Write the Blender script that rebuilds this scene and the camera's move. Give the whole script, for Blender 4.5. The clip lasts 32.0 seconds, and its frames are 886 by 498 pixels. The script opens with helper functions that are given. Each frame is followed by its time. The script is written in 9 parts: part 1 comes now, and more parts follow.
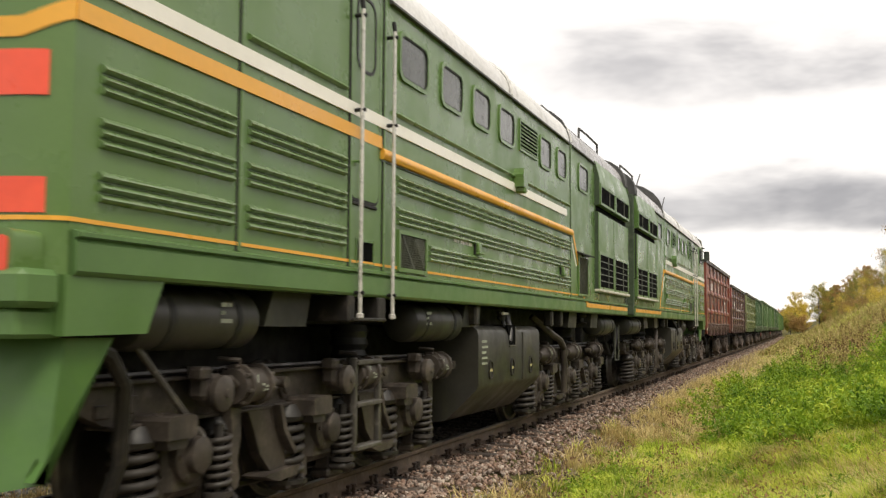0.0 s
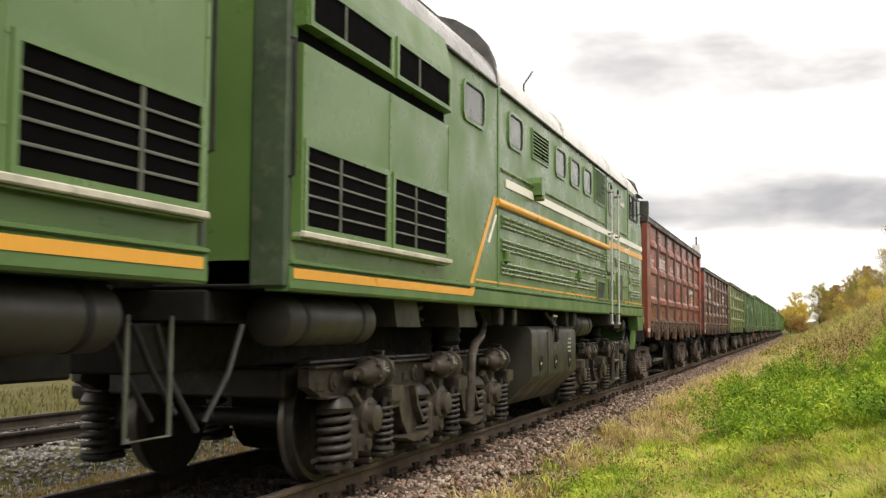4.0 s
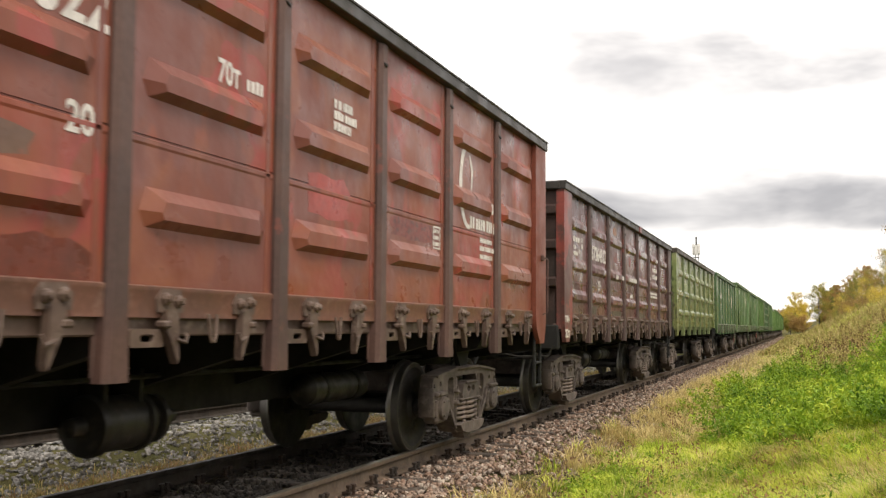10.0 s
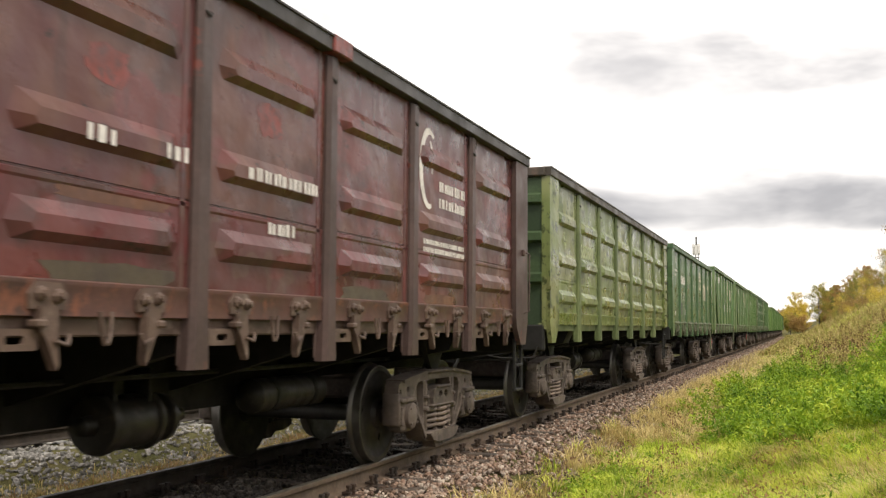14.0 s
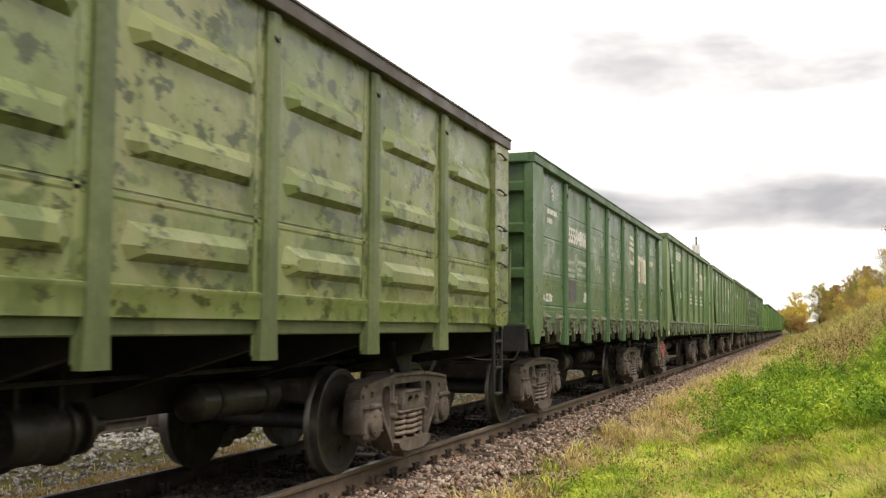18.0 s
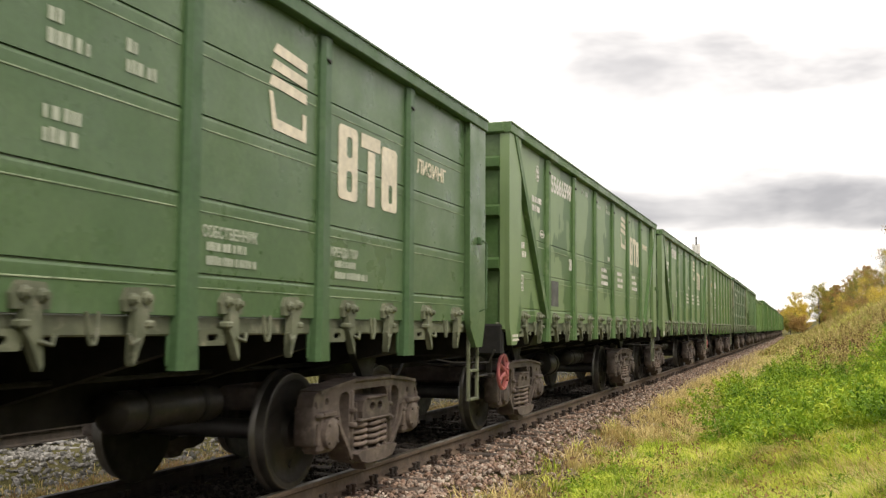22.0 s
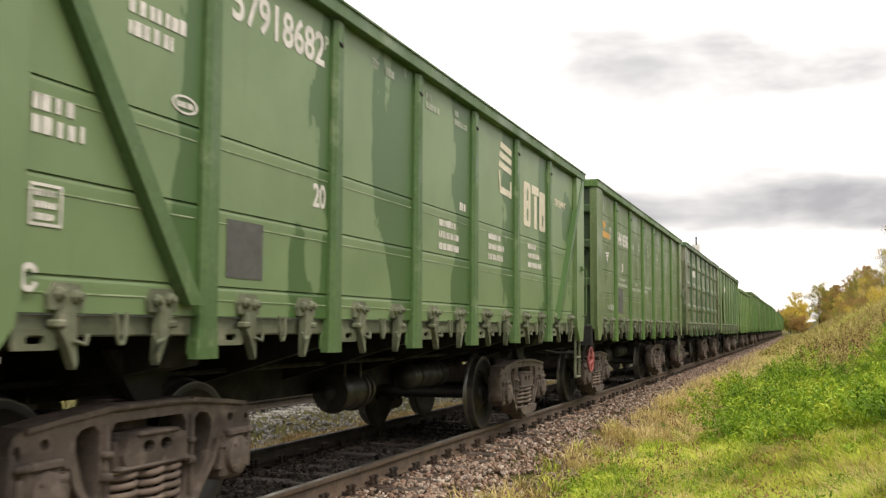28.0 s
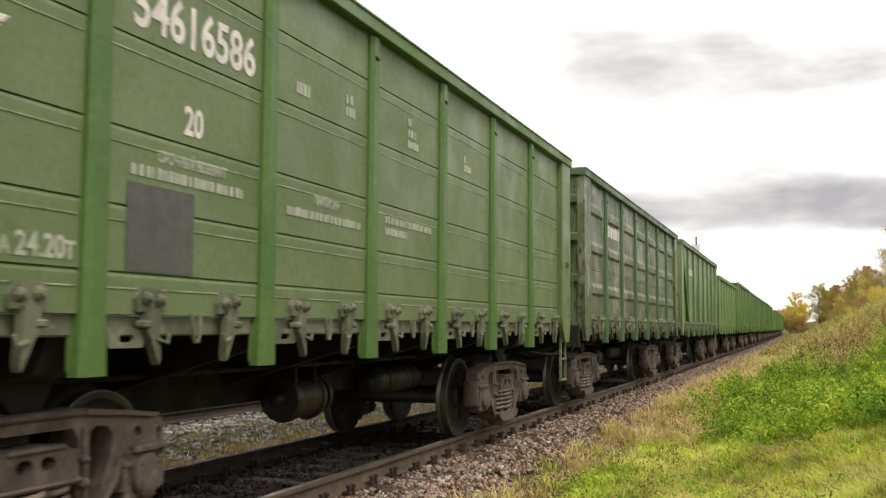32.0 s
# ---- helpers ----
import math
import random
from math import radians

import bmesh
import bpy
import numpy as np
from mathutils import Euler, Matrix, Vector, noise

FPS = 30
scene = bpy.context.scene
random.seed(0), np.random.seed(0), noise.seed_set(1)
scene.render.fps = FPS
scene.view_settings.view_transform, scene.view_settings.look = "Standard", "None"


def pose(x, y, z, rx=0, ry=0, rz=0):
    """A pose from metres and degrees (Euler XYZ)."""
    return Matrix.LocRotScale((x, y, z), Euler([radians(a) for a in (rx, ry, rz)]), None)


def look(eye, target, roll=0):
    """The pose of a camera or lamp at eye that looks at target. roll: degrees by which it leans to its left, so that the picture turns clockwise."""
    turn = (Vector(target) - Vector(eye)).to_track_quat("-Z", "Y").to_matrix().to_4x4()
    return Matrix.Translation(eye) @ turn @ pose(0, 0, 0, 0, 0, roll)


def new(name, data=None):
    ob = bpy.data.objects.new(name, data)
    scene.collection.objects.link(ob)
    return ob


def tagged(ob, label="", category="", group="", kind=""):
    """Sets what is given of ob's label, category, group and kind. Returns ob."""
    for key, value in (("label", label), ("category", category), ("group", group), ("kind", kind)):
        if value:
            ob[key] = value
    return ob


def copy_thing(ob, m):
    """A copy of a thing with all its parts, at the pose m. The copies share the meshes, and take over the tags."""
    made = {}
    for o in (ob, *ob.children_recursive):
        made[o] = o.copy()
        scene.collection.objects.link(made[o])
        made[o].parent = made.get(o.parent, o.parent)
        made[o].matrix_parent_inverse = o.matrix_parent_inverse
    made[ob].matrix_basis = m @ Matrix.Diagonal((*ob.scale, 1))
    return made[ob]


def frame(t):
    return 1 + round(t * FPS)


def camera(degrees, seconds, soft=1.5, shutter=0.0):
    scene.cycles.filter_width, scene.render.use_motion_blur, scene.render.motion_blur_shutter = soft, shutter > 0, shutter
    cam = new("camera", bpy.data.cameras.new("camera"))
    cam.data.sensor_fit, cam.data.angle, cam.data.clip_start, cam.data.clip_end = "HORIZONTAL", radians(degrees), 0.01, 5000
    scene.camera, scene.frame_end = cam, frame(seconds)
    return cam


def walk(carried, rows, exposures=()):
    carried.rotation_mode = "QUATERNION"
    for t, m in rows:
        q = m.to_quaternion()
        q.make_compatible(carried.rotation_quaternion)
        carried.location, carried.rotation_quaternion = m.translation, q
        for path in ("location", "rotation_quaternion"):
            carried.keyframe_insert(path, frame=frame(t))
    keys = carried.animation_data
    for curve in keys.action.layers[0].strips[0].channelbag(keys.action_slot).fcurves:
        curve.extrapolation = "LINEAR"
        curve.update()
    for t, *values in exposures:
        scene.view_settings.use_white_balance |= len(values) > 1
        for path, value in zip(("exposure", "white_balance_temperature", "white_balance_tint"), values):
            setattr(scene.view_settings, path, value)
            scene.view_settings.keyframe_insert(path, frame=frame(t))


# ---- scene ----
# ---------------------------------------------------------------- camera
SECONDS = 32.0
SPEED = 3.74          # metres a second, towards the camera
cam = camera(47.29, SECONDS, soft=1.3, shutter=0.3)
EYE = Matrix.Translation((4.811, 0.0, 1.347))
YAW, PITCH, ROLL = radians(19.504), radians(4.377), radians(0.34)
AHEAD = Vector((-math.sin(YAW) * math.cos(PITCH), math.cos(YAW) * math.cos(PITCH), math.sin(PITCH)))
STAND = look(EYE.translation, EYE.translation + AHEAD, math.degrees(ROLL))
walk(cam, [(0.0, STAND), (SECONDS, STAND)], exposures=[(0.0, 0.04), (1.5, 0.16), (5.0, 0.24), (8.0, 0.27), (26.0, 0.24), (SECONDS, 0.18)])


def track_x(y):
    """Sideways place of the track's centre line: straight, then a slow bend to the left."""
    return -0.5e-4 * max(0.0, y - 120.0) ** 2


def track_turn(y):
    return math.degrees(math.atan(1.0e-4 * max(0.0, y - 120.0)))


# ---------------------------------------------------------------- world and sun
def make_world():
    w = bpy.data.worlds.new("overcast_sky")
    w.use_nodes = True
    scene.world = w
    nt = w.node_tree
    nt.nodes.clear()
    N = nt.nodes.new
    L = nt.links.new
    out, bg = N("ShaderNodeOutputWorld"), N("ShaderNodeBackground")
    sky = N("ShaderNodeTexSky")
    sky.sky_type, sky.sun_disc = "NISHITA", False
    sky.sun_elevation, sky.sun_rotation = radians(55), radians(134)
    tc, sep = N("ShaderNodeTexCoord"), N("ShaderNodeSeparateXYZ")
    L(tc.outputs["Generated"], sep.inputs[0])
    up = N("ShaderNodeMath"); up.operation = "MAXIMUM"; up.inputs[1].default_value = 0.0
    L(sep.outputs["Z"], up.inputs[0])
    mp = N("ShaderNodeMapping")
    mp.inputs["Scale"].default_value = (2.0, 2.0, 7.0)
    mp.inputs["Location"].default_value = CLOUD_PLACE
    L(tc.outputs["Generated"], mp.inputs[0])
    big = N("ShaderNodeTexNoise")
    big.inputs["Scale"].default_value, big.inputs["Detail"].default_value = 1.6, 5.0
    big.inputs["Roughness"].default_value, big.inputs["Distortion"].default_value = 0.55, 0.25
    L(mp.outputs[0], big.inputs["Vector"])
    # slow waves in the height of the layers
    wave = N("ShaderNodeTexNoise")
    wave.inputs["Scale"].default_value, wave.inputs["Detail"].default_value = 3.2, 3.0
    L(mp.outputs[0], wave.inputs["Vector"])
    wv = N("ShaderNodeMath"); wv.operation = "MULTIPLY_ADD"; wv.inputs[1].default_value = 0.03
    L(wave.outputs["Fac"], wv.inputs[0])
    sink = N("ShaderNodeMath"); sink.operation = "SUBTRACT"; sink.inputs[1].default_value = 0.015
    L(up.outputs[0], sink.inputs[0])
    L(sink.outputs[0], wv.inputs[2])
    ramp = N("ShaderNodeValToRGB")
    el = ramp.color_ramp.elements
    el[0].position, el[0].color = 0.30, (0.38, 0.365, 0.375, 1)
    el[1].position, el[1].color = 0.70, (1.52, 1.44, 1.36, 1)
    e = el.new(0.42); e.color = (0.53, 0.51, 0.515, 1)
    e = el.new(0.50); e.color = (0.80, 0.765, 0.75, 1)
    e = el.new(0.58); e.color = (1.2, 1.14, 1.09, 1)
    # layers of cloud: a dark one low down, a paler one above it
    lay = N("ShaderNodeValToRGB")
    le = lay.color_ramp.elements
    le[0].position, le[0].color = 0.0, (0.62, 0.62, 0.62, 1)
    le[1].position, le[1].color = 1.0, (0.6, 0.6, 0.6, 1)
    for q, c in ((0.060, 0.72), (0.085, 0.64), (0.095, 0.50), (0.110, 0.41), (0.125, 0.43), (0.138, 0.54), (0.15, 0.575), (0.16, 0.555), (0.18, 0.66), (0.205, 0.63), (0.225, 0.59), (0.252, 0.585), (0.272, 0.625), (0.30, 0.68), (0.36, 0.70), (0.5, 0.64)):
        le.new(q).color = (c, c, c, 1)
    L(wv.outputs[0], lay.inputs[0])
    bias = N("ShaderNodeMath"); bias.operation = "ADD"
    half = N("ShaderNodeMath"); half.operation = "SUBTRACT"; half.inputs[1].default_value = 0.5
    L(lay.outputs[0], half.inputs[0])
    soft = N("ShaderNodeMath"); soft.operation = "MULTIPLY_ADD"; soft.inputs[1].default_value = 0.7; soft.inputs[2].default_value = 0.15
    L(big.outputs["Fac"], soft.inputs[0])
    L(soft.outputs[0], bias.inputs[0])
    L(half.outputs[0], bias.inputs[1])
    L(bias.outputs[0], ramp.inputs[0])
    # cloud cover over the clear sky, which shines through a little
    scl = N("ShaderNodeVectorMath"); scl.operation = "SCALE"; scl.inputs["Scale"].default_value = 0.1
    L(sky.outputs[0], scl.inputs[0])
    mix = N("ShaderNodeMix"); mix.data_type = "RGBA"; mix.inputs["Factor"].default_value = 0.93
    L(scl.outputs[0], mix.inputs["A"])
    L(ramp.outputs[0], mix.inputs["B"])
    L(mix.outputs["Result"], bg.inputs[0])
    bg.inputs[1].default_value = SKY_STRENGTH
    L(bg.outputs[0], out.inputs[0])


CLOUD_PLACE = (9.57, -0.446, -3.746)
SKY_STRENGTH = 0.9
make_world()
sun_data = bpy.data.lights.new("sun", "SUN")
sun_data.energy, sun_data.angle, sun_data.color = 2.1, radians(18), (1.0, 0.92, 0.76)
sun = new("sun", sun_data)
sun.matrix_world = look((0, 0, 50), Vector((0, 0, 50)) - Vector((math.cos(radians(55)) * 0.72, -math.cos(radians(55)) * 0.69, math.sin(radians(55)))))


# ---------------------------------------------------------------- materials
def nodes_of(name):
    m = bpy.data.materials.new(name)
    m.use_nodes = True
    nt = m.node_tree
    return m, nt, nt.nodes["Principled BSDF"]


def local_coords(nt, jitter=True):
    """Object coordinates, shifted by chance from object to object."""
    tc = nt.nodes.new("ShaderNodeTexCoord")
    if not jitter:
        return tc.outputs["Object"]
    info, mul, add = nt.nodes.new("ShaderNodeObjectInfo"), nt.nodes.new("ShaderNodeMath"), nt.nodes.new("ShaderNodeVectorMath")
    mul.operation, mul.inputs[1].default_value = "MULTIPLY", 37.0
    nt.links.new(info.outputs["Random"], mul.inputs[0])
    nt.links.new(tc.outputs["Object"], add.inputs[0])
    nt.links.new(mul.outputs[0], add.inputs[1])
    return add.outputs[0]


def noise_fac(nt, vec, scale, lo, hi, detail=5.0, rough=0.6, stretch=None):
    """A noise between 0 and 1, with its contrast set by lo and hi."""
    if stretch:
        mp = nt.nodes.new("ShaderNodeMapping")
        mp.inputs["Scale"].default_value = stretch
        nt.links.new(vec, mp.inputs[0])
        vec = mp.outputs[0]
    n, r = nt.nodes.new("ShaderNodeTexNoise"), nt.nodes.new("ShaderNodeMapRange")
    n.inputs["Scale"].default_value, n.inputs["Detail"].default_value, n.inputs["Roughness"].default_value = scale, detail, rough
    r.inputs["From Min"].default_value, r.inputs["From Max"].default_value = lo, hi
    nt.links.new(vec, n.inputs["Vector"])
    nt.links.new(n.outputs["Fac"], r.inputs["Value"])
    return r.outputs["Result"]


def blend(nt, fac, a, b):
    mix = nt.nodes.new("ShaderNodeMix")
    mix.data_type = "RGBA"
    for sock, v in (("Factor", fac), ("A", a), ("B", b)):
        if isinstance(v, (tuple, float, int)):
            mix.inputs[sock].default_value = (*v, 1) if isinstance(v, tuple) else v
        else:
            nt.links.new(v, mix.inputs[sock])
    return mix.outputs["Result"]


def bump(nt, bsdf, height, strength, distance=0.01):
    b = nt.nodes.new("ShaderNodeBump")
    b.inputs["Strength"].default_value, b.inputs["Distance"].default_value = strength, distance
    nt.links.new(height, b.inputs["Height"])
    nt.links.new(b.outputs[0], bsdf.inputs["Normal"])


def surface(name, base, second, third=None, rough=0.6, metal=0.0, scale=2.0, fine=18.0, patch=(0.45, 0.6), spots=(0.6, 0.7), streak=0.0, bumps=0.15, jitter=True, spec=0.5, tone=0.15):
    """A worn surface: base, broad patches of second, small spots or vertical streaks of third, a fine grain."""
    m, nt, b = nodes_of(name)
    v = local_coords(nt, jitter)
    col = blend(nt, noise_fac(nt, v, scale, *patch), base, second)
    if third:
        stretch = (1, 1, 0.13) if streak else None
        col = blend(nt, noise_fac(nt, v, scale * 3.0 if not streak else streak, *spots, stretch=stretch, rough=0.65), col, third)
    grain = noise_fac(nt, v, fine, 0.3, 0.7, detail=6.0)
    hsv = nt.nodes.new("ShaderNodeHueSaturation")
    mr = nt.nodes.new("ShaderNodeMapRange")
    mr.inputs["To Min"].default_value, mr.inputs["To Max"].default_value = 1.0 - tone, 1.0 + tone
    nt.links.new(grain, mr.inputs["Value"])
    nt.links.new(mr.outputs[0], hsv.inputs["Value"])
    nt.links.new(col, hsv.inputs["Color"])
    nt.links.new(hsv.outputs[0], b.inputs["Base Color"])
    rr = nt.nodes.new("ShaderNodeMapRange")
    rr.inputs["To Min"].default_value, rr.inputs["To Max"].default_value = max(0.05, rough - 0.14), min(1.0, rough + 0.14)
    nt.links.new(noise_fac(nt, v, scale * 2.3, 0.35, 0.65), rr.inputs["Value"])
    nt.links.new(rr.outputs[0], b.inputs["Roughness"])
    b.inputs["Metallic"].default_value = metal
    b.inputs["Specular IOR Level"].default_value = spec
    bump(nt, b, grain, bumps, 0.004)
    return m


def plain(name, base, rough=0.5, metal=0.0, var=0.12, spec=0.5):
    dark = tuple(c * (1 - var) for c in base)
    return surface(name, base, dark, None, rough, metal, scale=3.0, fine=30.0, bumps=0.06, spec=spec)


def leafy(name, colours, rough=0.65, translucent=0.36, patch=1.3, own=0.45, spread=0.18):
    """Leaves and blades, each of its own tint, in broad drifts."""
    m, nt, b = nodes_of(name)
    geo = nt.nodes.new("ShaderNodeNewGeometry")
    ramp = nt.nodes.new("ShaderNodeValToRGB")
    el = ramp.color_ramp.elements
    n = len(colours)
    el[0].position, el[0].color = 0.0, (*colours[0], 1)
    el[1].position, el[1].color = 1.0, (*colours[-1], 1)
    for i, c in enumerate(colours[1:-1], 1):
        el.new(i / (n - 1)).color = (*c, 1)
    tc = nt.nodes.new("ShaderNodeTexCoord")
    drift = noise_fac(nt, tc.outputs["Object"], patch, 0.5 - spread, 0.5 + spread, detail=5.0)
    mx = nt.nodes.new("ShaderNodeMix")
    mx.inputs["Factor"].default_value = own
    nt.links.new(drift, mx.inputs["A"])
    nt.links.new(geo.outputs["Random Per Island"], mx.inputs["B"])
    nt.links.new(mx.outputs["Result"], ramp.inputs[0])
    nt.links.new(ramp.outputs[0], b.inputs["Base Color"])
    b.inputs["Roughness"].default_value = rough
    b.inputs["Specular IOR Level"].default_value = 0.25
    if translucent:
        tr, ms = nt.nodes.new("ShaderNodeBsdfTranslucent"), nt.nodes.new("ShaderNodeMixShader")
        nt.links.new(ramp.outputs[0], tr.inputs[0])
        ms.inputs[0].default_value = translucent
        nt.links.new(b.outputs[0], ms.inputs[1])
        nt.links.new(tr.outputs[0], ms.inputs[2])
        nt.links.new(ms.outputs[0], nt.nodes["Material Output"].inputs[0])
    return m


M = {}
M["loco_green"] = surface("loco_green_paint", (0.112, 0.196, 0.055), (0.098, 0.178, 0.050), (0.135, 0.215, 0.078), 0.34, scale=0.8, fine=40, spots=(0.62, 0.8), streak=5.0, bumps=0.03, spec=0.5, tone=0.035)
M["loco_sill"] = surface("loco_sill_paint", (0.10, 0.19, 0.055), (0.085, 0.165, 0.048), (0.12, 0.20, 0.08), 0.42, scale=1.0, fine=40, spots=(0.62, 0.8), bumps=0.04, tone=0.035)
M["loco_bright"] = surface("plough_green_paint", (0.075, 0.165, 0.032), (0.065, 0.145, 0.03), None, 0.5, scale=2.0, bumps=0.04, tone=0.035)
M["ledge_white"] = surface("dirty_white_ledge", (0.58, 0.55, 0.46), (0.44, 0.42, 0.34), (0.22, 0.22, 0.17), 0.6, scale=2.0, spots=(0.58, 0.7))
M["loco_white"] = surface("white_stripe_paint", (0.86, 0.83, 0.74), (0.83, 0.80, 0.71), None, 0.45, scale=0.6, bumps=0.03, tone=0.035)
M["loco_orange"] = surface("orange_stripe_paint", (0.80, 0.395, 0.045), (0.77, 0.375, 0.042), None, 0.38, scale=0.7, bumps=0.03, tone=0.035)
M["loco_red"] = surface("red_panel_paint", (0.88, 0.105, 0.05), (0.82, 0.09, 0.045), None, 0.4, scale=3.0, bumps=0.02, tone=0.035)
M["roof"] = surface("pale_roof_paint", (0.70, 0.69, 0.67), (0.60, 0.59, 0.57), (0.35, 0.34, 0.32), 0.45, scale=1.2, spots=(0.6, 0.78), bumps=0.05)
M["roof_dark"] = surface("sooty_roof_metal", (0.09, 0.088, 0.085), (0.05, 0.05, 0.05), None, 0.7, scale=2.0)
M["under"] = surface("dusty_running_gear", (0.022, 0.019, 0.016), (0.010, 0.009, 0.008), (0.068, 0.054, 0.043), 0.5, scale=2.6, fine=25, spots=(0.55, 0.74), bumps=0.3, spec=0.5)
M["steel_grey"] = surface("dull_grey_steel", (0.10, 0.092, 0.08), (0.07, 0.064, 0.056), (0.15, 0.135, 0.115), 0.5, 0.2, scale=3.0, spots=(0.55, 0.7))
M["frame_brown"] = surface("dusty_brown_bogie_frame", (0.062, 0.051, 0.042), (0.034, 0.028, 0.024), (0.112, 0.092, 0.076), 0.5, scale=2.2, fine=25, spots=(0.52, 0.72), bumps=0.3, spec=0.35)
# near-black steel, which also stands in for deep shade behind the running gear
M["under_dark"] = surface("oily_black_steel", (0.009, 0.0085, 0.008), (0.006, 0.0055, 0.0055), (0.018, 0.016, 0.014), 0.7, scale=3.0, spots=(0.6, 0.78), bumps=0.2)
M["tank"] = surface("fuel_tank_paint", (0.036, 0.034, 0.027), (0.026, 0.025, 0.020), (0.046, 0.046, 0.026), 0.5, scale=1.1, spots=(0.55, 0.75), streak=3.5, bumps=0.08)
M["spring"] = surface("spring_steel", (0.042, 0.036, 0.031), (0.024, 0.021, 0.018), None, 0.6, scale=4.0)
M["wheel"] = surface("wheel_steel", (0.034, 0.030, 0.027), (0.022, 0.020, 0.018), (0.06, 0.05, 0.042), 0.6, scale=3.0, spots=(0.6, 0.75), bumps=0.15)
M["tread"] = surface("polished_tread", (0.16, 0.15, 0.14), (0.11, 0.105, 0.098), None, 0.45, 0.8, scale=4.0, bumps=0.03)
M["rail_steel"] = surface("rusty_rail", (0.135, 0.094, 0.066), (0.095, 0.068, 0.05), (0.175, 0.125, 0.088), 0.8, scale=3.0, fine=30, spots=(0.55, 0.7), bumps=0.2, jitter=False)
# rail steel darkened: shade under and beyond the train put into the colour
M["rail_shaded"] = surface("oily_rail", (0.045, 0.034, 0.027), (0.028, 0.022, 0.018), (0.075, 0.055, 0.042), 0.75, scale=3.0, fine=30, spots=(0.6, 0.75), bumps=0.2, jitter=False)
M["rail_top"] = surface("worn_rail_head", (0.20, 0.175, 0.14), (0.15, 0.13, 0.105), (0.28, 0.25, 0.21), 0.42, 0.45, scale=2.0, spots=(0.58, 0.75), bumps=0.05, jitter=False)
M["sleeper"] = surface("weathered_sleeper_wood", (0.085, 0.062, 0.048), (0.045, 0.035, 0.029), (0.14, 0.105, 0.08), 0.9, scale=3.0, spots=(0.55, 0.7), bumps=0.5)
M["spike"] = surface("dark_rail_fastening", (0.035, 0.026, 0.022), (0.06, 0.036, 0.025), None, 0.75, scale=6.0)
M["glass"] = plain("window_glass", (0.075, 0.082, 0.07), 0.16, 0.0, 0.25, spec=0.45)
# body green made paler: the sky highlight on ribs is put into the colour
M["rib_green"] = surface("rib_green_paint", (0.135, 0.205, 0.085), (0.115, 0.185, 0.07), (0.19, 0.24, 0.13), 0.26, scale=1.5, fine=40, spots=(0.55, 0.75), bumps=0.03, spec=0.6)
M["roof_grey"] = surface("wet_grey_roof", (0.36, 0.345, 0.34), (0.26, 0.25, 0.245), (0.17, 0.16, 0.155), 0.28, scale=1.2, spots=(0.55, 0.75), bumps=0.05)
M["tail_grey"] = surface("dirty_grey_green_panel", (0.052, 0.078, 0.042), (0.038, 0.054, 0.032), (0.085, 0.105, 0.065), 0.6, scale=1.5, spots=(0.55, 0.7))
M["wire"] = surface("dusty_green_wire", (0.095, 0.10, 0.075), (0.07, 0.075, 0.058), None, 0.7, scale=3.0)
M["rubber"] = plain("black_rubber", (0.018, 0.018, 0.018), 0.6)
M["rod"] = plain("handrail_metal", (0.62, 0.60, 0.55), 0.35, 0.3)
M["grille"] = surface("dark_intake", (0.028, 0.024, 0.022), (0.018, 0.016, 0.015), None, 0.9, scale=3.0, spec=0.1)
# near black laid into holes and openings in place of the shade inside
M["black"] = plain("dark_recess", (0.004, 0.004, 0.004), 0.95, spec=0.03)
M["letter"] = surface("white_lettering", (0.74, 0.70, 0.665), (0.60, 0.565, 0.535), (0.36, 0.30, 0.27), 0.6, scale=6.0)
M["letter_dull"] = surface("faded_lettering", (0.42, 0.45, 0.36), (0.34, 0.37, 0.29), None, 0.6, scale=6.0)
M["letter_yellow"] = surface("orange_lettering", (0.62, 0.33, 0.06), (0.5, 0.27, 0.05), None, 0.6, scale=6.0)
M["letter_straw"] = surface("straw_lettering", (0.50, 0.44, 0.19), (0.38, 0.34, 0.15), None, 0.6, scale=6.0)
M["grey_patch"] = surface("grey_primer_patch", (0.085, 0.085, 0.08), (0.075, 0.072, 0.07), None, 0.6, scale=3.0)
M["valve_red"] = plain("red_paint", (0.45, 0.05, 0.045), 0.5)
M["handwheel"] = surface("pink_red_handwheel_paint", (0.42, 0.12, 0.12), (0.34, 0.09, 0.09), None, 0.5, scale=5.0)
M["concrete"] = surface("pale_concrete", (0.30, 0.29, 0.27), (0.22, 0.215, 0.20), None, 0.9, scale=3.0)


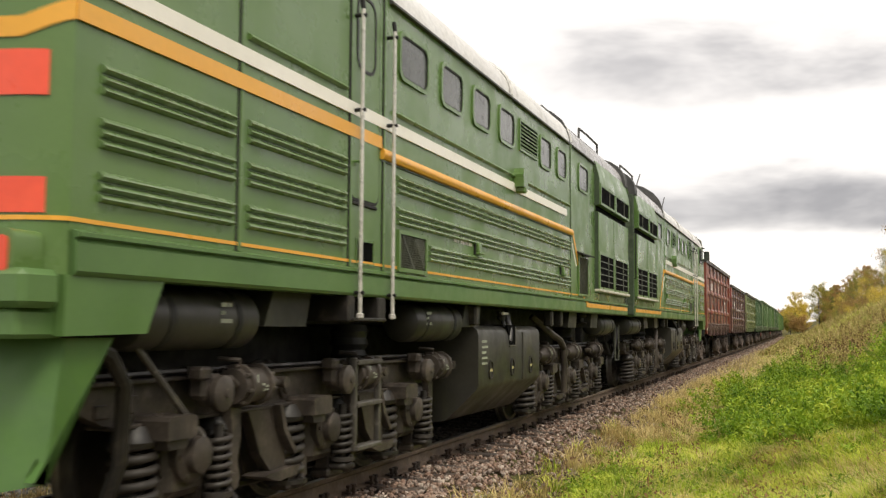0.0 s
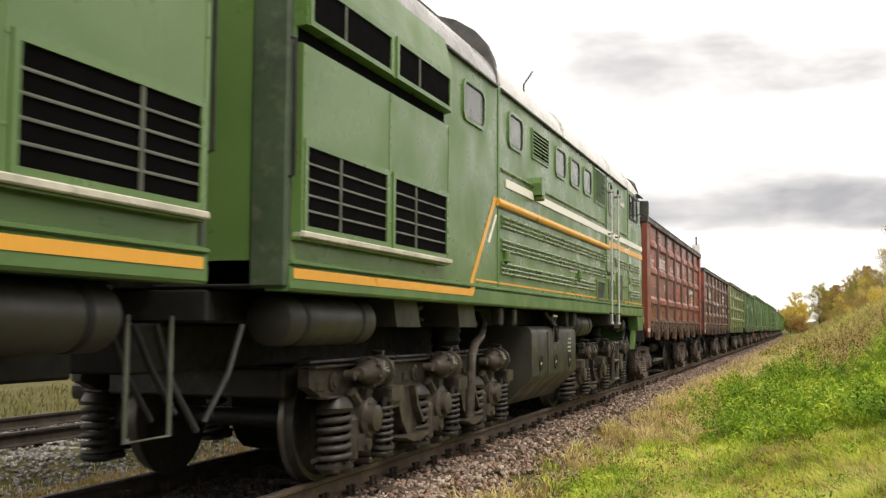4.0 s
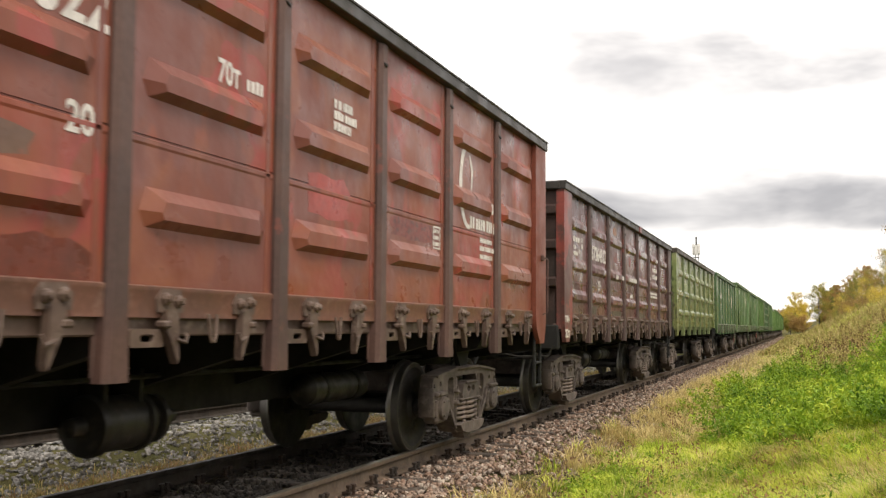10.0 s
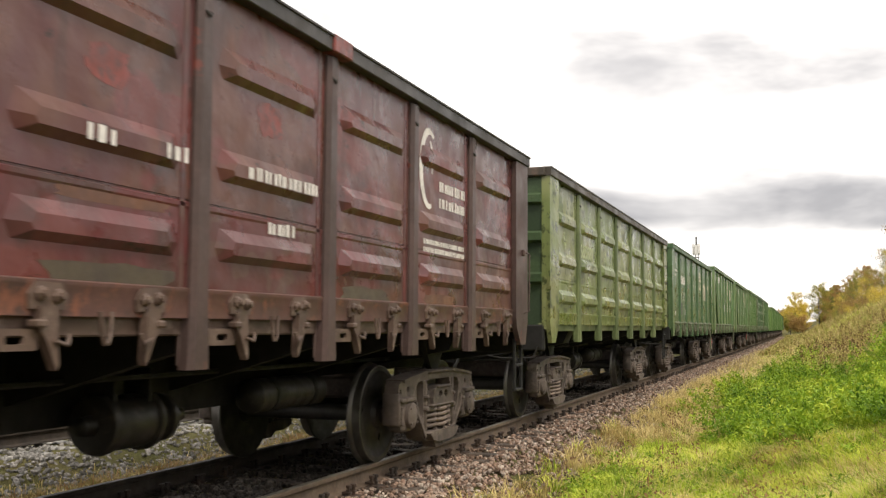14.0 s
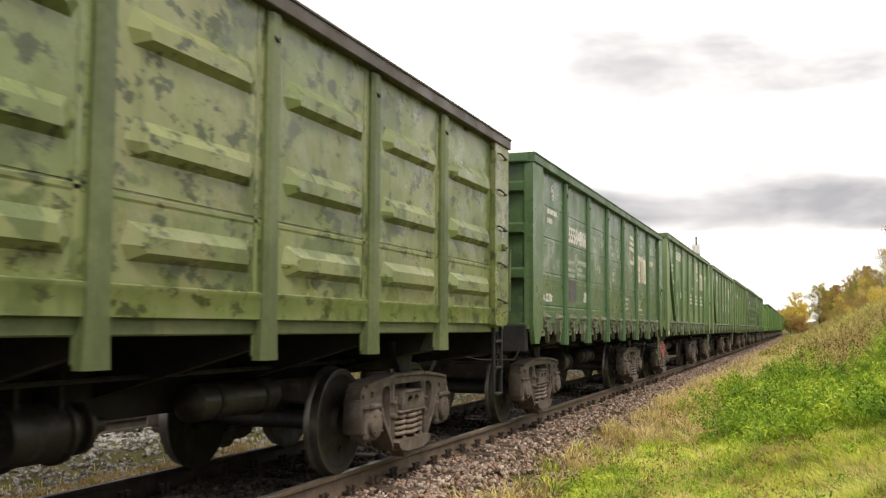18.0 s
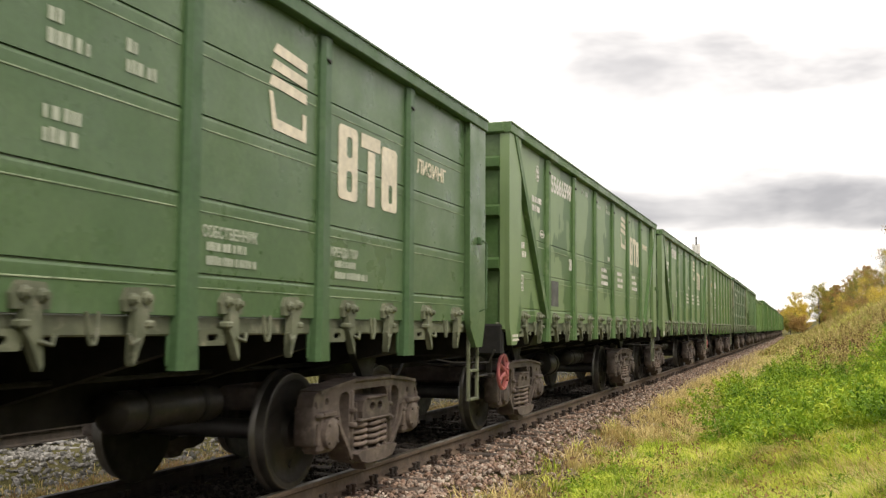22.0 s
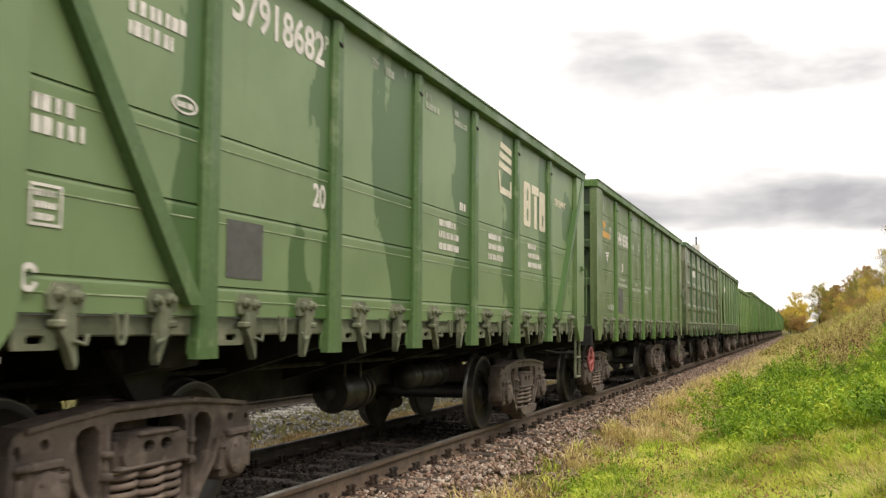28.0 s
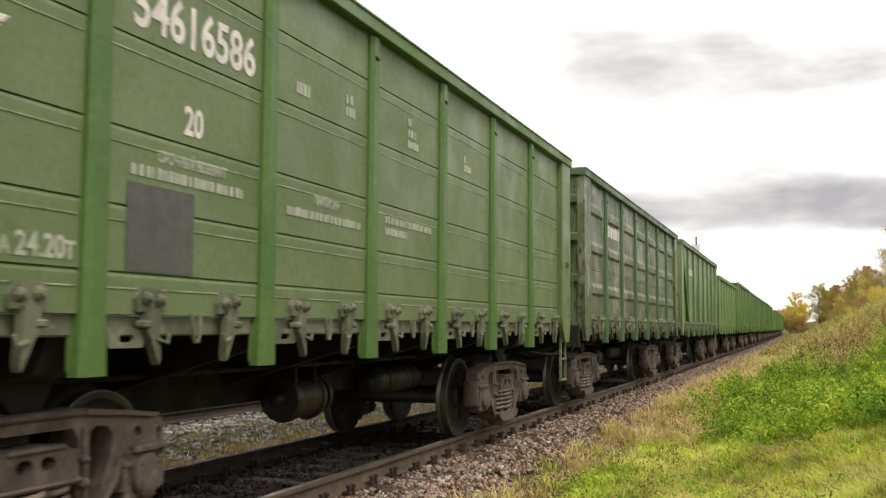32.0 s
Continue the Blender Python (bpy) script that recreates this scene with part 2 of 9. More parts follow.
def faded_paint(key, faded, fresh, dusty):
    """Sun-bleached sheets; fresh paint in ragged upright patches at the trailing side of each sheet."""
    m, nt, b = nodes_of(key + "_paint")
    raw, v = local_coords(nt, False), local_coords(nt, True)
    sep = nt.nodes.new("ShaderNodeSeparateXYZ")
    nt.links.new(raw, sep.inputs[0])
    info = nt.nodes.new("ShaderNodeObjectInfo")
    wob = noise_fac(nt, v, 2.6, 0.25, 0.75, detail=4.0, stretch=(1, 1, 0.45))
    big = noise_fac(nt, v, 0.9, 0.3, 0.7, detail=2.0, stretch=(1, 1, 0.7))

    def op(kind, a, c):
        n = nt.nodes.new("ShaderNodeMath")
        n.operation = kind
        for sock, val in ((n.inputs[0], a), (n.inputs[1], c)):
            if isinstance(val, float):
                sock.default_value = val
            else:
                nt.links.new(val, sock)
        return n.outputs[0]

    edge = op("ADD", op("MULTIPLY", wob, 0.7), op("ADD", op("MULTIPLY", big, 1.1), op("MULTIPLY", info.outputs["Random"], 0.35)))
    mask = nt.nodes.new("ShaderNodeMapRange")
    mask.inputs["From Min"].default_value, mask.inputs["From Max"].default_value = 2.16, 2.20
    nt.links.new(op("ADD", edge, sep.outputs["Y"]), mask.inputs["Value"])
    col = blend(nt, noise_fac(nt, v, 1.3, 0.35, 0.65), faded, dusty)
    col = blend(nt, noise_fac(nt, v, 5.0, 0.6, 0.8, stretch=(1, 1, 0.12)), col, tuple(c * 0.8 for c in faded))
    col = blend(nt, mask.outputs[0], col, fresh)
    nt.links.new(col, b.inputs["Base Color"])
    b.inputs["Roughness"].default_value = 0.45
    grain = noise_fac(nt, v, 26.0, 0.3, 0.7)
    bump(nt, b, grain, 0.08, 0.004)
    M[key] = m


def patchwork_paint(key, tones, grime, bright, split=2.40, rough=0.45, chips=(0.62, 0.66), lie=None, blot=2.2, chip=None, dents=0.03):
    """Sheets repainted piece by piece: each half sheet its own tone, with blots, chips and streaks."""
    m, nt, b = nodes_of(key + "_paint")
    raw, v = local_coords(nt, False), local_coords(nt, True)
    sep, info = nt.nodes.new("ShaderNodeSeparateXYZ"), nt.nodes.new("ShaderNodeObjectInfo")
    nt.links.new(raw, sep.inputs[0])

    def op(kind, a, c):
        n = nt.nodes.new("ShaderNodeMath")
        n.operation = kind
        for sock, val in ((n.inputs[0], a), (n.inputs[1], c)):
            if isinstance(val, float):
                sock.default_value = val
            else:
                nt.links.new(val, sock)
        return n.outputs[0]

    pick = op("FRACT", op("ADD", op("MULTIPLY", info.outputs["Random"], 7.31), op("MULTIPLY", op("GREATER_THAN", sep.outputs["Z"], split), 0.37)), 0.0)
    pick = op("FRACT", op("ADD", pick, op("MULTIPLY", noise_fac(nt, v, 0.9, 0.35, 0.65, detail=3.0), 0.55)), 0.0)
    ramp = nt.nodes.new("ShaderNodeValToRGB")
    el = ramp.color_ramp.elements
    el[0].color, el[1].color = (*tones[0], 1), (*tones[-1], 1)
    for i, c in enumerate(tones[1:-1], 1):
        el.new(i / (len(tones) - 1)).color = (*c, 1)
    nt.links.new(pick, ramp.inputs[0])
    col = blend(nt, noise_fac(nt, v, blot, 0.58, 0.60, detail=5.0, rough=0.5, stretch=lie), ramp.outputs[0], bright)
    col = blend(nt, noise_fac(nt, v, 4.5, 0.56, 0.80, stretch=(1, 1, 0.16), rough=0.65), col, grime)
    col = blend(nt, noise_fac(nt, v, 7.0, *chips, detail=6.0, rough=0.7, stretch=lie), col, chip or tuple(c * 0.55 for c in tones[0]))
    nt.links.new(col, b.inputs["Base Color"])
    rr = nt.nodes.new("ShaderNodeMapRange")
    rr.inputs["To Min"].default_value, rr.inputs["To Max"].default_value = rough - 0.15, rough + 0.2
    nt.links.new(noise_fac(nt, v, 2.4, 0.35, 0.65), rr.inputs["Value"])
    nt.links.new(rr.outputs[0], b.inputs["Roughness"])
    # dents and blisters
    bump(nt, b, noise_fac(nt, v, 4.2, 0.2, 0.8, detail=3.0, rough=0.45), 0.45, dents * 0.5)
    M[key] = m


# ---------------------------------------------------------------- shapes
class Geo:
    """Vertices and faces gathered for one mesh."""

    def __init__(self):
        self.v, self.f = [], []

    def add(self, verts, faces):
        n = len(self.v)
        self.v.extend(tuple(p) for p in verts)
        self.f.extend(tuple(i + n for i in f) for f in faces)
        return self

    def box(self, x0, x1, y0, y1, z0, z1, c=0.0):
        """A box, with its edges cut by c."""
        x0, x1, y0, y1, z0, z1 = min(x0, x1), max(x0, x1), min(y0, y1), max(y0, y1), min(z0, z1), max(z0, z1)
        if c <= 0:
            v = [(x, y, z) for x in (x0, x1) for y in (y0, y1) for z in (z0, z1)]
            return self.add(v, [(0, 1, 3, 2), (4, 6, 7, 5), (0, 4, 5, 1), (2, 3, 7, 6), (0, 2, 6, 4), (1, 5, 7, 3)])
        c = min(c, (x1 - x0) * 0.45, (y1 - y0) * 0.45, (z1 - z0) * 0.45)
        lo, hi = (x0, y0, z0), (x1, y1, z1)
        v, ids = [], {}
        for sx in (0, 1):
            for sy in (0, 1):
                for sz in (0, 1):
                    s = (sx, sy, sz)
                    for a in range(3):
                        p = [(hi[k] - c if s[k] else lo[k] + c) for k in range(3)]
                        p[a] = hi[a] if s[a] else lo[a]
                        ids[(s, a)] = len(v)
                        v.append(p)
        f = []
        for a in range(3):
            b, d = (a + 1) % 3, (a + 2) % 3
            for sa in (0, 1):
                ring = []
                for sb, sd in ((0, 0), (1, 0), (1, 1), (0, 1)):
                    s = [0, 0, 0]
                    s[a], s[b], s[d] = sa, sb, sd
                    ring.append(ids[(tuple(s), a)])
                f.append(ring if sa else ring[::-1])
            for sb in (0, 1):
                for sd in (0, 1):
                    s0, s1 = [0, 0, 0], [0, 0, 0]
                    s0[a], s1[a] = 0, 1
                    s0[b] = s1[b] = sb
                    s0[d] = s1[d] = sd
                    q = [ids[(tuple(s0), b)], ids[(tuple(s1), b)], ids[(tuple(s1), d)], ids[(tuple(s0), d)]]
                    f.append(q[::-1] if sb == sd else q)
        for s in [(i, j, k) for i in (0, 1) for j in (0, 1) for k in (0, 1)]:
            t = [ids[(s, 0)], ids[(s, 1)], ids[(s, 2)]]
            f.append(t if sum(s) % 2 else t[::-1])
        return self.add(v, f)

    def tube(self, pts, r, n=8, closed=False, ends=True):
        """A round bar along points; r is one radius or one for each point."""
        pts = [Vector(p) for p in pts]
        rs = list(r) if isinstance(r, (list, tuple)) else [r] * len(pts)
        v, k = [], len(pts)
        side = None
        for i, p in enumerate(pts):
            a = pts[(i - 1) % k] if (i or closed) else p
            b = pts[(i + 1) % k] if (i < k - 1 or closed) else p
            d = (b - a).normalized()
            if side is None:
                side = d.orthogonal().normalized()
            side = (side - d * side.dot(d))
            side = side.normalized() if side.length > 1e-6 else d.orthogonal().normalized()
            up = d.cross(side)
            v += [p + rs[i] * (math.cos(2 * math.pi * j / n) * side + math.sin(2 * math.pi * j / n) * up) for j in range(n)]
        f = []
        for i in range(k if closed else k - 1):
            a, b = i * n, ((i + 1) % k) * n
            f += [(a + j, a + (j + 1) % n, b + (j + 1) % n, b + j) for j in range(n)]
        if ends and not closed:
            f += [tuple(range(n))[::-1], tuple(range((k - 1) * n, k * n))]
        return self.add(v, f)

    def lathe(self, profile, origin, axis="x", n=24):
        """A turned body: profile of (place along the axis, radius)."""
        v, f = [], []
        ox, oy, oz = origin
        for a, r in profile:
            for j in range(n):
                c, s = r * math.cos(2 * math.pi * j / n), r * math.sin(2 * math.pi * j / n)
                v.append({"x": (ox + a, oy + c, oz + s), "y": (ox + s, oy + a, oz + c), "z": (ox + c, oy + s, oz + a)}[axis])
        k = len(profile)
        for i in range(k - 1):
            f += [(i * n + j, i * n + (j + 1) % n, (i + 1) * n + (j + 1) % n, (i + 1) * n + j) for j in range(n)]
        if profile[0][1] > 1e-4:
            f.append(tuple(range(n))[::-1])
        if profile[-1][1] > 1e-4:
            f.append(tuple(range((k - 1) * n, k * n)))
        return self.add(v, f)

    def prism(self, outline, a, b, axis="x", holes=()):
        """An outline pulled from a to b along an axis, with holes through it. The outline is in the two other axes, in the order xyz."""
        bm = bmesh.new()
        place = {"x": lambda p, h: (h, p[0], p[1]), "y": lambda p, h: (p[0], h, p[1]), "z": lambda p, h: (p[0], p[1], h)}[axis]
        for loop in (outline, *holes):
            vs = [bm.verts.new(place(p, a)) for p in loop]
            for i in range(len(vs)):
                bm.edges.new((vs[i], vs[(i + 1) % len(vs)]))
        if holes:
            bmesh.ops.triangle_fill(bm, use_beauty=True, edges=bm.edges[:])
        else:
            bm.faces.new(bm.verts[:])
        ret = bmesh.ops.extrude_face_region(bm, geom=bm.faces[:])
        d = Vector(place((0, 0), b - a)) - Vector(place((0, 0), 0))
        bmesh.ops.translate(bm, vec=d, verts=[g for g in ret["geom"] if isinstance(g, bmesh.types.BMVert)])
        bmesh.ops.recalc_face_normals(bm, faces=bm.faces[:])
        bm.verts.index_update()
        self.add([v.co[:] for v in bm.verts], [[v.index for v in f.verts] for f in bm.faces])
        bm.free()
        return self

    def helix(self, centre, radius, z0, z1, turns, wire, n=10, m=6):
        cx, cy = centre
        steps = int(turns * n)
        return self.tube([(cx + radius * math.cos(2 * math.pi * i / n), cy + radius * math.sin(2 * math.pi * i / n), z0 + (z1 - z0) * i / steps) for i in range(steps + 1)], wire, m)

    def mirror_x(self):
        n = len(self.v)
        self.v += [(-x, y, z) for x, y, z in self.v]
        self.f += [tuple(i + n for i in f[::-1]) for f in self.f]
        return self


def arc(cx, cy, r, a0, a1, n):
    return [(cx + r * math.cos(radians(a0 + (a1 - a0) * i / n)), cy + r * math.sin(radians(a0 + (a1 - a0) * i / n))) for i in range(n + 1)]


def round_rect(y0, y1, z0, z1, r, n=4):
    return arc(y1 - r, z1 - r, r, 0, 90, n) + arc(y0 + r, z1 - r, r, 90, 180, n) + arc(y0 + r, z0 + r, r, 180, 270, n) + arc(y1 - r, z0 + r, r, 270, 360, n)


def mesh_of(name, geo, material, smooth=35):
    me = bpy.data.meshes.new(name)
    me.from_pydata(geo.v, [], geo.f)
    for m in material if isinstance(material, (list, tuple)) else [material]:
        me.materials.append(m)
    if smooth:
        me.shade_smooth()
        me.set_sharp_from_angle(angle=radians(smooth))
    return me


def part(name, geo, material, parent, label="", at=None, smooth=35):
    """One mesh object under a thing or a part. geo: a Geo, or a mesh that alike pieces share."""
    me = geo if isinstance(geo, bpy.types.Mesh) else mesh_of(name, geo, material, smooth)
    ob = new(name, me)
    ob.parent = parent
    if at is not None:
        ob.matrix_basis = at if isinstance(at, Matrix) else Matrix.Translation(at)
    if label:
        tagged(ob, label)
    return ob


def thing(name, label, category, group="", kind="", at=None):
    ob = tagged(new(name), label, category, group, kind)
    ob.empty_display_size = 0.2
    if at is not None:
        ob.matrix_basis = at
    return ob


def solid(name, geo, material, label, category="", group="", kind="", at=None, smooth=35):
    ob = new(name, mesh_of(name, geo, material, smooth))
    if at is not None:
        ob.matrix_basis = at
    return tagged(ob, label, category, group, kind)


LETTER_TURN = Euler((radians(90), 0, radians(90))).to_matrix().to_4x4()


def lettering(text, size, y, z, x, parent, material, squeeze=1.0, label=""):
    """Painted writing on the near side of a vehicle; y, z is its lower left corner."""
    cu = bpy.data.curves.new("lettering", "FONT")
    cu.body, cu.size, cu.extrude, cu.offset = text, size, 0.0015, size * 0.022
    cu.resolution_u = 3
    tmp = bpy.data.objects.new("lettering", cu)
    me = bpy.data.meshes.new_from_object(tmp)
    bpy.data.objects.remove(tmp)
    me.name = "lettering"
    me.materials.clear()
    me.materials.append(material)
    me.transform(LETTER_TURN @ Matrix.Diagonal((squeeze, 1, 1, 1)))
    ob = new("lettering", me)
    ob.parent, ob.matrix_basis = parent, Matrix.Translation((x, y, z))
    if label:
        tagged(ob, label)
    return ob


def bars(rows, y, z, x, parent, material, height=0.06, pitch=0.085, label="", seed=1):
    """Writing that cannot be read: rows of small blocks; rows are widths in metres."""
    g, rng = Geo(), random.Random(seed)
    for i, width in enumerate(rows):
        a = y
        while a < y + width - 0.02:
            w = min(rng.uniform(0.3, 0.75) * height, y + width - a)
            g.box(x, x + 0.003, a, a + w, z - i * pitch, z - i * pitch + height * rng.uniform(0.85, 1.0))
            a += w + height * rng.choice((0.18, 0.2, 0.45))
    return part("lettering", g, material, parent, label, smooth=0)


# ---------------------------------------------------------------- ground
GROUND_X = (-400, -9.0, -7.6, -7.1, -3.6, -3.0, -2.3, -1.7, 1.55, 2.35, 3.4, 4.2, 5.0, 5.8, 6.4, 7.0, 8.0, 9.0, 10.0, 11.0, 12.5, 16.0, 30.0, 400)
GROUND_Z = (-0.6, -0.55, -0.5, -0.24, -0.24, -0.45, -0.45, -0.23, -0.23, -0.46, -0.42, -0.34, -0.20, 0.0, 0.22, 0.55, 1.3, 2.05, 2.75, 3.3, 3.8, 4.2, 4.6, 4.6)
rng = np.random.default_rng(7)


def bend(y):
    return -0.5e-4 * np.maximum(0.0, y - 120.0) ** 2


def ground_z(x, y):
    """Height of the ground, for arrays: trackbed, verge and the bank that rises from it."""
    u = x - bend(np.minimum(y, 500.0))
    z = np.interp(u, GROUND_X, GROUND_Z)
    wild = np.clip((u - 2.2) / 1.5, 0, 1)
    z = z + wild * (0.07 * np.sin(x * 1.7 + y * 0.9) + 0.06 * np.sin(y * 1.3 - x * 0.6) + 0.16 * np.sin(y * 0.21 + 1.0) + 0.12 * np.sin(x * 0.5 + y * 0.37))
    return z + 0.025 * np.sin(x * 7.1) * np.sin(y * 6.3)


def soil_material():
    m, nt, b = nodes_of("verge_soil")
    tc = nt.nodes.new("ShaderNodeTexCoord")
    v = tc.outputs["Object"]
    col = blend(nt, noise_fac(nt, v, 0.7, 0.4, 0.62), (0.085, 0.085, 0.028), (0.15, 0.12, 0.055))
    col = blend(nt, noise_fac(nt, v, 9.0, 0.45, 0.7), col, (0.11, 0.10, 0.045))
    col = blend(nt, noise_fac(nt, v, 45.0, 0.45, 0.7), col, (0.16, 0.16, 0.05))
    nt.links.new(col, b.inputs["Base Color"])
    b.inputs["Roughness"].default_value, b.inputs["Specular IOR Level"].default_value = 0.95, 0.15
    bump(nt, b, noise_fac(nt, v, 30.0, 0.3, 0.7), 0.7, 0.05)
    return m


def build_ground():
    xs = np.unique(np.concatenate([np.linspace(-400, -40, 10), np.linspace(-40, -10, 12), np.arange(-10, 12, 0.28), np.linspace(12, 40, 20), np.linspace(40, 400, 10)]))
    ys = np.unique(np.concatenate([np.linspace(-150, -6, 14), np.arange(-6, 45, 0.4), np.arange(45, 120, 2.0), np.linspace(120, 500, 60), np.linspace(500, 3500, 16)]))
    X, Y = np.meshgrid(xs, ys)
    Z = ground_z(X, Y)
    Xb = X + bend(np.minimum(Y, 500.0)) * np.exp(-(np.abs(X) / 60.0) ** 2)
    Z = ground_z(Xb, Y)
    nx, ny = len(xs), len(ys)
    me = bpy.data.meshes.new("ground")
    verts = np.stack([Xb.ravel(), Y.ravel(), Z.ravel()], -1)
    idx = np.arange(nx * ny).reshape(ny, nx)
    faces = np.stack([idx[:-1, :-1].ravel(), idx[:-1, 1:].ravel(), idx[1:, 1:].ravel(), idx[1:, :-1].ravel()], -1)
    me.from_pydata(verts.tolist(), [], faces.tolist())
    me.materials.append(soil_material())
    me.shade_smooth()
    tagged(new("ground", me), "grassy railway verge rising into a bank", kind="structure")


def stones(name, count, sampler, size, material, label, squash=0.7):
    """Loose broken stones, each an uneven little block."""
    t = (1 + 5 ** 0.5) / 2
    base = np.array([(-1, t, 0), (1, t, 0), (-1, -t, 0), (1, -t, 0), (0, -1, t), (0, 1, t), (0, -1, -t), (0, 1, -t), (t, 0, -1), (t, 0, 1), (-t, 0, -1), (-t, 0, 1)]) / 1.9
    tri = np.array([(0, 11, 5), (0, 5, 1), (0, 1, 7), (0, 7, 10), (0, 10, 11), (1, 5, 9), (5, 11, 4), (11, 10, 2), (10, 7, 6), (7, 1, 8), (3, 9, 4), (3, 4, 2), (3, 2, 6), (3, 6, 8), (3, 8, 9), (4, 9, 5), (2, 4, 11), (6, 2, 10), (8, 6, 7), (9, 8, 1)])
    p = sampler(count)
    n = len(p)
    s = rng.uniform(*size, n)
    v = base[None] * rng.uniform(0.72, 1.25, (n, 12, 1))
    v = v * np.stack([np.ones(n), rng.uniform(0.6, 1.1, n), rng.uniform(0.45, squash + 0.2, n)], -1)[:, None]
    q = rng.normal(size=(n, 4))
    q[:, 1:3] *= 0.35
    q /= np.linalg.norm(q, axis=1, keepdims=True)
    w, x, y, z = q.T
    R = np.stack([np.stack([1 - 2 * (y * y + z * z), 2 * (x * y - z * w), 2 * (x * z + y * w)], -1), np.stack([2 * (x * y + z * w), 1 - 2 * (x * x + z * z), 2 * (y * z - x * w)], -1), np.stack([2 * (x * z - y * w), 2 * (y * z + x * w), 1 - 2 * (x * x + y * y)], -1)], 1)
    v = np.einsum("nij,nkj->nki", R, v) * (s / 2)[:, None, None] + p[:, None]
    f = (tri[None] + (np.arange(n) * 12)[:, None, None]).reshape(-1, 3)
    me = bpy.data.meshes.new(name)
    me.from_pydata(v.reshape(-1, 3).tolist(), [], f.tolist())
    me.materials.append(material)
    tagged(new(name, me), label, "ballast", kind="stuff")


def stone_material(name, cols):
    m, nt, b = nodes_of(name)
    geo, ramp = nt.nodes.new("ShaderNodeNewGeometry"), nt.nodes.new("ShaderNodeValToRGB")
    el = ramp.color_ramp.elements
    el[0].color, el[1].color = (*cols[0], 1), (*cols[-1], 1)
    for i, c in enumerate(cols[1:-1], 1):
        el.new(i / (len(cols) - 1)).color = (*c, 1)
    nt.links.new(geo.outputs["Random Per Island"], ramp.inputs[0])
    tc = nt.nodes.new("ShaderNodeTexCoord")
    col = blend(nt, noise_fac(nt, tc.outputs["Object"], 40.0, 0.4, 0.75), ramp.outputs[0], tuple(c * 0.6 for c in cols[1]))
    nt.links.new(col, b.inputs["Base Color"])
    b.inputs["Roughness"].default_value = 0.9
    bump(nt, b, noise_fac(nt, tc.outputs["Object"], 90.0, 0.3, 0.7), 0.4, 0.01)
    return m


def build_ballast():
    pink = stone_material("pinkish_granite", [(0.055, 0.04, 0.032), (0.13, 0.082, 0.06), (0.27, 0.175, 0.128), (0.40, 0.262, 0.195), (0.47, 0.345, 0.275), (0.33, 0.27, 0.23), (0.72, 0.61, 0.52)])
    # dark holds oil and, in its lowered tones, the shade below the train
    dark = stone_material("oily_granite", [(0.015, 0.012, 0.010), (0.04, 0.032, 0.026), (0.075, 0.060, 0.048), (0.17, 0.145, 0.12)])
    grey = stone_material("grey_granite", [(0.09, 0.085, 0.08), (0.22, 0.21, 0.195), (0.34, 0.32, 0.30), (0.48, 0.45, 0.42)])

    def strip(x0, x1, y0, y1, power=1.0, lift=0.01):
        def sample(n):
            y = y0 + (y1 - y0) * rng.random(n) ** power
            x = x0 + (x1 - x0) * rng.random(n)
            x = x + bend(y)
            return np.stack([x, y, ground_z(x, y) + lift + rng.uniform(-0.012, 0.014, n)], -1)
        return sample

    def shoulder(n):
        y = 3.0 + 52.0 * rng.random(n) ** 1.7
        x = 0.88 + (rng.random(n) ** 1.1) * (1.25 + 0.28 * np.sin(y * 1.1) + 0.2 * np.sin(y * 2.7))
        on = (np.abs((y + 3.64 + 0.276) % 0.552 - 0.276) < 0.12) & (x < 1.4 + 0.1 * np.sin(y * 5.1))
        free = ~on | (rng.random(n) < 0.22)
        x, y = x[free], y[free]
        return np.stack([x, y, ground_z(x, y) + 0.03 + rng.uniform(-0.02, 0.02, len(x))], -1)

    stones("ballast", 25000, shoulder, (0.026, 0.078), pink, "loose pinkish crushed stone beside the rail")
    stones("ballast", 1800, strip(1.9, 2.75, 8.5, 16, 1.2), (0.022, 0.06), pink, "loose stones scattered into the grass")
    stones("ballast", 5000, strip(0.95, 2.1, 50, 200, 1.4), (0.06, 0.13), pink, "loose pinkish crushed stone beside the rail")
    stones("ballast", 5000, strip(0.95, 2.0, -24, 3.2), (0.03, 0.08), pink, "loose pinkish crushed stone beside the rail")
    stones("ballast", 6000, strip(-0.72, 0.70, -24, 4.2, 1.0, 0.035), (0.03, 0.07), dark, "oily crushed stone between the rails, coloured darker for the shade of the train")
    stones("ballast", 17000, strip(-0.72, 0.70, 4, 45, 1.5, 0.035), (0.03, 0.07), dark, "oily crushed stone between the rails, coloured darker for the shade of the train")
    stones("ballast", 9000, strip(-3.6, -0.85, 4, 45, 1.5), (0.03, 0.075), grey, "grey crushed stone beyond the far rail")
    stones("ballast", 20000, strip(-8.0, -2.8, 8, 60, 1.4), (0.04, 0.09), grey, "grey crushed stone of the second track")


RAIL = [(-0.075, -0.18), (0.075, -0.18), (0.075, -0.168), (0.02, -0.15), (0.0095, -0.13), (0.0095, -0.05), (0.03, -0.04), (0.0375, -0.033), (0.0375, -0.008), (0.03, 0.0), (-0.03, 0.0), (-0.0375, -0.008), (-0.0375, -0.033), (-0.03, -0.04), (-0.0095, -0.05), (-0.0095, -0.13), (-0.02, -0.15), (-0.075, -0.168)]
TRACK_Y = [-40, 0, 20, 60, 100] + list(range(120, 560, 20))


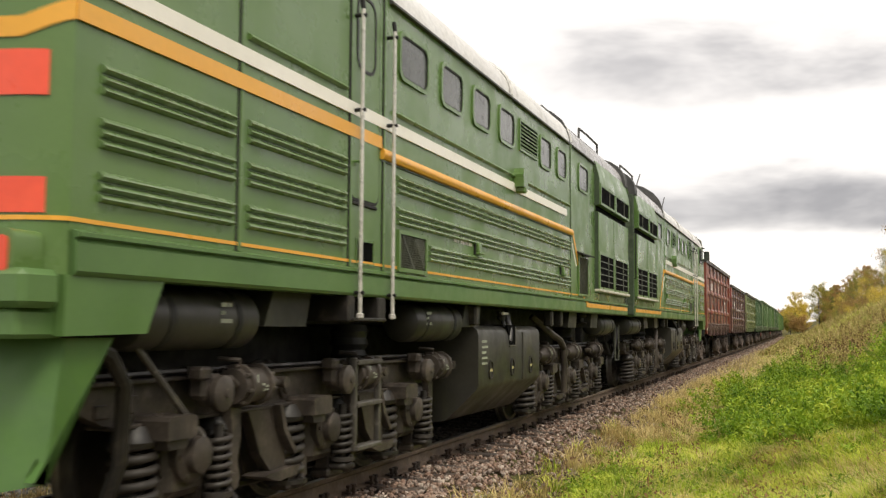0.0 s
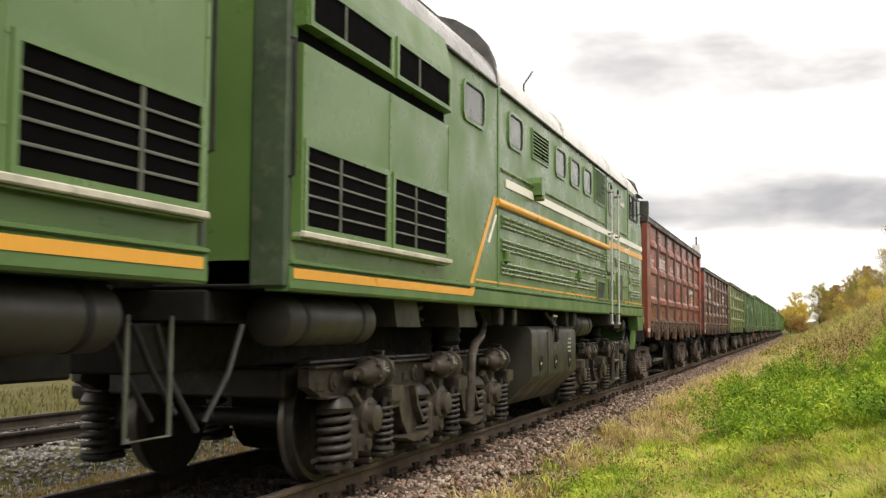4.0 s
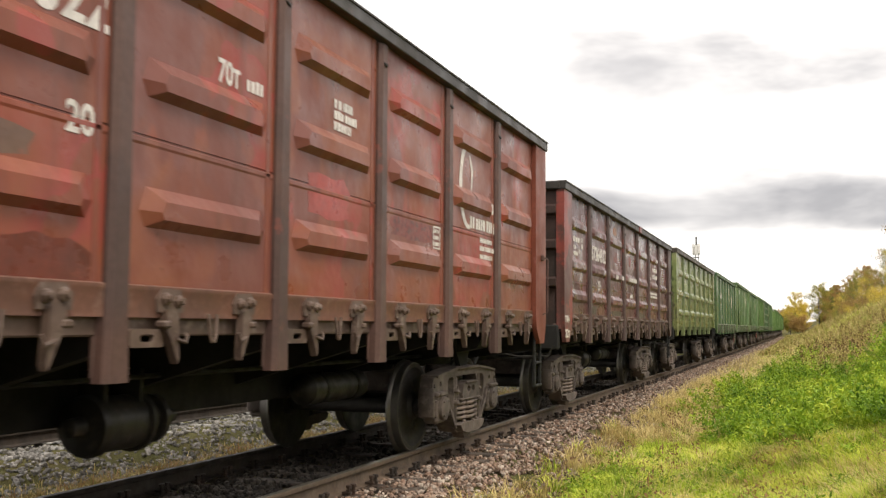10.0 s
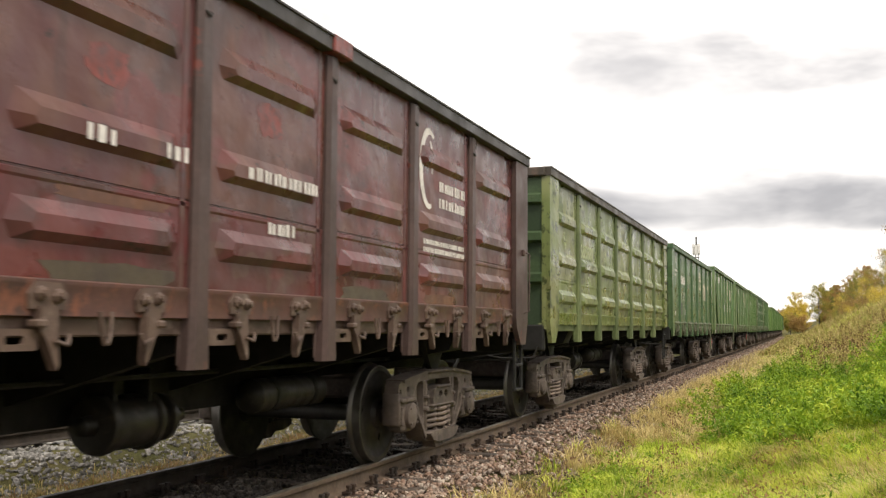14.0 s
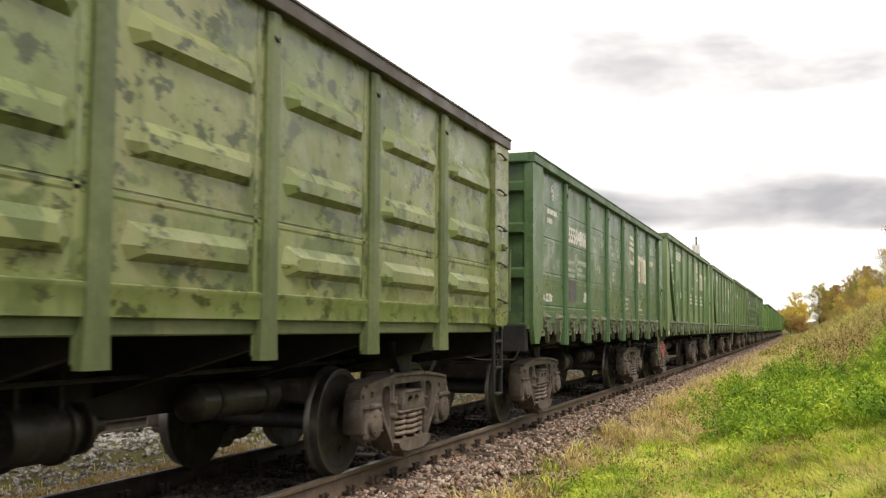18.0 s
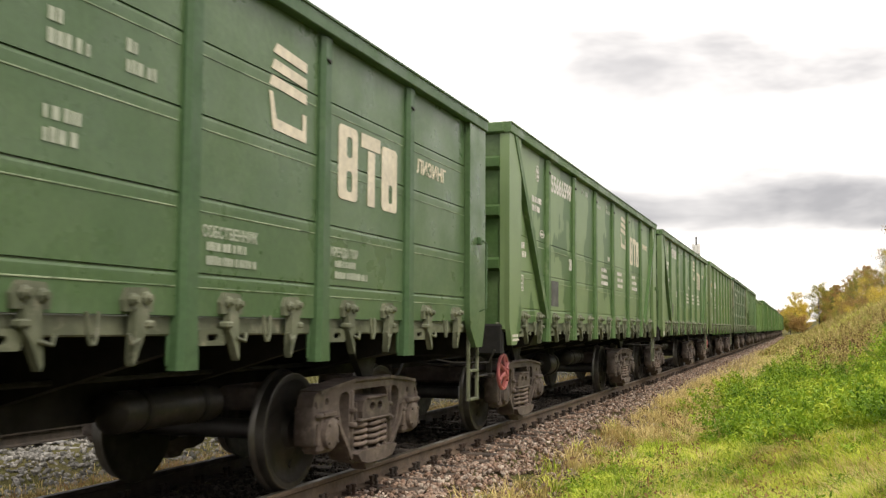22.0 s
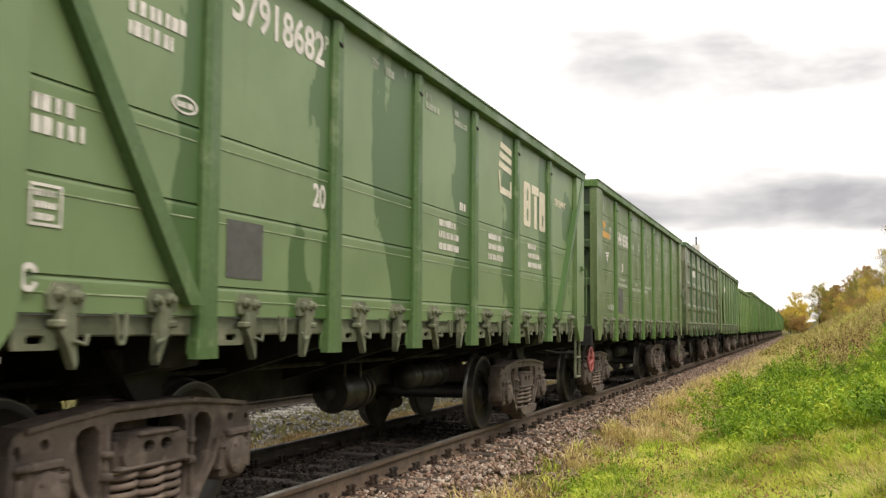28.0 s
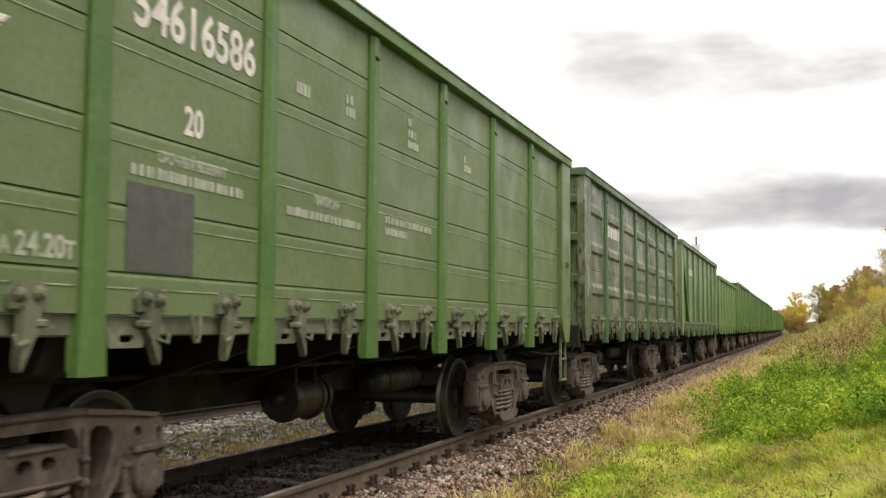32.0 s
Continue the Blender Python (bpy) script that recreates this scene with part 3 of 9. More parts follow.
def sweep(profile, x0, ys, z0=0.0):
    g = Geo()
    v, n = [], len(profile)
    for y in ys:
        v += [(x0 + track_x(y) + a, y, z0 + b) for a, b in profile]
    f = []
    for i in range(len(ys) - 1):
        f += [(i * n + j, (i + 1) * n + j, (i + 1) * n + (j + 1) % n, i * n + (j + 1) % n) for j in range(n)]
    return g.add(v, f)


def build_track():
    for x, label in ((0.797, "rusty steel rail with a worn head"), (-0.797, "rusty steel rail, coloured dark for the shade under the train")):
        rail = solid("rail", sweep(RAIL, x, TRACK_Y), M["rail_steel" if x > 0 else "rail_shaded"], label, "rail", "rails", "structure")
        part("running_surface", sweep([(-0.031, -0.002), (0.031, -0.002), (0.031, 0.002), (-0.031, 0.002)], x, TRACK_Y, 0.0015), M["rail_top" if x > 0 else "rail_shaded"], rail, "worn greyish rail head")
    for x in (-4.5, -6.02):
        solid("rail", sweep(RAIL, x, TRACK_Y), M["rail_shaded"], "dull rusty rail of the second track", "rail", "rails", "structure")

    sl = Geo().box(-1.375, 1.375, -0.125, 0.125, -0.36, -0.184, 0.012)
    rs = random.Random(3)
    sl.v = [(x + rs.uniform(-.012, .012), y + rs.uniform(-.008, .008), z + rs.uniform(-.004, 0.002)) for x, y, z in sl.v]
    sleeper = mesh_of("sleeper", sl, M["sleeper"], 0)
    fg = Geo().box(-0.19, 0.19, -0.085, 0.085, -0.19, -0.172, 0.004)
    for sx in (-1, 1):
        for y in (-0.045, 0.045):
            fg.lathe([(0, 0.02), (0.07, 0.02), (0.072, 0.03), (0.095, 0.03), (0.1, 0.022)], (sx * 0.115, y, -0.175), "z", 6)
            fg.box(sx * 0.05, sx * 0.14, y - 0.02, y + 0.02, -0.155, -0.135, 0.004)
    fasten = mesh_of("rail_fastening", fg, M["spike"])
    y, n = -3.64, 0
    while y < 62:
        ob = tagged(new("sleeper", sleeper), "dark weathered wooden sleeper bedded in crushed stone", "sleeper", "sleepers of the track", "structure")
        ob.matrix_basis = pose(rs.uniform(-0.03, 0.03), y + rs.uniform(-0.02, 0.02), rs.uniform(-0.012, 0.004), 0, 0, rs.uniform(-0.8, 0.8))
        for sx in (-0.797, 0.797):
            part("rail_fastening", fasten, None, ob, at=(sx, 0, 0))
        y += 0.552
        n += 1
    far = Geo()
    while y < 300:
        x = track_x(y)
        far.box(x - 1.375, x + 1.375, y - 0.125, y + 0.125, -0.34, -0.184)
        for sx in (-0.91, -0.68, 0.68, 0.91):
            far.box(x + sx - 0.03, x + sx + 0.03, y - 0.07, y + 0.07, -0.184, -0.08)
        y += 0.552
    solid("far_sleepers", far, M["sleeper"], "dark wooden sleepers far along the track", "sleeper", kind="stuff")
    second = mesh_of("sleeper", Geo().box(-1.35, 1.35, -0.13, 0.13, -0.36, -0.184, 0.02), M["concrete"])
    y = 8.0
    while y < 60:
        ob = tagged(new("sleeper", second), "pale concrete sleeper of the second track", "sleeper", "sleepers of the second track", "structure")
        ob.matrix_basis = pose(-5.26, y, -0.045)
        y += 0.55


# ---------------------------------------------------------------- plants
def blades(name, p, height, width, lean, material, label, bend_=0.5, kind="stuff", aim=None):
    """Grass: narrow bent blades that taper to a point."""
    n = len(p)
    a = rng.uniform(0, 2 * math.pi, n) if aim is None else aim
    h = height * rng.uniform(0.55, 1.2, n)
    w = width * rng.uniform(0.6, 1.3, n)
    d = np.stack([np.cos(a), np.sin(a), np.zeros(n)], -1)
    s = np.stack([-np.sin(a), np.cos(a), np.zeros(n)], -1)
    l = lean * rng.uniform(0.2, 1.4, n)
    v = np.empty((n, 5, 3))
    up = np.array([0, 0, 1.0])
    mid = p + up * (h * 0.55)[:, None] + d * (h * l * 0.35)[:, None]
    tip = p + up * (h * (1 - 0.25 * l))[:, None] + d * (h * l * (0.6 + bend_))[:, None]
    v[:, 0], v[:, 1] = p - s * (w / 2)[:, None], p + s * (w / 2)[:, None]
    v[:, 2], v[:, 3] = mid - s * (w * 0.42)[:, None], mid + s * (w * 0.42)[:, None]
    v[:, 4] = tip
    i = (np.arange(n) * 5)[:, None]
    quads = (i + np.array([0, 1, 3, 2])).tolist()
    tris = (i + np.array([2, 3, 4])).tolist()
    me = bpy.data.meshes.new(name)
    me.from_pydata(v.reshape(-1, 3).tolist(), [], quads + tris)
    me.materials.append(material)
    tagged(new(name, me), label, "grass", kind=kind)


def tufts(name, n, area, m, radius, height, width, material, label, keep=None, power=1.2, lean=0.9):
    """Tussocks: blades that spring from one foot and arch outwards."""
    c = scatter(n, *area, power, keep)
    size = rng.uniform(0.5, 1.35, len(c))
    a = rng.uniform(0, 2 * math.pi, (len(c), m))
    r = np.abs(rng.normal(0, radius * 0.5, (len(c), m))) * size[:, None]
    p = np.repeat(c, m, 0)
    p[:, 0] += (r * np.cos(a)).ravel()
    p[:, 1] += (r * np.sin(a)).ravel()
    aim = (a + rng.normal(0, 0.6, a.shape)).ravel()
    blades(name, p, height * np.repeat(size, m), width, lean, material, label, 0.55, aim=aim)


def leaves_mesh(name, p, size, material, label, category, kind="stuff", flat=0.6, parent=None, wide=0.28):
    """Small pointed leaves turned every way."""
    n = len(p)
    a = rng.uniform(0, 2 * math.pi, n)
    t = rng.normal(0, 1 - flat, n) * 1.2
    d = np.stack([np.cos(a) * np.cos(t), np.sin(a) * np.cos(t), np.sin(t)], -1)
    r = np.cross(d, rng.normal(size=(n, 3)) * (1 - flat) + np.array([0, 0, 1.0]))
    r /= np.linalg.norm(r, axis=1, keepdims=True) + 1e-9
    s = size * rng.uniform(0.6, 1.3, n)[:, None]
    v = np.stack([p - d * s * 0.5, p + r * s * wide, p + d * s * 0.5, p - r * s * wide], 1)
    f = (np.arange(n) * 4)[:, None] + np.arange(4)
    me = bpy.data.meshes.new(name)
    me.from_pydata(v.reshape(-1, 3).tolist(), [], f.tolist())
    me.materials.append(material)
    ob = new(name, me)
    if parent is not None:
        ob.parent = parent
        return ob
    return tagged(ob, label, category, kind=kind)


def scatter(n, x0, x1, y0, y1, power=1.0, keep=None):
    y = y0 + (y1 - y0) * rng.random(n) ** power
    x = x0 + (x1 - x0) * rng.random(n)
    if keep is not None:
        m = keep(x, y) > rng.random(n)
        x, y = x[m], y[m]
    x = x + bend(y)
    return np.stack([x, y, ground_z(x, y) - 0.01], -1)


def drift(x, y, a=0.9, b=0.6, c=0.0):
    return 0.5 + 0.5 * np.sin(a * x + b * y + c) * np.sin(b * x * 1.3 - a * y * 0.7 + 2 * c)


GREEN = [(0.10, 0.17, 0.018), (0.30, 0.41, 0.04), (0.54, 0.63, 0.075), (0.76, 0.76, 0.14), (0.85, 0.79, 0.32)]
DRY = [(0.22, 0.185, 0.05), (0.48, 0.38, 0.135), (0.68, 0.54, 0.23), (0.80, 0.66, 0.36), (0.56, 0.51, 0.15)]
WEED = [(0.055, 0.065, 0.018), (0.16, 0.16, 0.042), (0.33, 0.235, 0.095), (0.40, 0.225, 0.105), (0.24, 0.265, 0.06), (0.54, 0.42, 0.21)]
BANK = [(0.10, 0.11, 0.028), (0.25, 0.22, 0.06), (0.44, 0.31, 0.12), (0.33, 0.37, 0.075), (0.60, 0.44, 0.22), (0.74, 0.58, 0.35)]
HERB = [(0.045, 0.105, 0.008), (0.13, 0.24, 0.018), (0.25, 0.385, 0.028), (0.42, 0.52, 0.045), (0.58, 0.61, 0.085)]


def lush(x, y):
    """Where the fresh green herbs stand on the verge."""
    edge = 3.3 + np.maximum(0.0, 19.0 - y) * 0.17 + 0.22 * np.sin(y * 1.1) + 0.15 * np.sin(y * 2.6 + 1.0)
    front = 12.3 + 0.5 * np.sin(x * 2.4 + 1.0) + 0.3 * np.sin(x * 5.1)
    return np.clip((x - edge) / 0.25, 0, 1) * np.clip((y - front) / 0.7, 0, 1) * np.clip((31.0 + 2 * np.sin(x * 1.7) - y) / 3, 0.0, 1) * np.clip((7.3 - x) / 0.6, 0.05, 1)


def herb_patch(n, k, leaf, tall, material, label, keep, area, tint=0.0):
    """Leafy plants: each a loose cone of leaves round its stem, of uneven height."""
    p = scatter(n, *area, 1.15, keep)
    q = np.repeat(p, k, 0)
    mound = 0.25 + 1.1 * drift(p[:, 0], p[:, 1], 2.9, 1.9, tint) ** 1.8
    hgt = np.repeat(tall * mound * rng.uniform(0.5, 1.25, len(p)), k)
    u = rng.uniform(0.05, 1.0, len(q)) ** 0.75
    out = (0.13 - 0.09 * u) * (0.6 + hgt)
    q = q + np.stack([rng.normal(0, 1, len(q)) * out, rng.normal(0, 1, len(q)) * out, hgt * u], -1)
    leaves_mesh("herbs", q, leaf, material, label, "plants", flat=0.4, wide=0.21)


def herb_mounds(n, k, leaf, radius, tall, material, label, keep, area):
    """Bushy herbs: domes of leafy shoots that lean into each other, with hollows between."""
    c = scatter(n, *area, 1.15, keep)
    size = rng.uniform(0.35, 1.25, len(c)) * (0.5 + 0.8 * drift(c[:, 0], c[:, 1], 1.7, 1.3, 0.7))
    shoots = 40
    a = rng.uniform(0, 2 * math.pi, (len(c), shoots))
    q = np.sqrt(rng.random((len(c), shoots)))
    rise = np.sqrt(np.maximum(0.0, 1 - (0.95 * q) ** 2)) * rng.uniform(0.6, 1.2, q.shape)
    tips = np.stack([q * np.cos(a) * radius * size[:, None], q * np.sin(a) * radius * size[:, None], rise * tall * size[:, None]], -1)
    u = 1.06 - 0.5 * rng.random((len(c), shoots, k)) ** 1.4
    pts = tips[:, :, None, :] * u[..., None] * np.array([1, 1, 1.0])
    pts = pts + rng.normal(0, 0.045, pts.shape) * np.array([1, 1, 0.7])
    pts = (pts + c[:, None, None, :]).reshape(-1, 3)
    leaves_mesh("herbs", pts, leaf, material, label, "plants", flat=0.35, wide=0.19)


def stalks(n, area, tall, head, material, head_material, label, stem=0.016, seed=0.04, leaves=14):
    """Dry upright stalks with loose seed heads."""
    p = scatter(n, *area, 1.2, lambda x, y: 0.12 + 0.88 * drift(x, y, 0.8, 0.5, 1.0) ** 1.5)
    h = tall * rng.uniform(0.55, 1.15, len(p))
    blades("weeds", p, h * 1.05, stem, 0.22, material, label, 0.1)
    q = np.repeat(p, leaves, 0)
    q = q + np.stack([rng.normal(0, 0.045, len(q)), rng.normal(0, 0.045, len(q)), np.repeat(h, leaves) - np.abs(rng.normal(0, head, len(q)))], -1)
    leaves_mesh("weeds", q, seed, head_material, label, "plants", flat=0.2)


def build_plants():
    green, dry, weed = leafy("fresh_grass", GREEN, patch=1.6, own=0.4, spread=0.13), leafy("dry_grass", DRY), leafy("autumn_weeds", WEED)
    herb = leafy("green_herb_leaves", HERB, 0.5, 0.3, patch=1.5, own=0.35, spread=0.13)
    bank = leafy("bank_weeds", BANK, 0.75, 0.2, patch=0.45, own=0.5)
    dock = leafy("dark_dock_stalks", [(0.035, 0.022, 0.012), (0.085, 0.045, 0.022), (0.14, 0.075, 0.035), (0.07, 0.06, 0.02)], 0.85, 0.05)
    rust = leafy("reddish_seed_heads", [(0.09, 0.05, 0.03), (0.20, 0.10, 0.055), (0.30, 0.17, 0.09), (0.16, 0.13, 0.05)], 0.8, 0.1)
    # grass tones lowered so that the view beneath the train looks shaded
    far = leafy("dull_field_grass", [(0.08, 0.085, 0.03), (0.15, 0.14, 0.045), (0.24, 0.20, 0.08)])
    # along the ballast
    by_stone = lambda x, y: np.clip((x - 1.75 - 0.25 * np.sin(y * 1.9)) / 0.4, 0.06, 1)
    blades("grass", scatter(36000, 1.8, 3.9, 7.0, 28, 1.25, lambda x, y: by_stone(x, y) * (0.2 + 0.8 * drift(x, y, 1.4, 0.9))), 0.13, 0.009, 1.0, weed, "short dull grass along the ballast")
    tufts("grass", 2300, (1.9, 3.7, 8.6, 34), 26, 0.12, 0.28, 0.011, dry, "tussocks of straw-coloured grass along the ballast", lambda x, y: by_stone(x, y) * (0.1 + 0.9 * drift(x, y, 1.4, 0.9) ** 2) * np.clip((y - 11.0) / 4.0, 0.25, 1))
    tufts("grass", 1900, (1.9, 4.0, 7.2, 28), 24, 0.10, 0.20, 0.009, green, "green tussocks among the dry grass", lambda x, y: by_stone(x, y) * drift(x, y, 1.7, 1.2, 2.0) * np.clip((16.5 - y) / 3.0, 0.08, 1))
    stalks(160, (2.2, 3.6, 7.5, 24), 0.36, 0.10, weed, rust, "reddish dock and dry stalks along the ballast")
    # round the camera and behind it
    blades("grass", scatter(16000, 2.0, 9.0, -14, 9), 0.10, 0.014, 1.0, green, "short green grass on the verge")
    tufts("grass", 900, (2.0, 9.0, -14, 9), 24, 0.13, 0.17, 0.011, dry, "bleached tussocks on the verge", lambda x, y: drift(x, y, 1.5, 2.0, 3.0))
    # foreground
    blades("grass", scatter(20000, 2.5, 6.2, 8.6, 16, 1.2, lambda x, y: np.clip(1.25 - 0.8 * lush(x, y), 0.15, 1)), 0.12, 0.013, 1.1, green, "short green grass on the verge")
    tufts("grass", 3600, (2.6, 6.2, 8.8, 15.5), 30, 0.11, 0.19, 0.012, green, "tussocks of pale green grass on the verge", lambda x, y: np.clip(1.2 - 0.85 * lush(x, y), 0.1, 1))
    tufts("grass", 800, (3.0, 6.2, 7.5, 13), 34, 0.13, 0.21, 0.007, dry, "bleached tussocks lying on the verge", lambda x, y: drift(x, y, 1.5, 2.0, 3.0) ** 2, lean=1.15)
    herb_mounds(300, 34, 0.072, 0.66, 0.58, herb, "lush green bushy herbs on the verge", lush, (3.0, 7.6, 11.5, 33))
    herb_patch(2200, 26, 0.05, 0.20, herb, "low green herbs in the hollows", lush, (3.0, 7.6, 11.5, 33))
    tufts("grass", 1100, (3.2, 7.2, 10, 32), 30, 0.12, 0.38, 0.011, herb, "tall fresh grass among the herbs", lambda x, y: lush(x, y) * (0.15 + 0.85 * drift(x, y, 1.1, 0.9, 3.0)), lean=0.9)
    tufts("grass", 1500, (3.0, 6.4, 8.8, 13.0), 30, 0.14, 0.19, 0.011, dry, "pale straw tussocks before the herbs", lambda x, y: 0.15 + 0.85 * drift(x, y, 1.1, 1.7, 0.5), lean=1.1)
    herb_patch(420, 18, 0.09, 0.42, herb, "broad-leaved green weeds on the verge", lambda x, y: lush(x, y) * drift(x, y, 1.3, 0.8, 4.0), (3.2, 6.9, 8.8, 30), 1.0)
    herb_patch(900, 26, 0.045, 0.25, herb, "small green herbs along the ballast", lambda x, y: drift(x, y, 2.1, 1.1, 5.0) ** 2 * np.clip((16.5 - y) / 3.0, 0.1, 1), (2.2, 3.8, 8.8, 22), 2.0)
    herb_patch(1500, 30, 0.052, 0.22, herb, "low herbs among the grass", lambda x, y: 0.1 + 0.9 * drift(x, y, 1.9, 1.6, 1.0) ** 1.5, (2.4, 6.2, 8.8, 14), 5.0)
    herb_patch(1500, 24, 0.045, 0.3, weed, "rusty dock leaves among the grass", lambda x, y: drift(x, y, 1.5, 1.1, 2.5) ** 3, (2.4, 5.6, 7.4, 18), 6.0)
    # bank
    stalks(520, (4.6, 9.5, 25, 62), 0.85, 0.22, dock, dock, "dark dead dock stalks on the bank", 0.022, 0.055, 20)
    stalks(1500, (5.0, 11.0, 24, 78), 0.75, 0.25, bank, bank, "tall brownish autumn weeds on the bank")
    stalks(900, (5.0, 9.0, 26, 55), 0.7, 0.2, dry, rust, "tall dry stalks on the foot of the bank")
    blades("weeds", scatter(15000, 4.2, 12, 26, 90, 1.3), 0.3, 0.014, 0.8, bank, "dull short growth on the bank")
    tufts("weeds", 1900, (4.6, 12, 27, 90), 30, 0.22, 0.6, 0.014, bank, "dull weedy tussocks on the bank", lambda x, y: 0.2 + 0.8 * drift(x, y, 0.7, 0.4, 2.0), lean=0.7)
    tufts("grass", 1300, (3.2, 10.5, 30, 85), 30, 0.22, 0.5, 0.016, dry, "bleached tussocks on the bank", lambda x, y: drift(x, y, 0.5, 0.35, 1.0) ** 1.5, lean=0.9)
    herb_patch(2000, 56, 0.055, 0.8, bank, "leafy brown and green weeds on the bank", lambda x, y: drift(x, y, 0.9, 0.6, 1.5), (4.8, 11.0, 26, 75), 3.0)
    herb_patch(700, 50, 0.06, 0.6, herb, "green bushy weeds on the bank", lambda x, y: drift(x, y, 0.9, 0.6, 3.5) ** 2, (4.6, 9.5, 30, 70), 4.0)
    # further off
    blades("grass", scatter(20000, 1.7, 5.5, 22, 75, 1.4, lambda x, y: np.clip((x - 1.6) / 0.5, 0.05, 1)), 0.24, 0.018, 0.9, dry, "dry grass beside the track")
    blades("grass", scatter(7000, 2.6, 5.5, 24, 75, 1.4), 0.2, 0.018, 0.9, green, "green grass beside the track")
    blades("grass", scatter(24000, 2.2, 9, 65, 240, 1.3), 0.42, 0.06, 0.9, bank, "bleached grass on the far bank")
    blades("weeds", scatter(9000, 5.5, 14, 60, 220, 1.3), 0.8, 0.05, 0.6, bank, "brownish weeds on the far bank")
    blades("grass", scatter(6000, 7.0, 10.5, 70, 120, 1.0), 0.4, 0.05, 0.8, green, "green slope of the far bank")
    tufts("grass", 1500, (-2.9, -1.5, 5, 40), 26, 0.12, 0.14, 0.010, weed, "short dull tussocks beyond the far rail", lambda x, y: 0.15 + 0.85 * drift(x, y, 1.1, 0.7))
    blades("grass", scatter(12000, -3.2, -1.4, 5, 45, 1.4, lambda x, y: drift(x, y, 1.1, 0.7)), 0.10, 0.012, 0.9, dry, "sparse dry grass beyond the far rail")
    blades("grass", scatter(12000, -16, -8, 10, 70, 1.2), 0.22, 0.03, 0.9, far, "grass beyond the second track, coloured darker for shade")


def tree(place, height, spread, colours, label, seed, leafn=2600, leaf=0.0):
    """A tree with a tapered trunk, limbs and a loose crown of small leaves in clumps."""
    r = random.Random(seed)
    t = thing("tree", label, "tree", "autumn trees on the bank", at=pose(*place))
    g = Geo()
    tips = []
    top = height * 0.93
    lean = (r.uniform(-.03, .03), r.uniform(-.03, .03))
    tr = height * 0.016
    pts = [(lean[0] * z + 0.03 * math.sin(z), lean[1] * z, z) for z in np.linspace(-0.3, top, 9)]
    g.tube(pts, [tr * (1 - 0.88 * i / 8) for i in range(9)], 7)
    n_limb = 22
    for i in range(n_limb):
        z = height * (0.07 + 0.85 * i / n_limb)
        a = i * 2.4 + r.uniform(-.5, .5)
        reach = spread * (0.35 + 0.65 * math.sin(math.pi * min(1.0, (1.02 - z / height) * 1.15) * 0.62)) * r.uniform(0.6, 1.15)
        base = Vector((lean[0] * z + 0.03 * math.sin(z), lean[1] * z, z))
        out = Vector((math.cos(a), math.sin(a), 0))
        rise = r.uniform(0.3, 0.9)
        ps = [base, base + out * reach * 0.5 + Vector((0, 0, reach * rise * 0.45)), base + out * reach + Vector((0, 0, reach * rise))]
        g.tube(ps, [tr * 0.34 * (1.1 - z / height), tr * 0.2 * (1.1 - z / height), tr * 0.06], 5)
        for q in (0.45, 0.65, 0.85, 1.0):
            p = base + (ps[-1] - base) * q
            tips.append(p)
            if r.random() < 0.7:
                b2 = p + Vector((r.uniform(-1, 1), r.uniform(-1, 1), r.uniform(-0.2, 0.9))) * reach * 0.35
                g.tube([p, b2], [tr * 0.08, tr * 0.03], 4)
                tips.append(b2)
    part("trunk", g, BARK, t)
    if leafn:
        tips = np.array([tuple(p) for p in tips])
        c = tips[rng.integers(0, len(tips), leafn)]
        p = c + rng.normal(0, spread * 0.12, (leafn, 3)) * np.array([1, 1, 0.9])
        leaves_mesh("crown", p, leaf or min(0.20, max(0.06, height * 0.018)), colours, "", "", parent=t, flat=0.2)
    return t


BARK = surface("bark", (0.13, 0.115, 0.10), (0.07, 0.06, 0.05), (0.24, 0.23, 0.21), 0.9, scale=3.0, bumps=0.6)


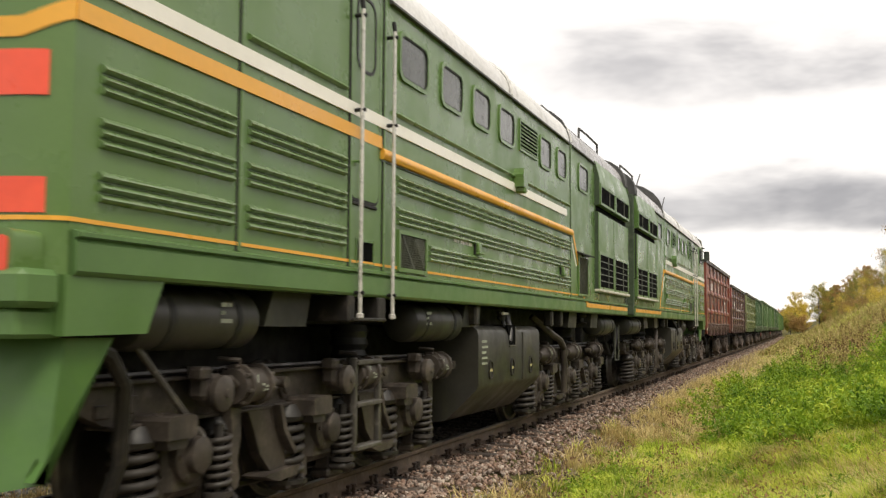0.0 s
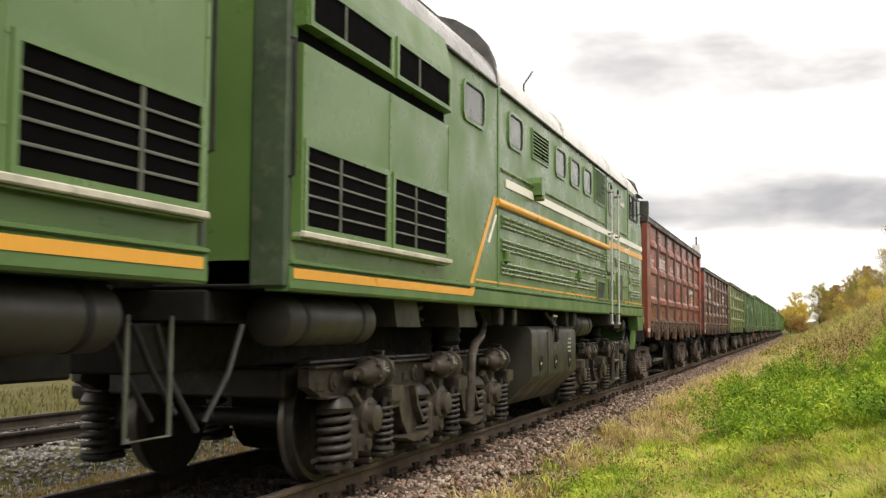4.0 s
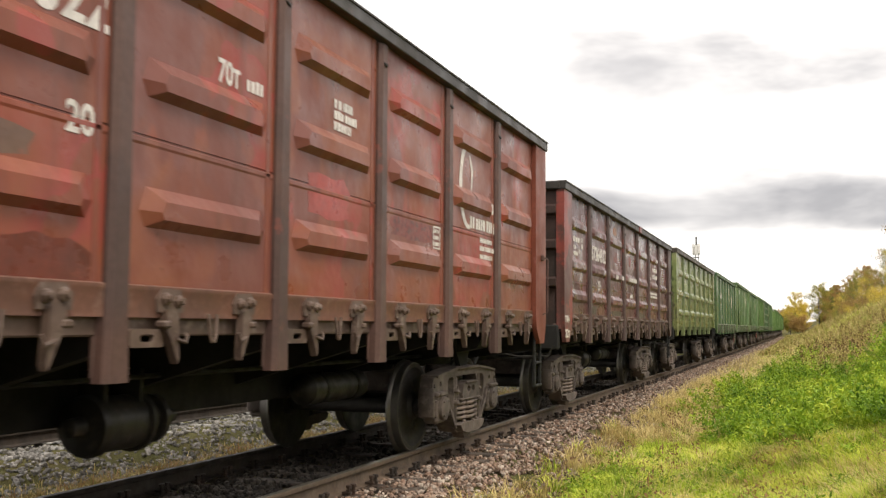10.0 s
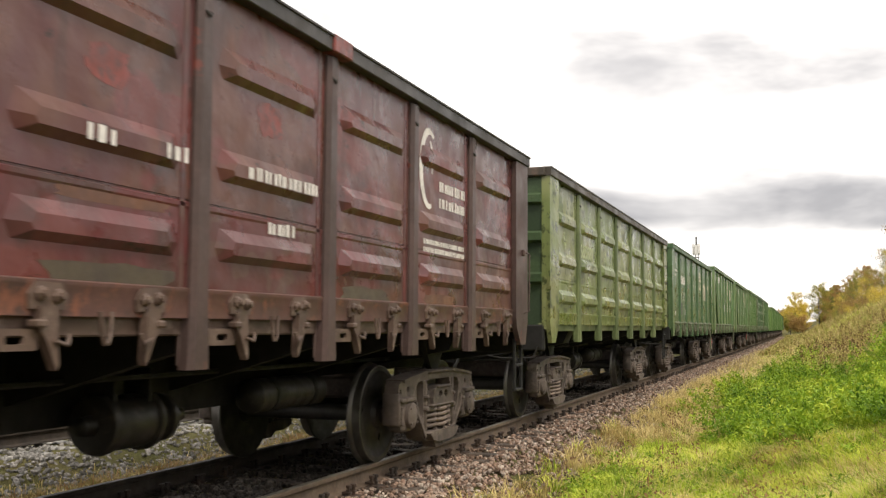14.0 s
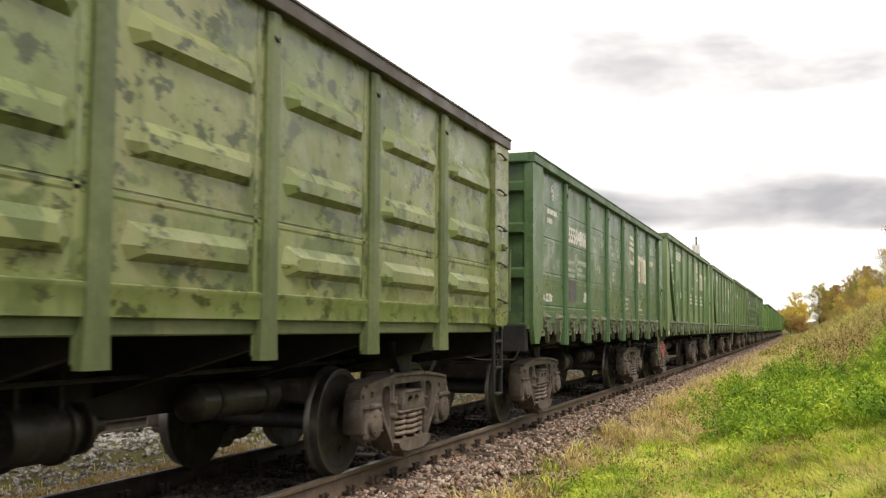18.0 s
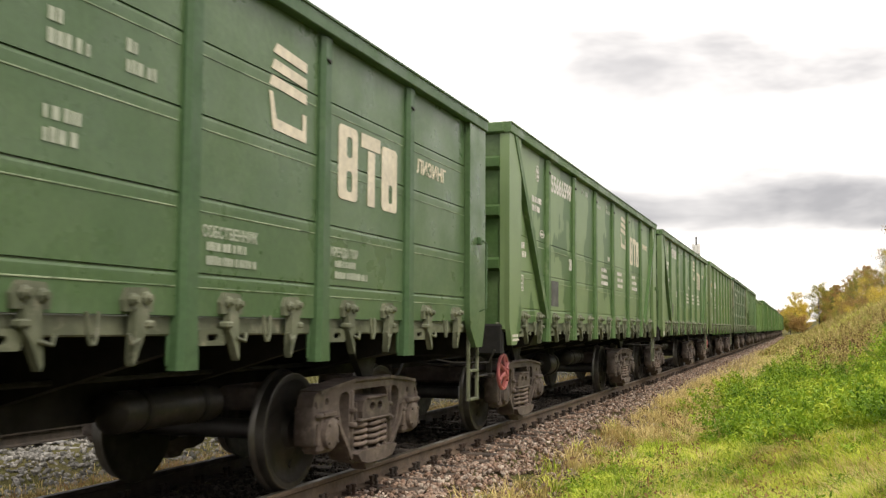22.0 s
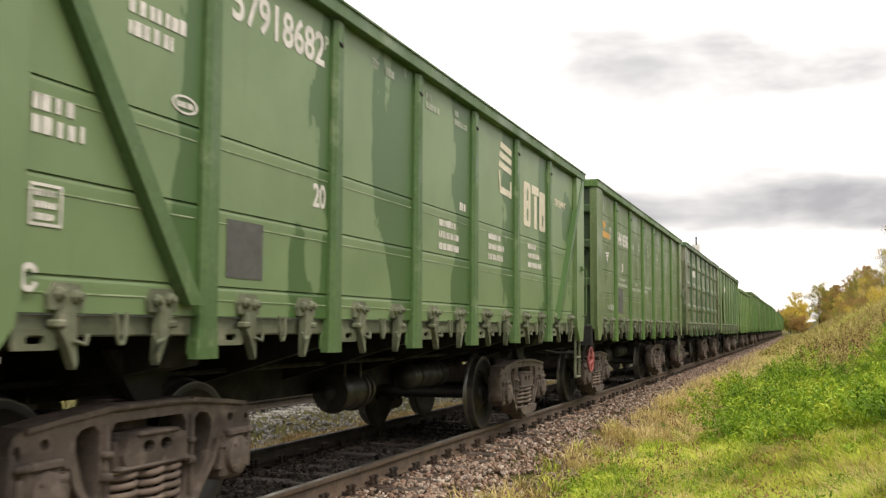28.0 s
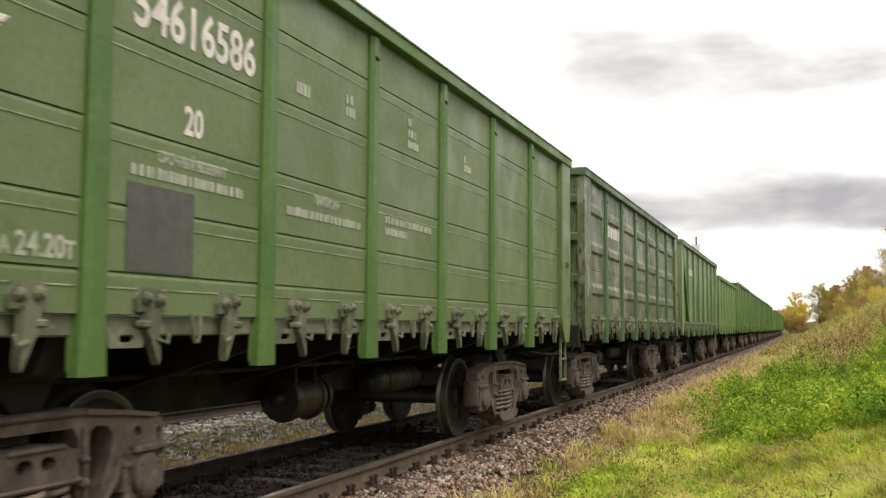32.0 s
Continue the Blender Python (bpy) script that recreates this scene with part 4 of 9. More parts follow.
def build_trees():
    yellow = leafy("yellow_birch_leaves", [(0.38, 0.34, 0.06), (0.60, 0.48, 0.075), (0.74, 0.56, 0.10), (0.44, 0.47, 0.08)], 0.6, 0.3)
    mixed = leafy("yellow_green_leaves", [(0.12, 0.155, 0.035), (0.26, 0.27, 0.06), (0.46, 0.37, 0.075), (0.35, 0.24, 0.07)], 0.6, 0.3)
    brown = leafy("brown_autumn_leaves", [(0.12, 0.12, 0.035), (0.30, 0.20, 0.065), (0.48, 0.285, 0.10), (0.23, 0.23, 0.06)], 0.6, 0.3)
    green = leafy("dull_green_leaves", [(0.06, 0.085, 0.022), (0.12, 0.16, 0.04), (0.20, 0.23, 0.055), (0.27, 0.25, 0.06)], 0.6, 0.25)
    kinds = (yellow, mixed, brown, green)
    words = ("birch with yellow autumn leaves on the bank", "small tree turning yellow-green in autumn", "shrubby tree with thin brown autumn leaves", "small tree with dull green leaves")
    r = random.Random(11)
    spots = [(9.0, 46, 3.6, 1.1, 2), (5.2, 330, 13.0, 2.6, 0), (7.2, 325, 8.5, 2.6, 0), (3.6, 335, 8.0, 2.6, 0), (6.0, 340, 7.5, 3.0, 1), (3.4, 300, 5.0, 2.8, 1), (5.2, 290, 4.4, 2.6, 2), (8.3, 205, 8.9, 2.0, 1), (9.6, 215, 6.0, 2.0, 2), (3.6, 380, 8, 3, 1), (0.9, 400, 8, 3.2, 2)]
    for i in range(40):          # the wood on top of the bank
        q = (i + r.random()) / 40
        spots.append((11.2 + 1.6 * q + r.uniform(-0.4, 0.6), 262 - 172 * q, (6.6 - 1.9 * q) * r.uniform(0.62, 1.14), r.uniform(0.9, 1.7), r.choice((0, 1, 1, 2, 2, 3, 3))))
    for i in range(20):          # shrubs before it
        q = (i + r.random()) / 20
        spots.append((9.6 + 0.9 * q + r.uniform(-0.4, 0.5), 210 - 150 * q, r.uniform(0.9, 1.9), r.uniform(0.6, 1.0), r.choice((0, 1, 1, 2, 2))))
    for i, (x, y, h, w, k) in enumerate(spots):
        z = float(ground_z(np.array([x + track_x(min(y, 500.0))]), np.array([y]))[0])
        tree((x + track_x(min(y, 500.0)), y, z), h, w, kinds[k], words[k], 40 + i, leafn=9000 if h > 8 else 6500 if h > 3 else 2600, leaf=0.25 if y > 280 else 0.17 if y > 200 else 0.0)


def lattice_mast():
    """A cellular mast, far behind the train."""
    t = thing("radio_mast", "pale steel cellular mast with panel antennas far away", "mast", at=pose(-23.6, 300, -0.6))
    g = Geo()
    for a in range(3):
        c, s = math.cos(a * 2.094), math.sin(a * 2.094)
        g.tube([(1.3 * c, 1.3 * s, 0), (0.45 * c, 0.45 * s, 26)], 0.09, 6)
    for i in range(20):
        z0, z1 = i * 1.3, i * 1.3 + 1.3
        r0, r1 = 1.3 - 0.85 * z0 / 26, 1.3 - 0.85 * z1 / 26
        for a in range(3):
            b = (a + 1) % 3
            g.tube([(r0 * math.cos(a * 2.094), r0 * math.sin(a * 2.094), z0), (r1 * math.cos(b * 2.094), r1 * math.sin(b * 2.094), z1)], 0.045, 4)
    part("lattice", g, M["concrete"], t)
    part("top_pole", Geo().tube([(0, 0, 25.5), (0, 0, 28.3)], 0.22, 8), M["under"], t)
    panel = mesh_of("antenna", Geo().box(-0.45, 0.45, -0.15, 0.15, -1.4, 1.4, 0.05), M["roof"])
    for i in range(6):
        a = i * 60
        part("antenna", panel, None, t, at=Matrix.Rotation(radians(a), 4, "Z") @ Matrix.Translation((0, -0.9, 24.4 + 0.4 * (i % 2))))
    part("platform", Geo().lathe([(0, 0.9), (0.12, 0.95), (0.2, 0.3)], (0, 0, 22.2), "z", 12), M["under"], t)


build_ground()
build_track()
lattice_mast()


# ---------------------------------------------------------------- freight wagons
WAGON_PITCH, BODY = 13.93, 12.85
POST_STEP = 1.715
POSTS = [2.10 + POST_STEP * i for i in range(6)]
SLACK = (0.0, 0.06, 0.2, 0.3, 0.2, 0.23, 0.24, 0.24, 0.24)     # how far each wagon hangs back in its couplings
BOGIES = (2.14, 10.79)


def wheelset_mesh(radius, name="wheelset"):
    g = Geo()
    r = radius
    prof = [(0.66, 0.09), (0.665, 0.13), (0.70, 0.14), (0.71, r - 0.11), (0.688, r - 0.07), (0.688, r + 0.024), (0.70, r + 0.03), (0.718, r + 0.024), (0.735, r + 0.004), (0.80, r), (0.815, r - 0.003), (0.818, r - 0.012), (0.815, r - 0.055), (0.79, r - 0.075), (0.765, r - 0.12), (0.755, 0.24), (0.79, 0.15), (0.835, 0.13), (0.84, 0.09)]
    g.lathe(prof, (0, 0, 0), "x", 40)
    g.lathe([(-a, b) for a, b in prof], (0, 0, 0), "x", 40)
    g.f = [f if i < len(g.f) // 2 else f[::-1] for i, f in enumerate(g.f)]
    g.lathe([(-1.1, 0.06), (-0.8, 0.085), (-0.5, 0.085), (0.5, 0.085), (0.8, 0.085), (1.1, 0.06)], (0, 0, 0), "x", 14)
    # balance marks and bolts, so that the turning can be seen
    for sx in (-1, 1):
        for a in (20, 150, 260):
            c, s = math.cos(radians(a)) * (r - 0.19), math.sin(radians(a)) * (r - 0.19)
            g.box(sx * 0.755, sx * 0.772, c - 0.018, c + 0.018, s - 0.03, s + 0.03)
    me = mesh_of(name, g, [M["wheel"], M["tread"]], 40)
    for p in me.polygons:
        rr = min(math.hypot(me.vertices[i].co.y, me.vertices[i].co.z) for i in p.vertices)
        if rr > r - 0.014 and len(p.vertices) == 4:
            p.material_index = 1
    return me


def oval(cy, cz, w, h, n=10, skew=0.0):
    return [(cy + w * math.cos(2 * math.pi * i / n) + skew * math.sin(2 * math.pi * i / n), cz + h * math.sin(2 * math.pi * i / n)) for i in range(n)]


def rounded(g, offset=0.014):
    """The same body with its sharp edges taken off."""
    bm = bmesh.new()
    vs = [bm.verts.new(p) for p in g.v]
    for f in g.f:
        bm.faces.new([vs[i] for i in f])
    bmesh.ops.bevel(bm, geom=[e for e in bm.edges if len(e.link_faces) == 2 and e.calc_face_angle() > 0.9], offset=offset, segments=2, affect="EDGES")
    bm.verts.index_update()
    out = Geo().add([v.co[:] for v in bm.verts], [[v.index for v in f.verts] for f in bm.faces])
    bm.free()
    return out


def bogie_meshes():
    """The cast three-piece bogie: side frame, bolster, springs, axle box."""
    half = [(0.0, 0.885), (0.45, 0.88), (0.80, 0.845), (1.05, 0.815), (1.13, 0.785), (1.155, 0.73), (1.155, 0.40), (1.105, 0.37), (1.095, 0.60), (1.06, 0.645), (0.80, 0.645), (0.755, 0.60), (0.70, 0.47), (0.56, 0.33), (0.46, 0.20), (0.36, 0.155), (0.0, 0.145)]
    ring = half + [(-y, z) for y, z in half[::-1][1:-1]]
    holes = [[(0.37, 0.74), (0.37, 0.30), (0.33, 0.26), (-0.33, 0.26), (-0.37, 0.30), (-0.37, 0.74), (-0.33, 0.79), (0.33, 0.79)]]
    for s in (-1, 1):
        holes.append([(s * y, z) for y, z in [(0.47, 0.41), (0.50, 0.375), (0.55, 0.395), (0.61, 0.50), (0.665, 0.66), (0.665, 0.735), (0.62, 0.775), (0.52, 0.79), (0.47, 0.755)]])
        holes.append(oval(s * 0.90, 0.725, 0.035, 0.032, 8))
        holes.append(oval(s * 1.10, 0.70, 0.022, 0.04, 8))
    g = rounded(Geo().prism(ring, -0.06, 0.085, "x", holes), 0.013)
    # flanges give the casting its depth
    for s in (-1, 1):
        g.prism([(s * 0.40, 0.89), (s * 0.80, 0.853), (s * 1.06, 0.822), (s * 1.06, 0.795), (s * 0.80, 0.826), (s * 0.40, 0.858)], -0.085, 0.115, "x")
        g.prism([(s * 0.735, 0.585), (s * 0.69, 0.46), (s * 0.55, 0.32), (s * 0.45, 0.195), (s * 0.42, 0.225), (s * 0.52, 0.345), (s * 0.655, 0.49), (s * 0.70, 0.60)], -0.085, 0.112, "x")
        g.box(-0.10, 0.108, s * 0.42 - 0.022, s * 0.42 + 0.022, 0.27, 0.79, 0.016)
        g.box(0.04, 0.135, s * 0.41 - 0.05, s * 0.41 + 0.02, 0.47, 0.52, 0.012)
        g.box(0.04, 0.135, s * 0.41 - 0.05, s * 0.41 + 0.02, 0.60, 0.64, 0.012)
        g.box(-0.085, 0.10, s * 1.135 - 0.028, s * 1.135 + 0.028, 0.38, 0.70, 0.016)
        g.box(0.06, 0.13, s * 1.09 - 0.055, s * 1.09 + 0.055, 0.60, 0.645, 0.012)
        g.box(0.05, 0.125, s * 0.78 - 0.05, s * 0.78 + 0.03, 0.52, 0.56, 0.012)
    g.prism([(-0.44, 0.245), (-0.36, 0.175), (-0.2, 0.145), (0.2, 0.145), (0.36, 0.175), (0.44, 0.245), (0.38, 0.262), (-0.38, 0.262)], -0.13, 0.165, "x")
    g.prism([(-0.16, 0.15), (0.16, 0.15), (0.09, 0.07), (-0.09, 0.07)], -0.05, 0.09, "x")
    g.box(-0.085, 0.115, -0.43, 0.43, 0.85, 0.892, 0.018)
    frame_me = mesh_of("side_frame", g, M["bogie"], 50)
    b = Geo().box(-0.95, 0.95, -0.22, 0.22, 0.56, 0.80, 0.03)
    bolster_me = mesh_of("bogie", b, M["bogie"])
    # bolster end: two pockets under a sloping brow, friction wedges beside it
    end = rounded(Geo().prism([(-0.30, 0.53), (0.30, 0.53), (0.315, 0.60), (0.27, 0.69), (0.20, 0.72), (-0.20, 0.72), (-0.27, 0.69), (-0.315, 0.60)], 0.92, 1.17, "x", [oval(-0.085, 0.635, 0.06, 0.038, 10), oval(0.085, 0.635, 0.06, 0.038, 10)]), 0.012)
    end_me = mesh_of("bolster_end", end, M["bogie"])
    brow_me = mesh_of("bolster_brow", Geo().box(1.10, 1.19, -0.21, 0.21, 0.695, 0.725, 0.012), M["bogie"])
    wedge_me = mesh_of("friction_wedge", Geo().prism([(0.30, 0.52), (0.365, 0.52), (0.365, 0.68), (0.335, 0.68)], 0.98, 1.13, "x"), M["bogie"])
    plate_me = mesh_of("spring_plate", Geo().box(0.92, 1.18, -0.35, 0.35, 0.505, 0.54, 0.015), M["bogie"])
    bearer_me = mesh_of("side_bearer", Geo().lathe([(0.80, 0.16), (0.9, 0.15)], (0.76, 0, 0), "z", 12), M["bogie"])
    pivot_me = mesh_of("centre_plate", Geo().lathe([(0.78, 0.2), (0.90, 0.19)], (0, 0, 0), "z", 16), M["bogie"])
    sp = Geo().helix((0, 0), 0.092, 0.265, 0.51, 4.6, 0.021, 14, 7)
    sp.helix((0, 0), 0.042, 0.265, 0.515, 7, 0.011, 8, 5)
    spring_me = mesh_of("spring", sp, M["bogie_spring"], 60)
    a = Geo().box(-0.06, 0.11, -0.155, 0.155, 0.31, 0.64, 0.03)
    a.lathe([(0.1, 0.13), (0.15, 0.125), (0.165, 0.09), (0.17, 0.0)], (0.0, 0, 0.47), "x", 18)
    for k in range(4):
        q = math.pi / 4 + k * math.pi / 2
        a.lathe([(0.145, 0.016), (0.172, 0.014)], (0, 0.10 * math.cos(q), 0.47 + 0.10 * math.sin(q)), "x", 6)
    for s in (-1, 1):
        a.box(-0.05, 0.12, s * 0.155, s * 0.19, 0.38, 0.57, 0.012)
    a.box(-0.05, 0.14, -0.12, 0.12, 0.60, 0.648, 0.012)
    box_me = mesh_of("axle_box", a, M["bogie"])
    shoe = Geo().prism([(-0.07, 0.30), (0.0, 0.28), (0.03, 0.46), (0.0, 0.64), (-0.07, 0.66)], -0.06, 0.06, "x")
    shoe.tube([(0, -0.03, 0.66), (-0.02, -0.12, 0.86)], 0.018, 5)
    return frame_me, bolster_me, spring_me, box_me, mesh_of("brake_shoe", shoe, M["under_dark"]), (end_me, brow_me, plate_me, bearer_me), wedge_me, pivot_me


M["bogie"] = surface("dusty_cast_bogie", (0.125, 0.097, 0.083), (0.072, 0.056, 0.049), (0.20, 0.16, 0.137), 0.75, scale=2.5, fine=22, spots=(0.52, 0.72), bumps=0.4)
M["bogie_spring"] = surface("dusty_bogie_spring", (0.20, 0.152, 0.126), (0.13, 0.10, 0.085), None, 0.75, scale=4.0)
WHEEL_R = 0.4785
WHEELSET = wheelset_mesh(WHEEL_R)
SIDE_FRAME, BOLSTER, SPRING, AXLE_BOX, BRAKE_SHOE, BOLSTER_BITS, WEDGE, PIVOT = bogie_meshes()
TURNING = []          # wheelsets that roll: object, place in its bogie, radius


def add_bogie(wagon, y, rolling):
    b = part("bogie", BOLSTER, None, wagon, "dusty grey-brown cast steel bogie", at=(0, y, 0))
    part("centre_plate", PIVOT, None, b)
    for s in (1, -1):
        side = Matrix() if s > 0 else Matrix.Rotation(math.pi, 4, "Z")
        if rolling:
            for me in BOLSTER_BITS:
                part(me.name.split(".")[0], me, None, b, at=side)
            part("friction_wedge", WEDGE, None, b, at=side)
            part("friction_wedge", WEDGE, None, b, at=side @ Matrix.Diagonal((1, -1, 1, 1)))
        else:
            part("bolster_end", BOLSTER_BITS[0], None, b, at=side)
        part("side_frame", SIDE_FRAME, None, b, at=(s * 1.03, 0, 0))
        for yy, xx in ((-0.215, 1.06), (0.0, 1.09), (0.215, 1.06)):
            part("spring", SPRING, None, b, at=(s * xx, yy, 0))
        for e in (-1, 1):
            part("axle_box", AXLE_BOX, None, b, at=Matrix.Translation((s * 1.03, e * 0.925, 0)) @ (Matrix() if s > 0 else Matrix.Rotation(math.pi, 4, "Z")))
    for e in (-1, 1):
        w = part("wheelset", WHEELSET, None, b, "steel wheels with polished treads", at=(0, e * 0.925, WHEEL_R))
        if rolling:
            TURNING.append((w, (0, e * 0.925, WHEEL_R), WHEEL_R))
        for s in (-0.76, 0.76):
            part("brake_shoe", BRAKE_SHOE, None, b, at=Matrix.Translation((s, e * 0.40, 0)) @ (Matrix() if e > 0 else Matrix.Rotation(math.pi, 4, "Z")))


def ribbed_panel(w, z0, z1, mid, ribs, tall, out):
    """A steel sheet, lapped at half height, with trapezoid bulges pressed out of it in one piece."""
    flat = 0.004
    lines = [(0.010, z0, ()), (0.010, z0 + 0.035, ()), (flat, z0 + 0.038, ()), (flat, mid - 0.05, ()), (0.009, mid - 0.035, ()), (0.009, mid - 0.012, ()), (flat, mid - 0.006, ()), (-0.003, mid - 0.005, ()), (-0.003, mid + 0.006, ()), (flat, mid + 0.008, ()), (flat, z1, ())]
    a, b = 0.11, w - 0.11
    for zt in ribs:
        lines += [(flat, zt - tall, (a + 0.05, b - 0.05)), (flat, zt, (a + 0.05, b - 0.05))]
    lines.sort(key=lambda q: q[1])
    v, f, rows = [], [], []
    for x, z, mids in lines:
        rows.append([len(v) + k for k in range(2 + len(mids))])
        v += [(x, y, z) for y in (0.0, *mids, w)]
    for (x, z, m0), (_, zt, m1), r0, r1 in zip(lines, lines[1:], rows, rows[1:]):
        if not (m0 and m1 and abs(zt - z - tall) < 1e-6):
            f.append((*r0, *r1[::-1]))
            continue
        n = len(v)
        up = zt - tall * 0.6
        v += [(flat, a, up), (flat, b, up)]
        v += [(flat + out, y, q) for y, q in ((a + 0.15, z + 0.045), (b - 0.15, z + 0.045), (b - 0.13, zt - tall * 0.62), (b - 0.17, zt - 0.075), (a + 0.17, zt - 0.075), (a + 0.13, zt - tall * 0.62))]
        ring = (r0[1], r0[2], n + 1, r1[2], r1[1], n)
        top = tuple(range(n + 2, n + 8))
        f += [(r0[0], r0[1], n, r1[1], r1[0]), (r0[2], r0[3], r1[3], r1[2], n + 1), top]
        f += [(ring[k], ring[(k + 1) % 6], top[(k + 1) % 6], top[k]) for k in range(6)]
    k = len(v)
    v += [(-0.006, 0.0, z0), (-0.006, w, z0), (-0.006, w, z1), (-0.006, 0.0, z1)]
    f += [(k, k + 3, k + 2, k + 1), (rows[0][0], k, k + 1, rows[0][-1]), (rows[-1][-1], k + 2, k + 3, rows[-1][0])]
    f += [tuple(r[0] for r in rows[::-1]) + (k, k + 3)[::1], tuple(r[-1] for r in rows) + (k + 2, k + 1)]
    return Geo().add(v, f)


def sheet_panel(w, z0, z1, joints, lip=0.0068):
    """Flat sheets with pressed edges, lapped at each joint."""
    face = [(0.004, z0)]
    for b in sorted(joints):
        face += [(0.004, b - 0.085), (lip, b - 0.055), (lip, b - 0.026), (0.004, b - 0.014), (0.004, b - 0.009), (-0.012, b - 0.008), (-0.012, b + 0.002), (0.004, b + 0.003)]
    return Geo().prism([(-0.016, z0)] + face + [(0.004, z1), (-0.016, z1)], 0, w, "y")


def post_mesh(h, mat, foot=1.08):
    """A hat-section post that widens at its foot and hangs below the sill."""
    g = Geo()
    o = []
    for z, half, x1 in ((foot, 0.108, 1.548), (1.40, 0.092, 1.548), (h - 0.14, 0.080, 1.545)):
        o += [(1.46, -half, z), (1.46, -half + 0.0, z), (x1 - 0.028, -half, z), (x1, -half + 0.034, z), (x1, half - 0.034, z), (x1 - 0.028, half, z), (1.46, half, z)]
    n = 7
    f = []
    for i in range(2):
        f += [(i * n + j, i * n + j + 1, (i + 1) * n + j + 1, (i + 1) * n + j) for j in range(n - 1)]
    f += [tuple(range(n)), tuple(range(2 * n, 3 * n))[::-1]]
    g.add(o, f)
    g.box(1.44, 1.47, -0.11, 0.11, foot + 0.02, 1.5, 0.01)
    return mesh_of("post", g, mat)


def corner_mesh(h, mat, width=0.46, foot=1.13):
    g = Geo().prism([(0.0, max(foot, 1.40)), (0.10, foot), (width - 0.22, foot), (width - 0.04, max(foot, 1.33)), (width, 1.5), (width, h - 0.1), (0.0, h - 0.1)], 1.50, 1.56, "x")
    g.box(1.44, 1.50, 0.0, 0.06, 1.32, h - 0.1)
    return mesh_of("corner_post", g, mat)


def claw_mesh(mat, slim=False):
    """A hatch catch: rounded hinge plate with two bolts and a pointed hanging claw."""
    g = Geo()
    g.prism([(-0.12, 1.415), (0.12, 1.415), (0.128, 1.475), (0.09, 1.54), (-0.08, 1.545), (-0.128, 1.485)], 1.494, 1.526, "x")
    claw = [(-0.062, 1.43), (0.05, 1.43), (0.052, 1.33), (0.066, 1.16), (0.052, 1.13), (0.03, 1.17), (-0.02, 1.27), (-0.06, 1.315)]
    if slim:
        g.prism(claw, 1.505, 1.535, "x")
        return mesh_of("hatch_catch", g, mat)
    q = rounded(Geo().prism(claw, 1.495, 1.545, "x"), 0.008)
    g.add(q.v, q.f)
    for y, z in ((-0.055, 1.488), (0.062, 1.478)):
        g.lathe([(0, 0.036), (0.022, 0.036), (0.03, 0.024), (0.052, 0.018)], (1.52, y, z), "x", 8)
    g.box(1.49, 1.56, -0.10, -0.03, 1.33, 1.37, 0.01)
    g.tube([(1.55, 0.02, 1.27), (1.56, 0.10, 1.25), (1.555, 0.12, 1.30)], 0.012, 6)
    return mesh_of("hatch_catch", g, mat)


def slotted_bar(mat):
    """A short bar with a slot that holds the first catch of each bay."""
    return mesh_of("slotted_bar", Geo().prism(round_rect(-0.30, 0.0, 1.225, 1.325, 0.025), 1.49, 1.512, "x", [round_rect(-0.21, -0.09, 1.255, 1.295, 0.018)]), mat)


def ring_mesh(mat):
    g = Geo().tube([(1.545, -0.045, 1.41), (1.55, -0.03, 1.28), (1.55, -0.015, 1.25), (1.55, 0.012, 1.25), (1.55, 0.028, 1.28), (1.545, 0.045, 1.41)], 0.0115, 6)
    return mesh_of("tie_ring", g, mat)


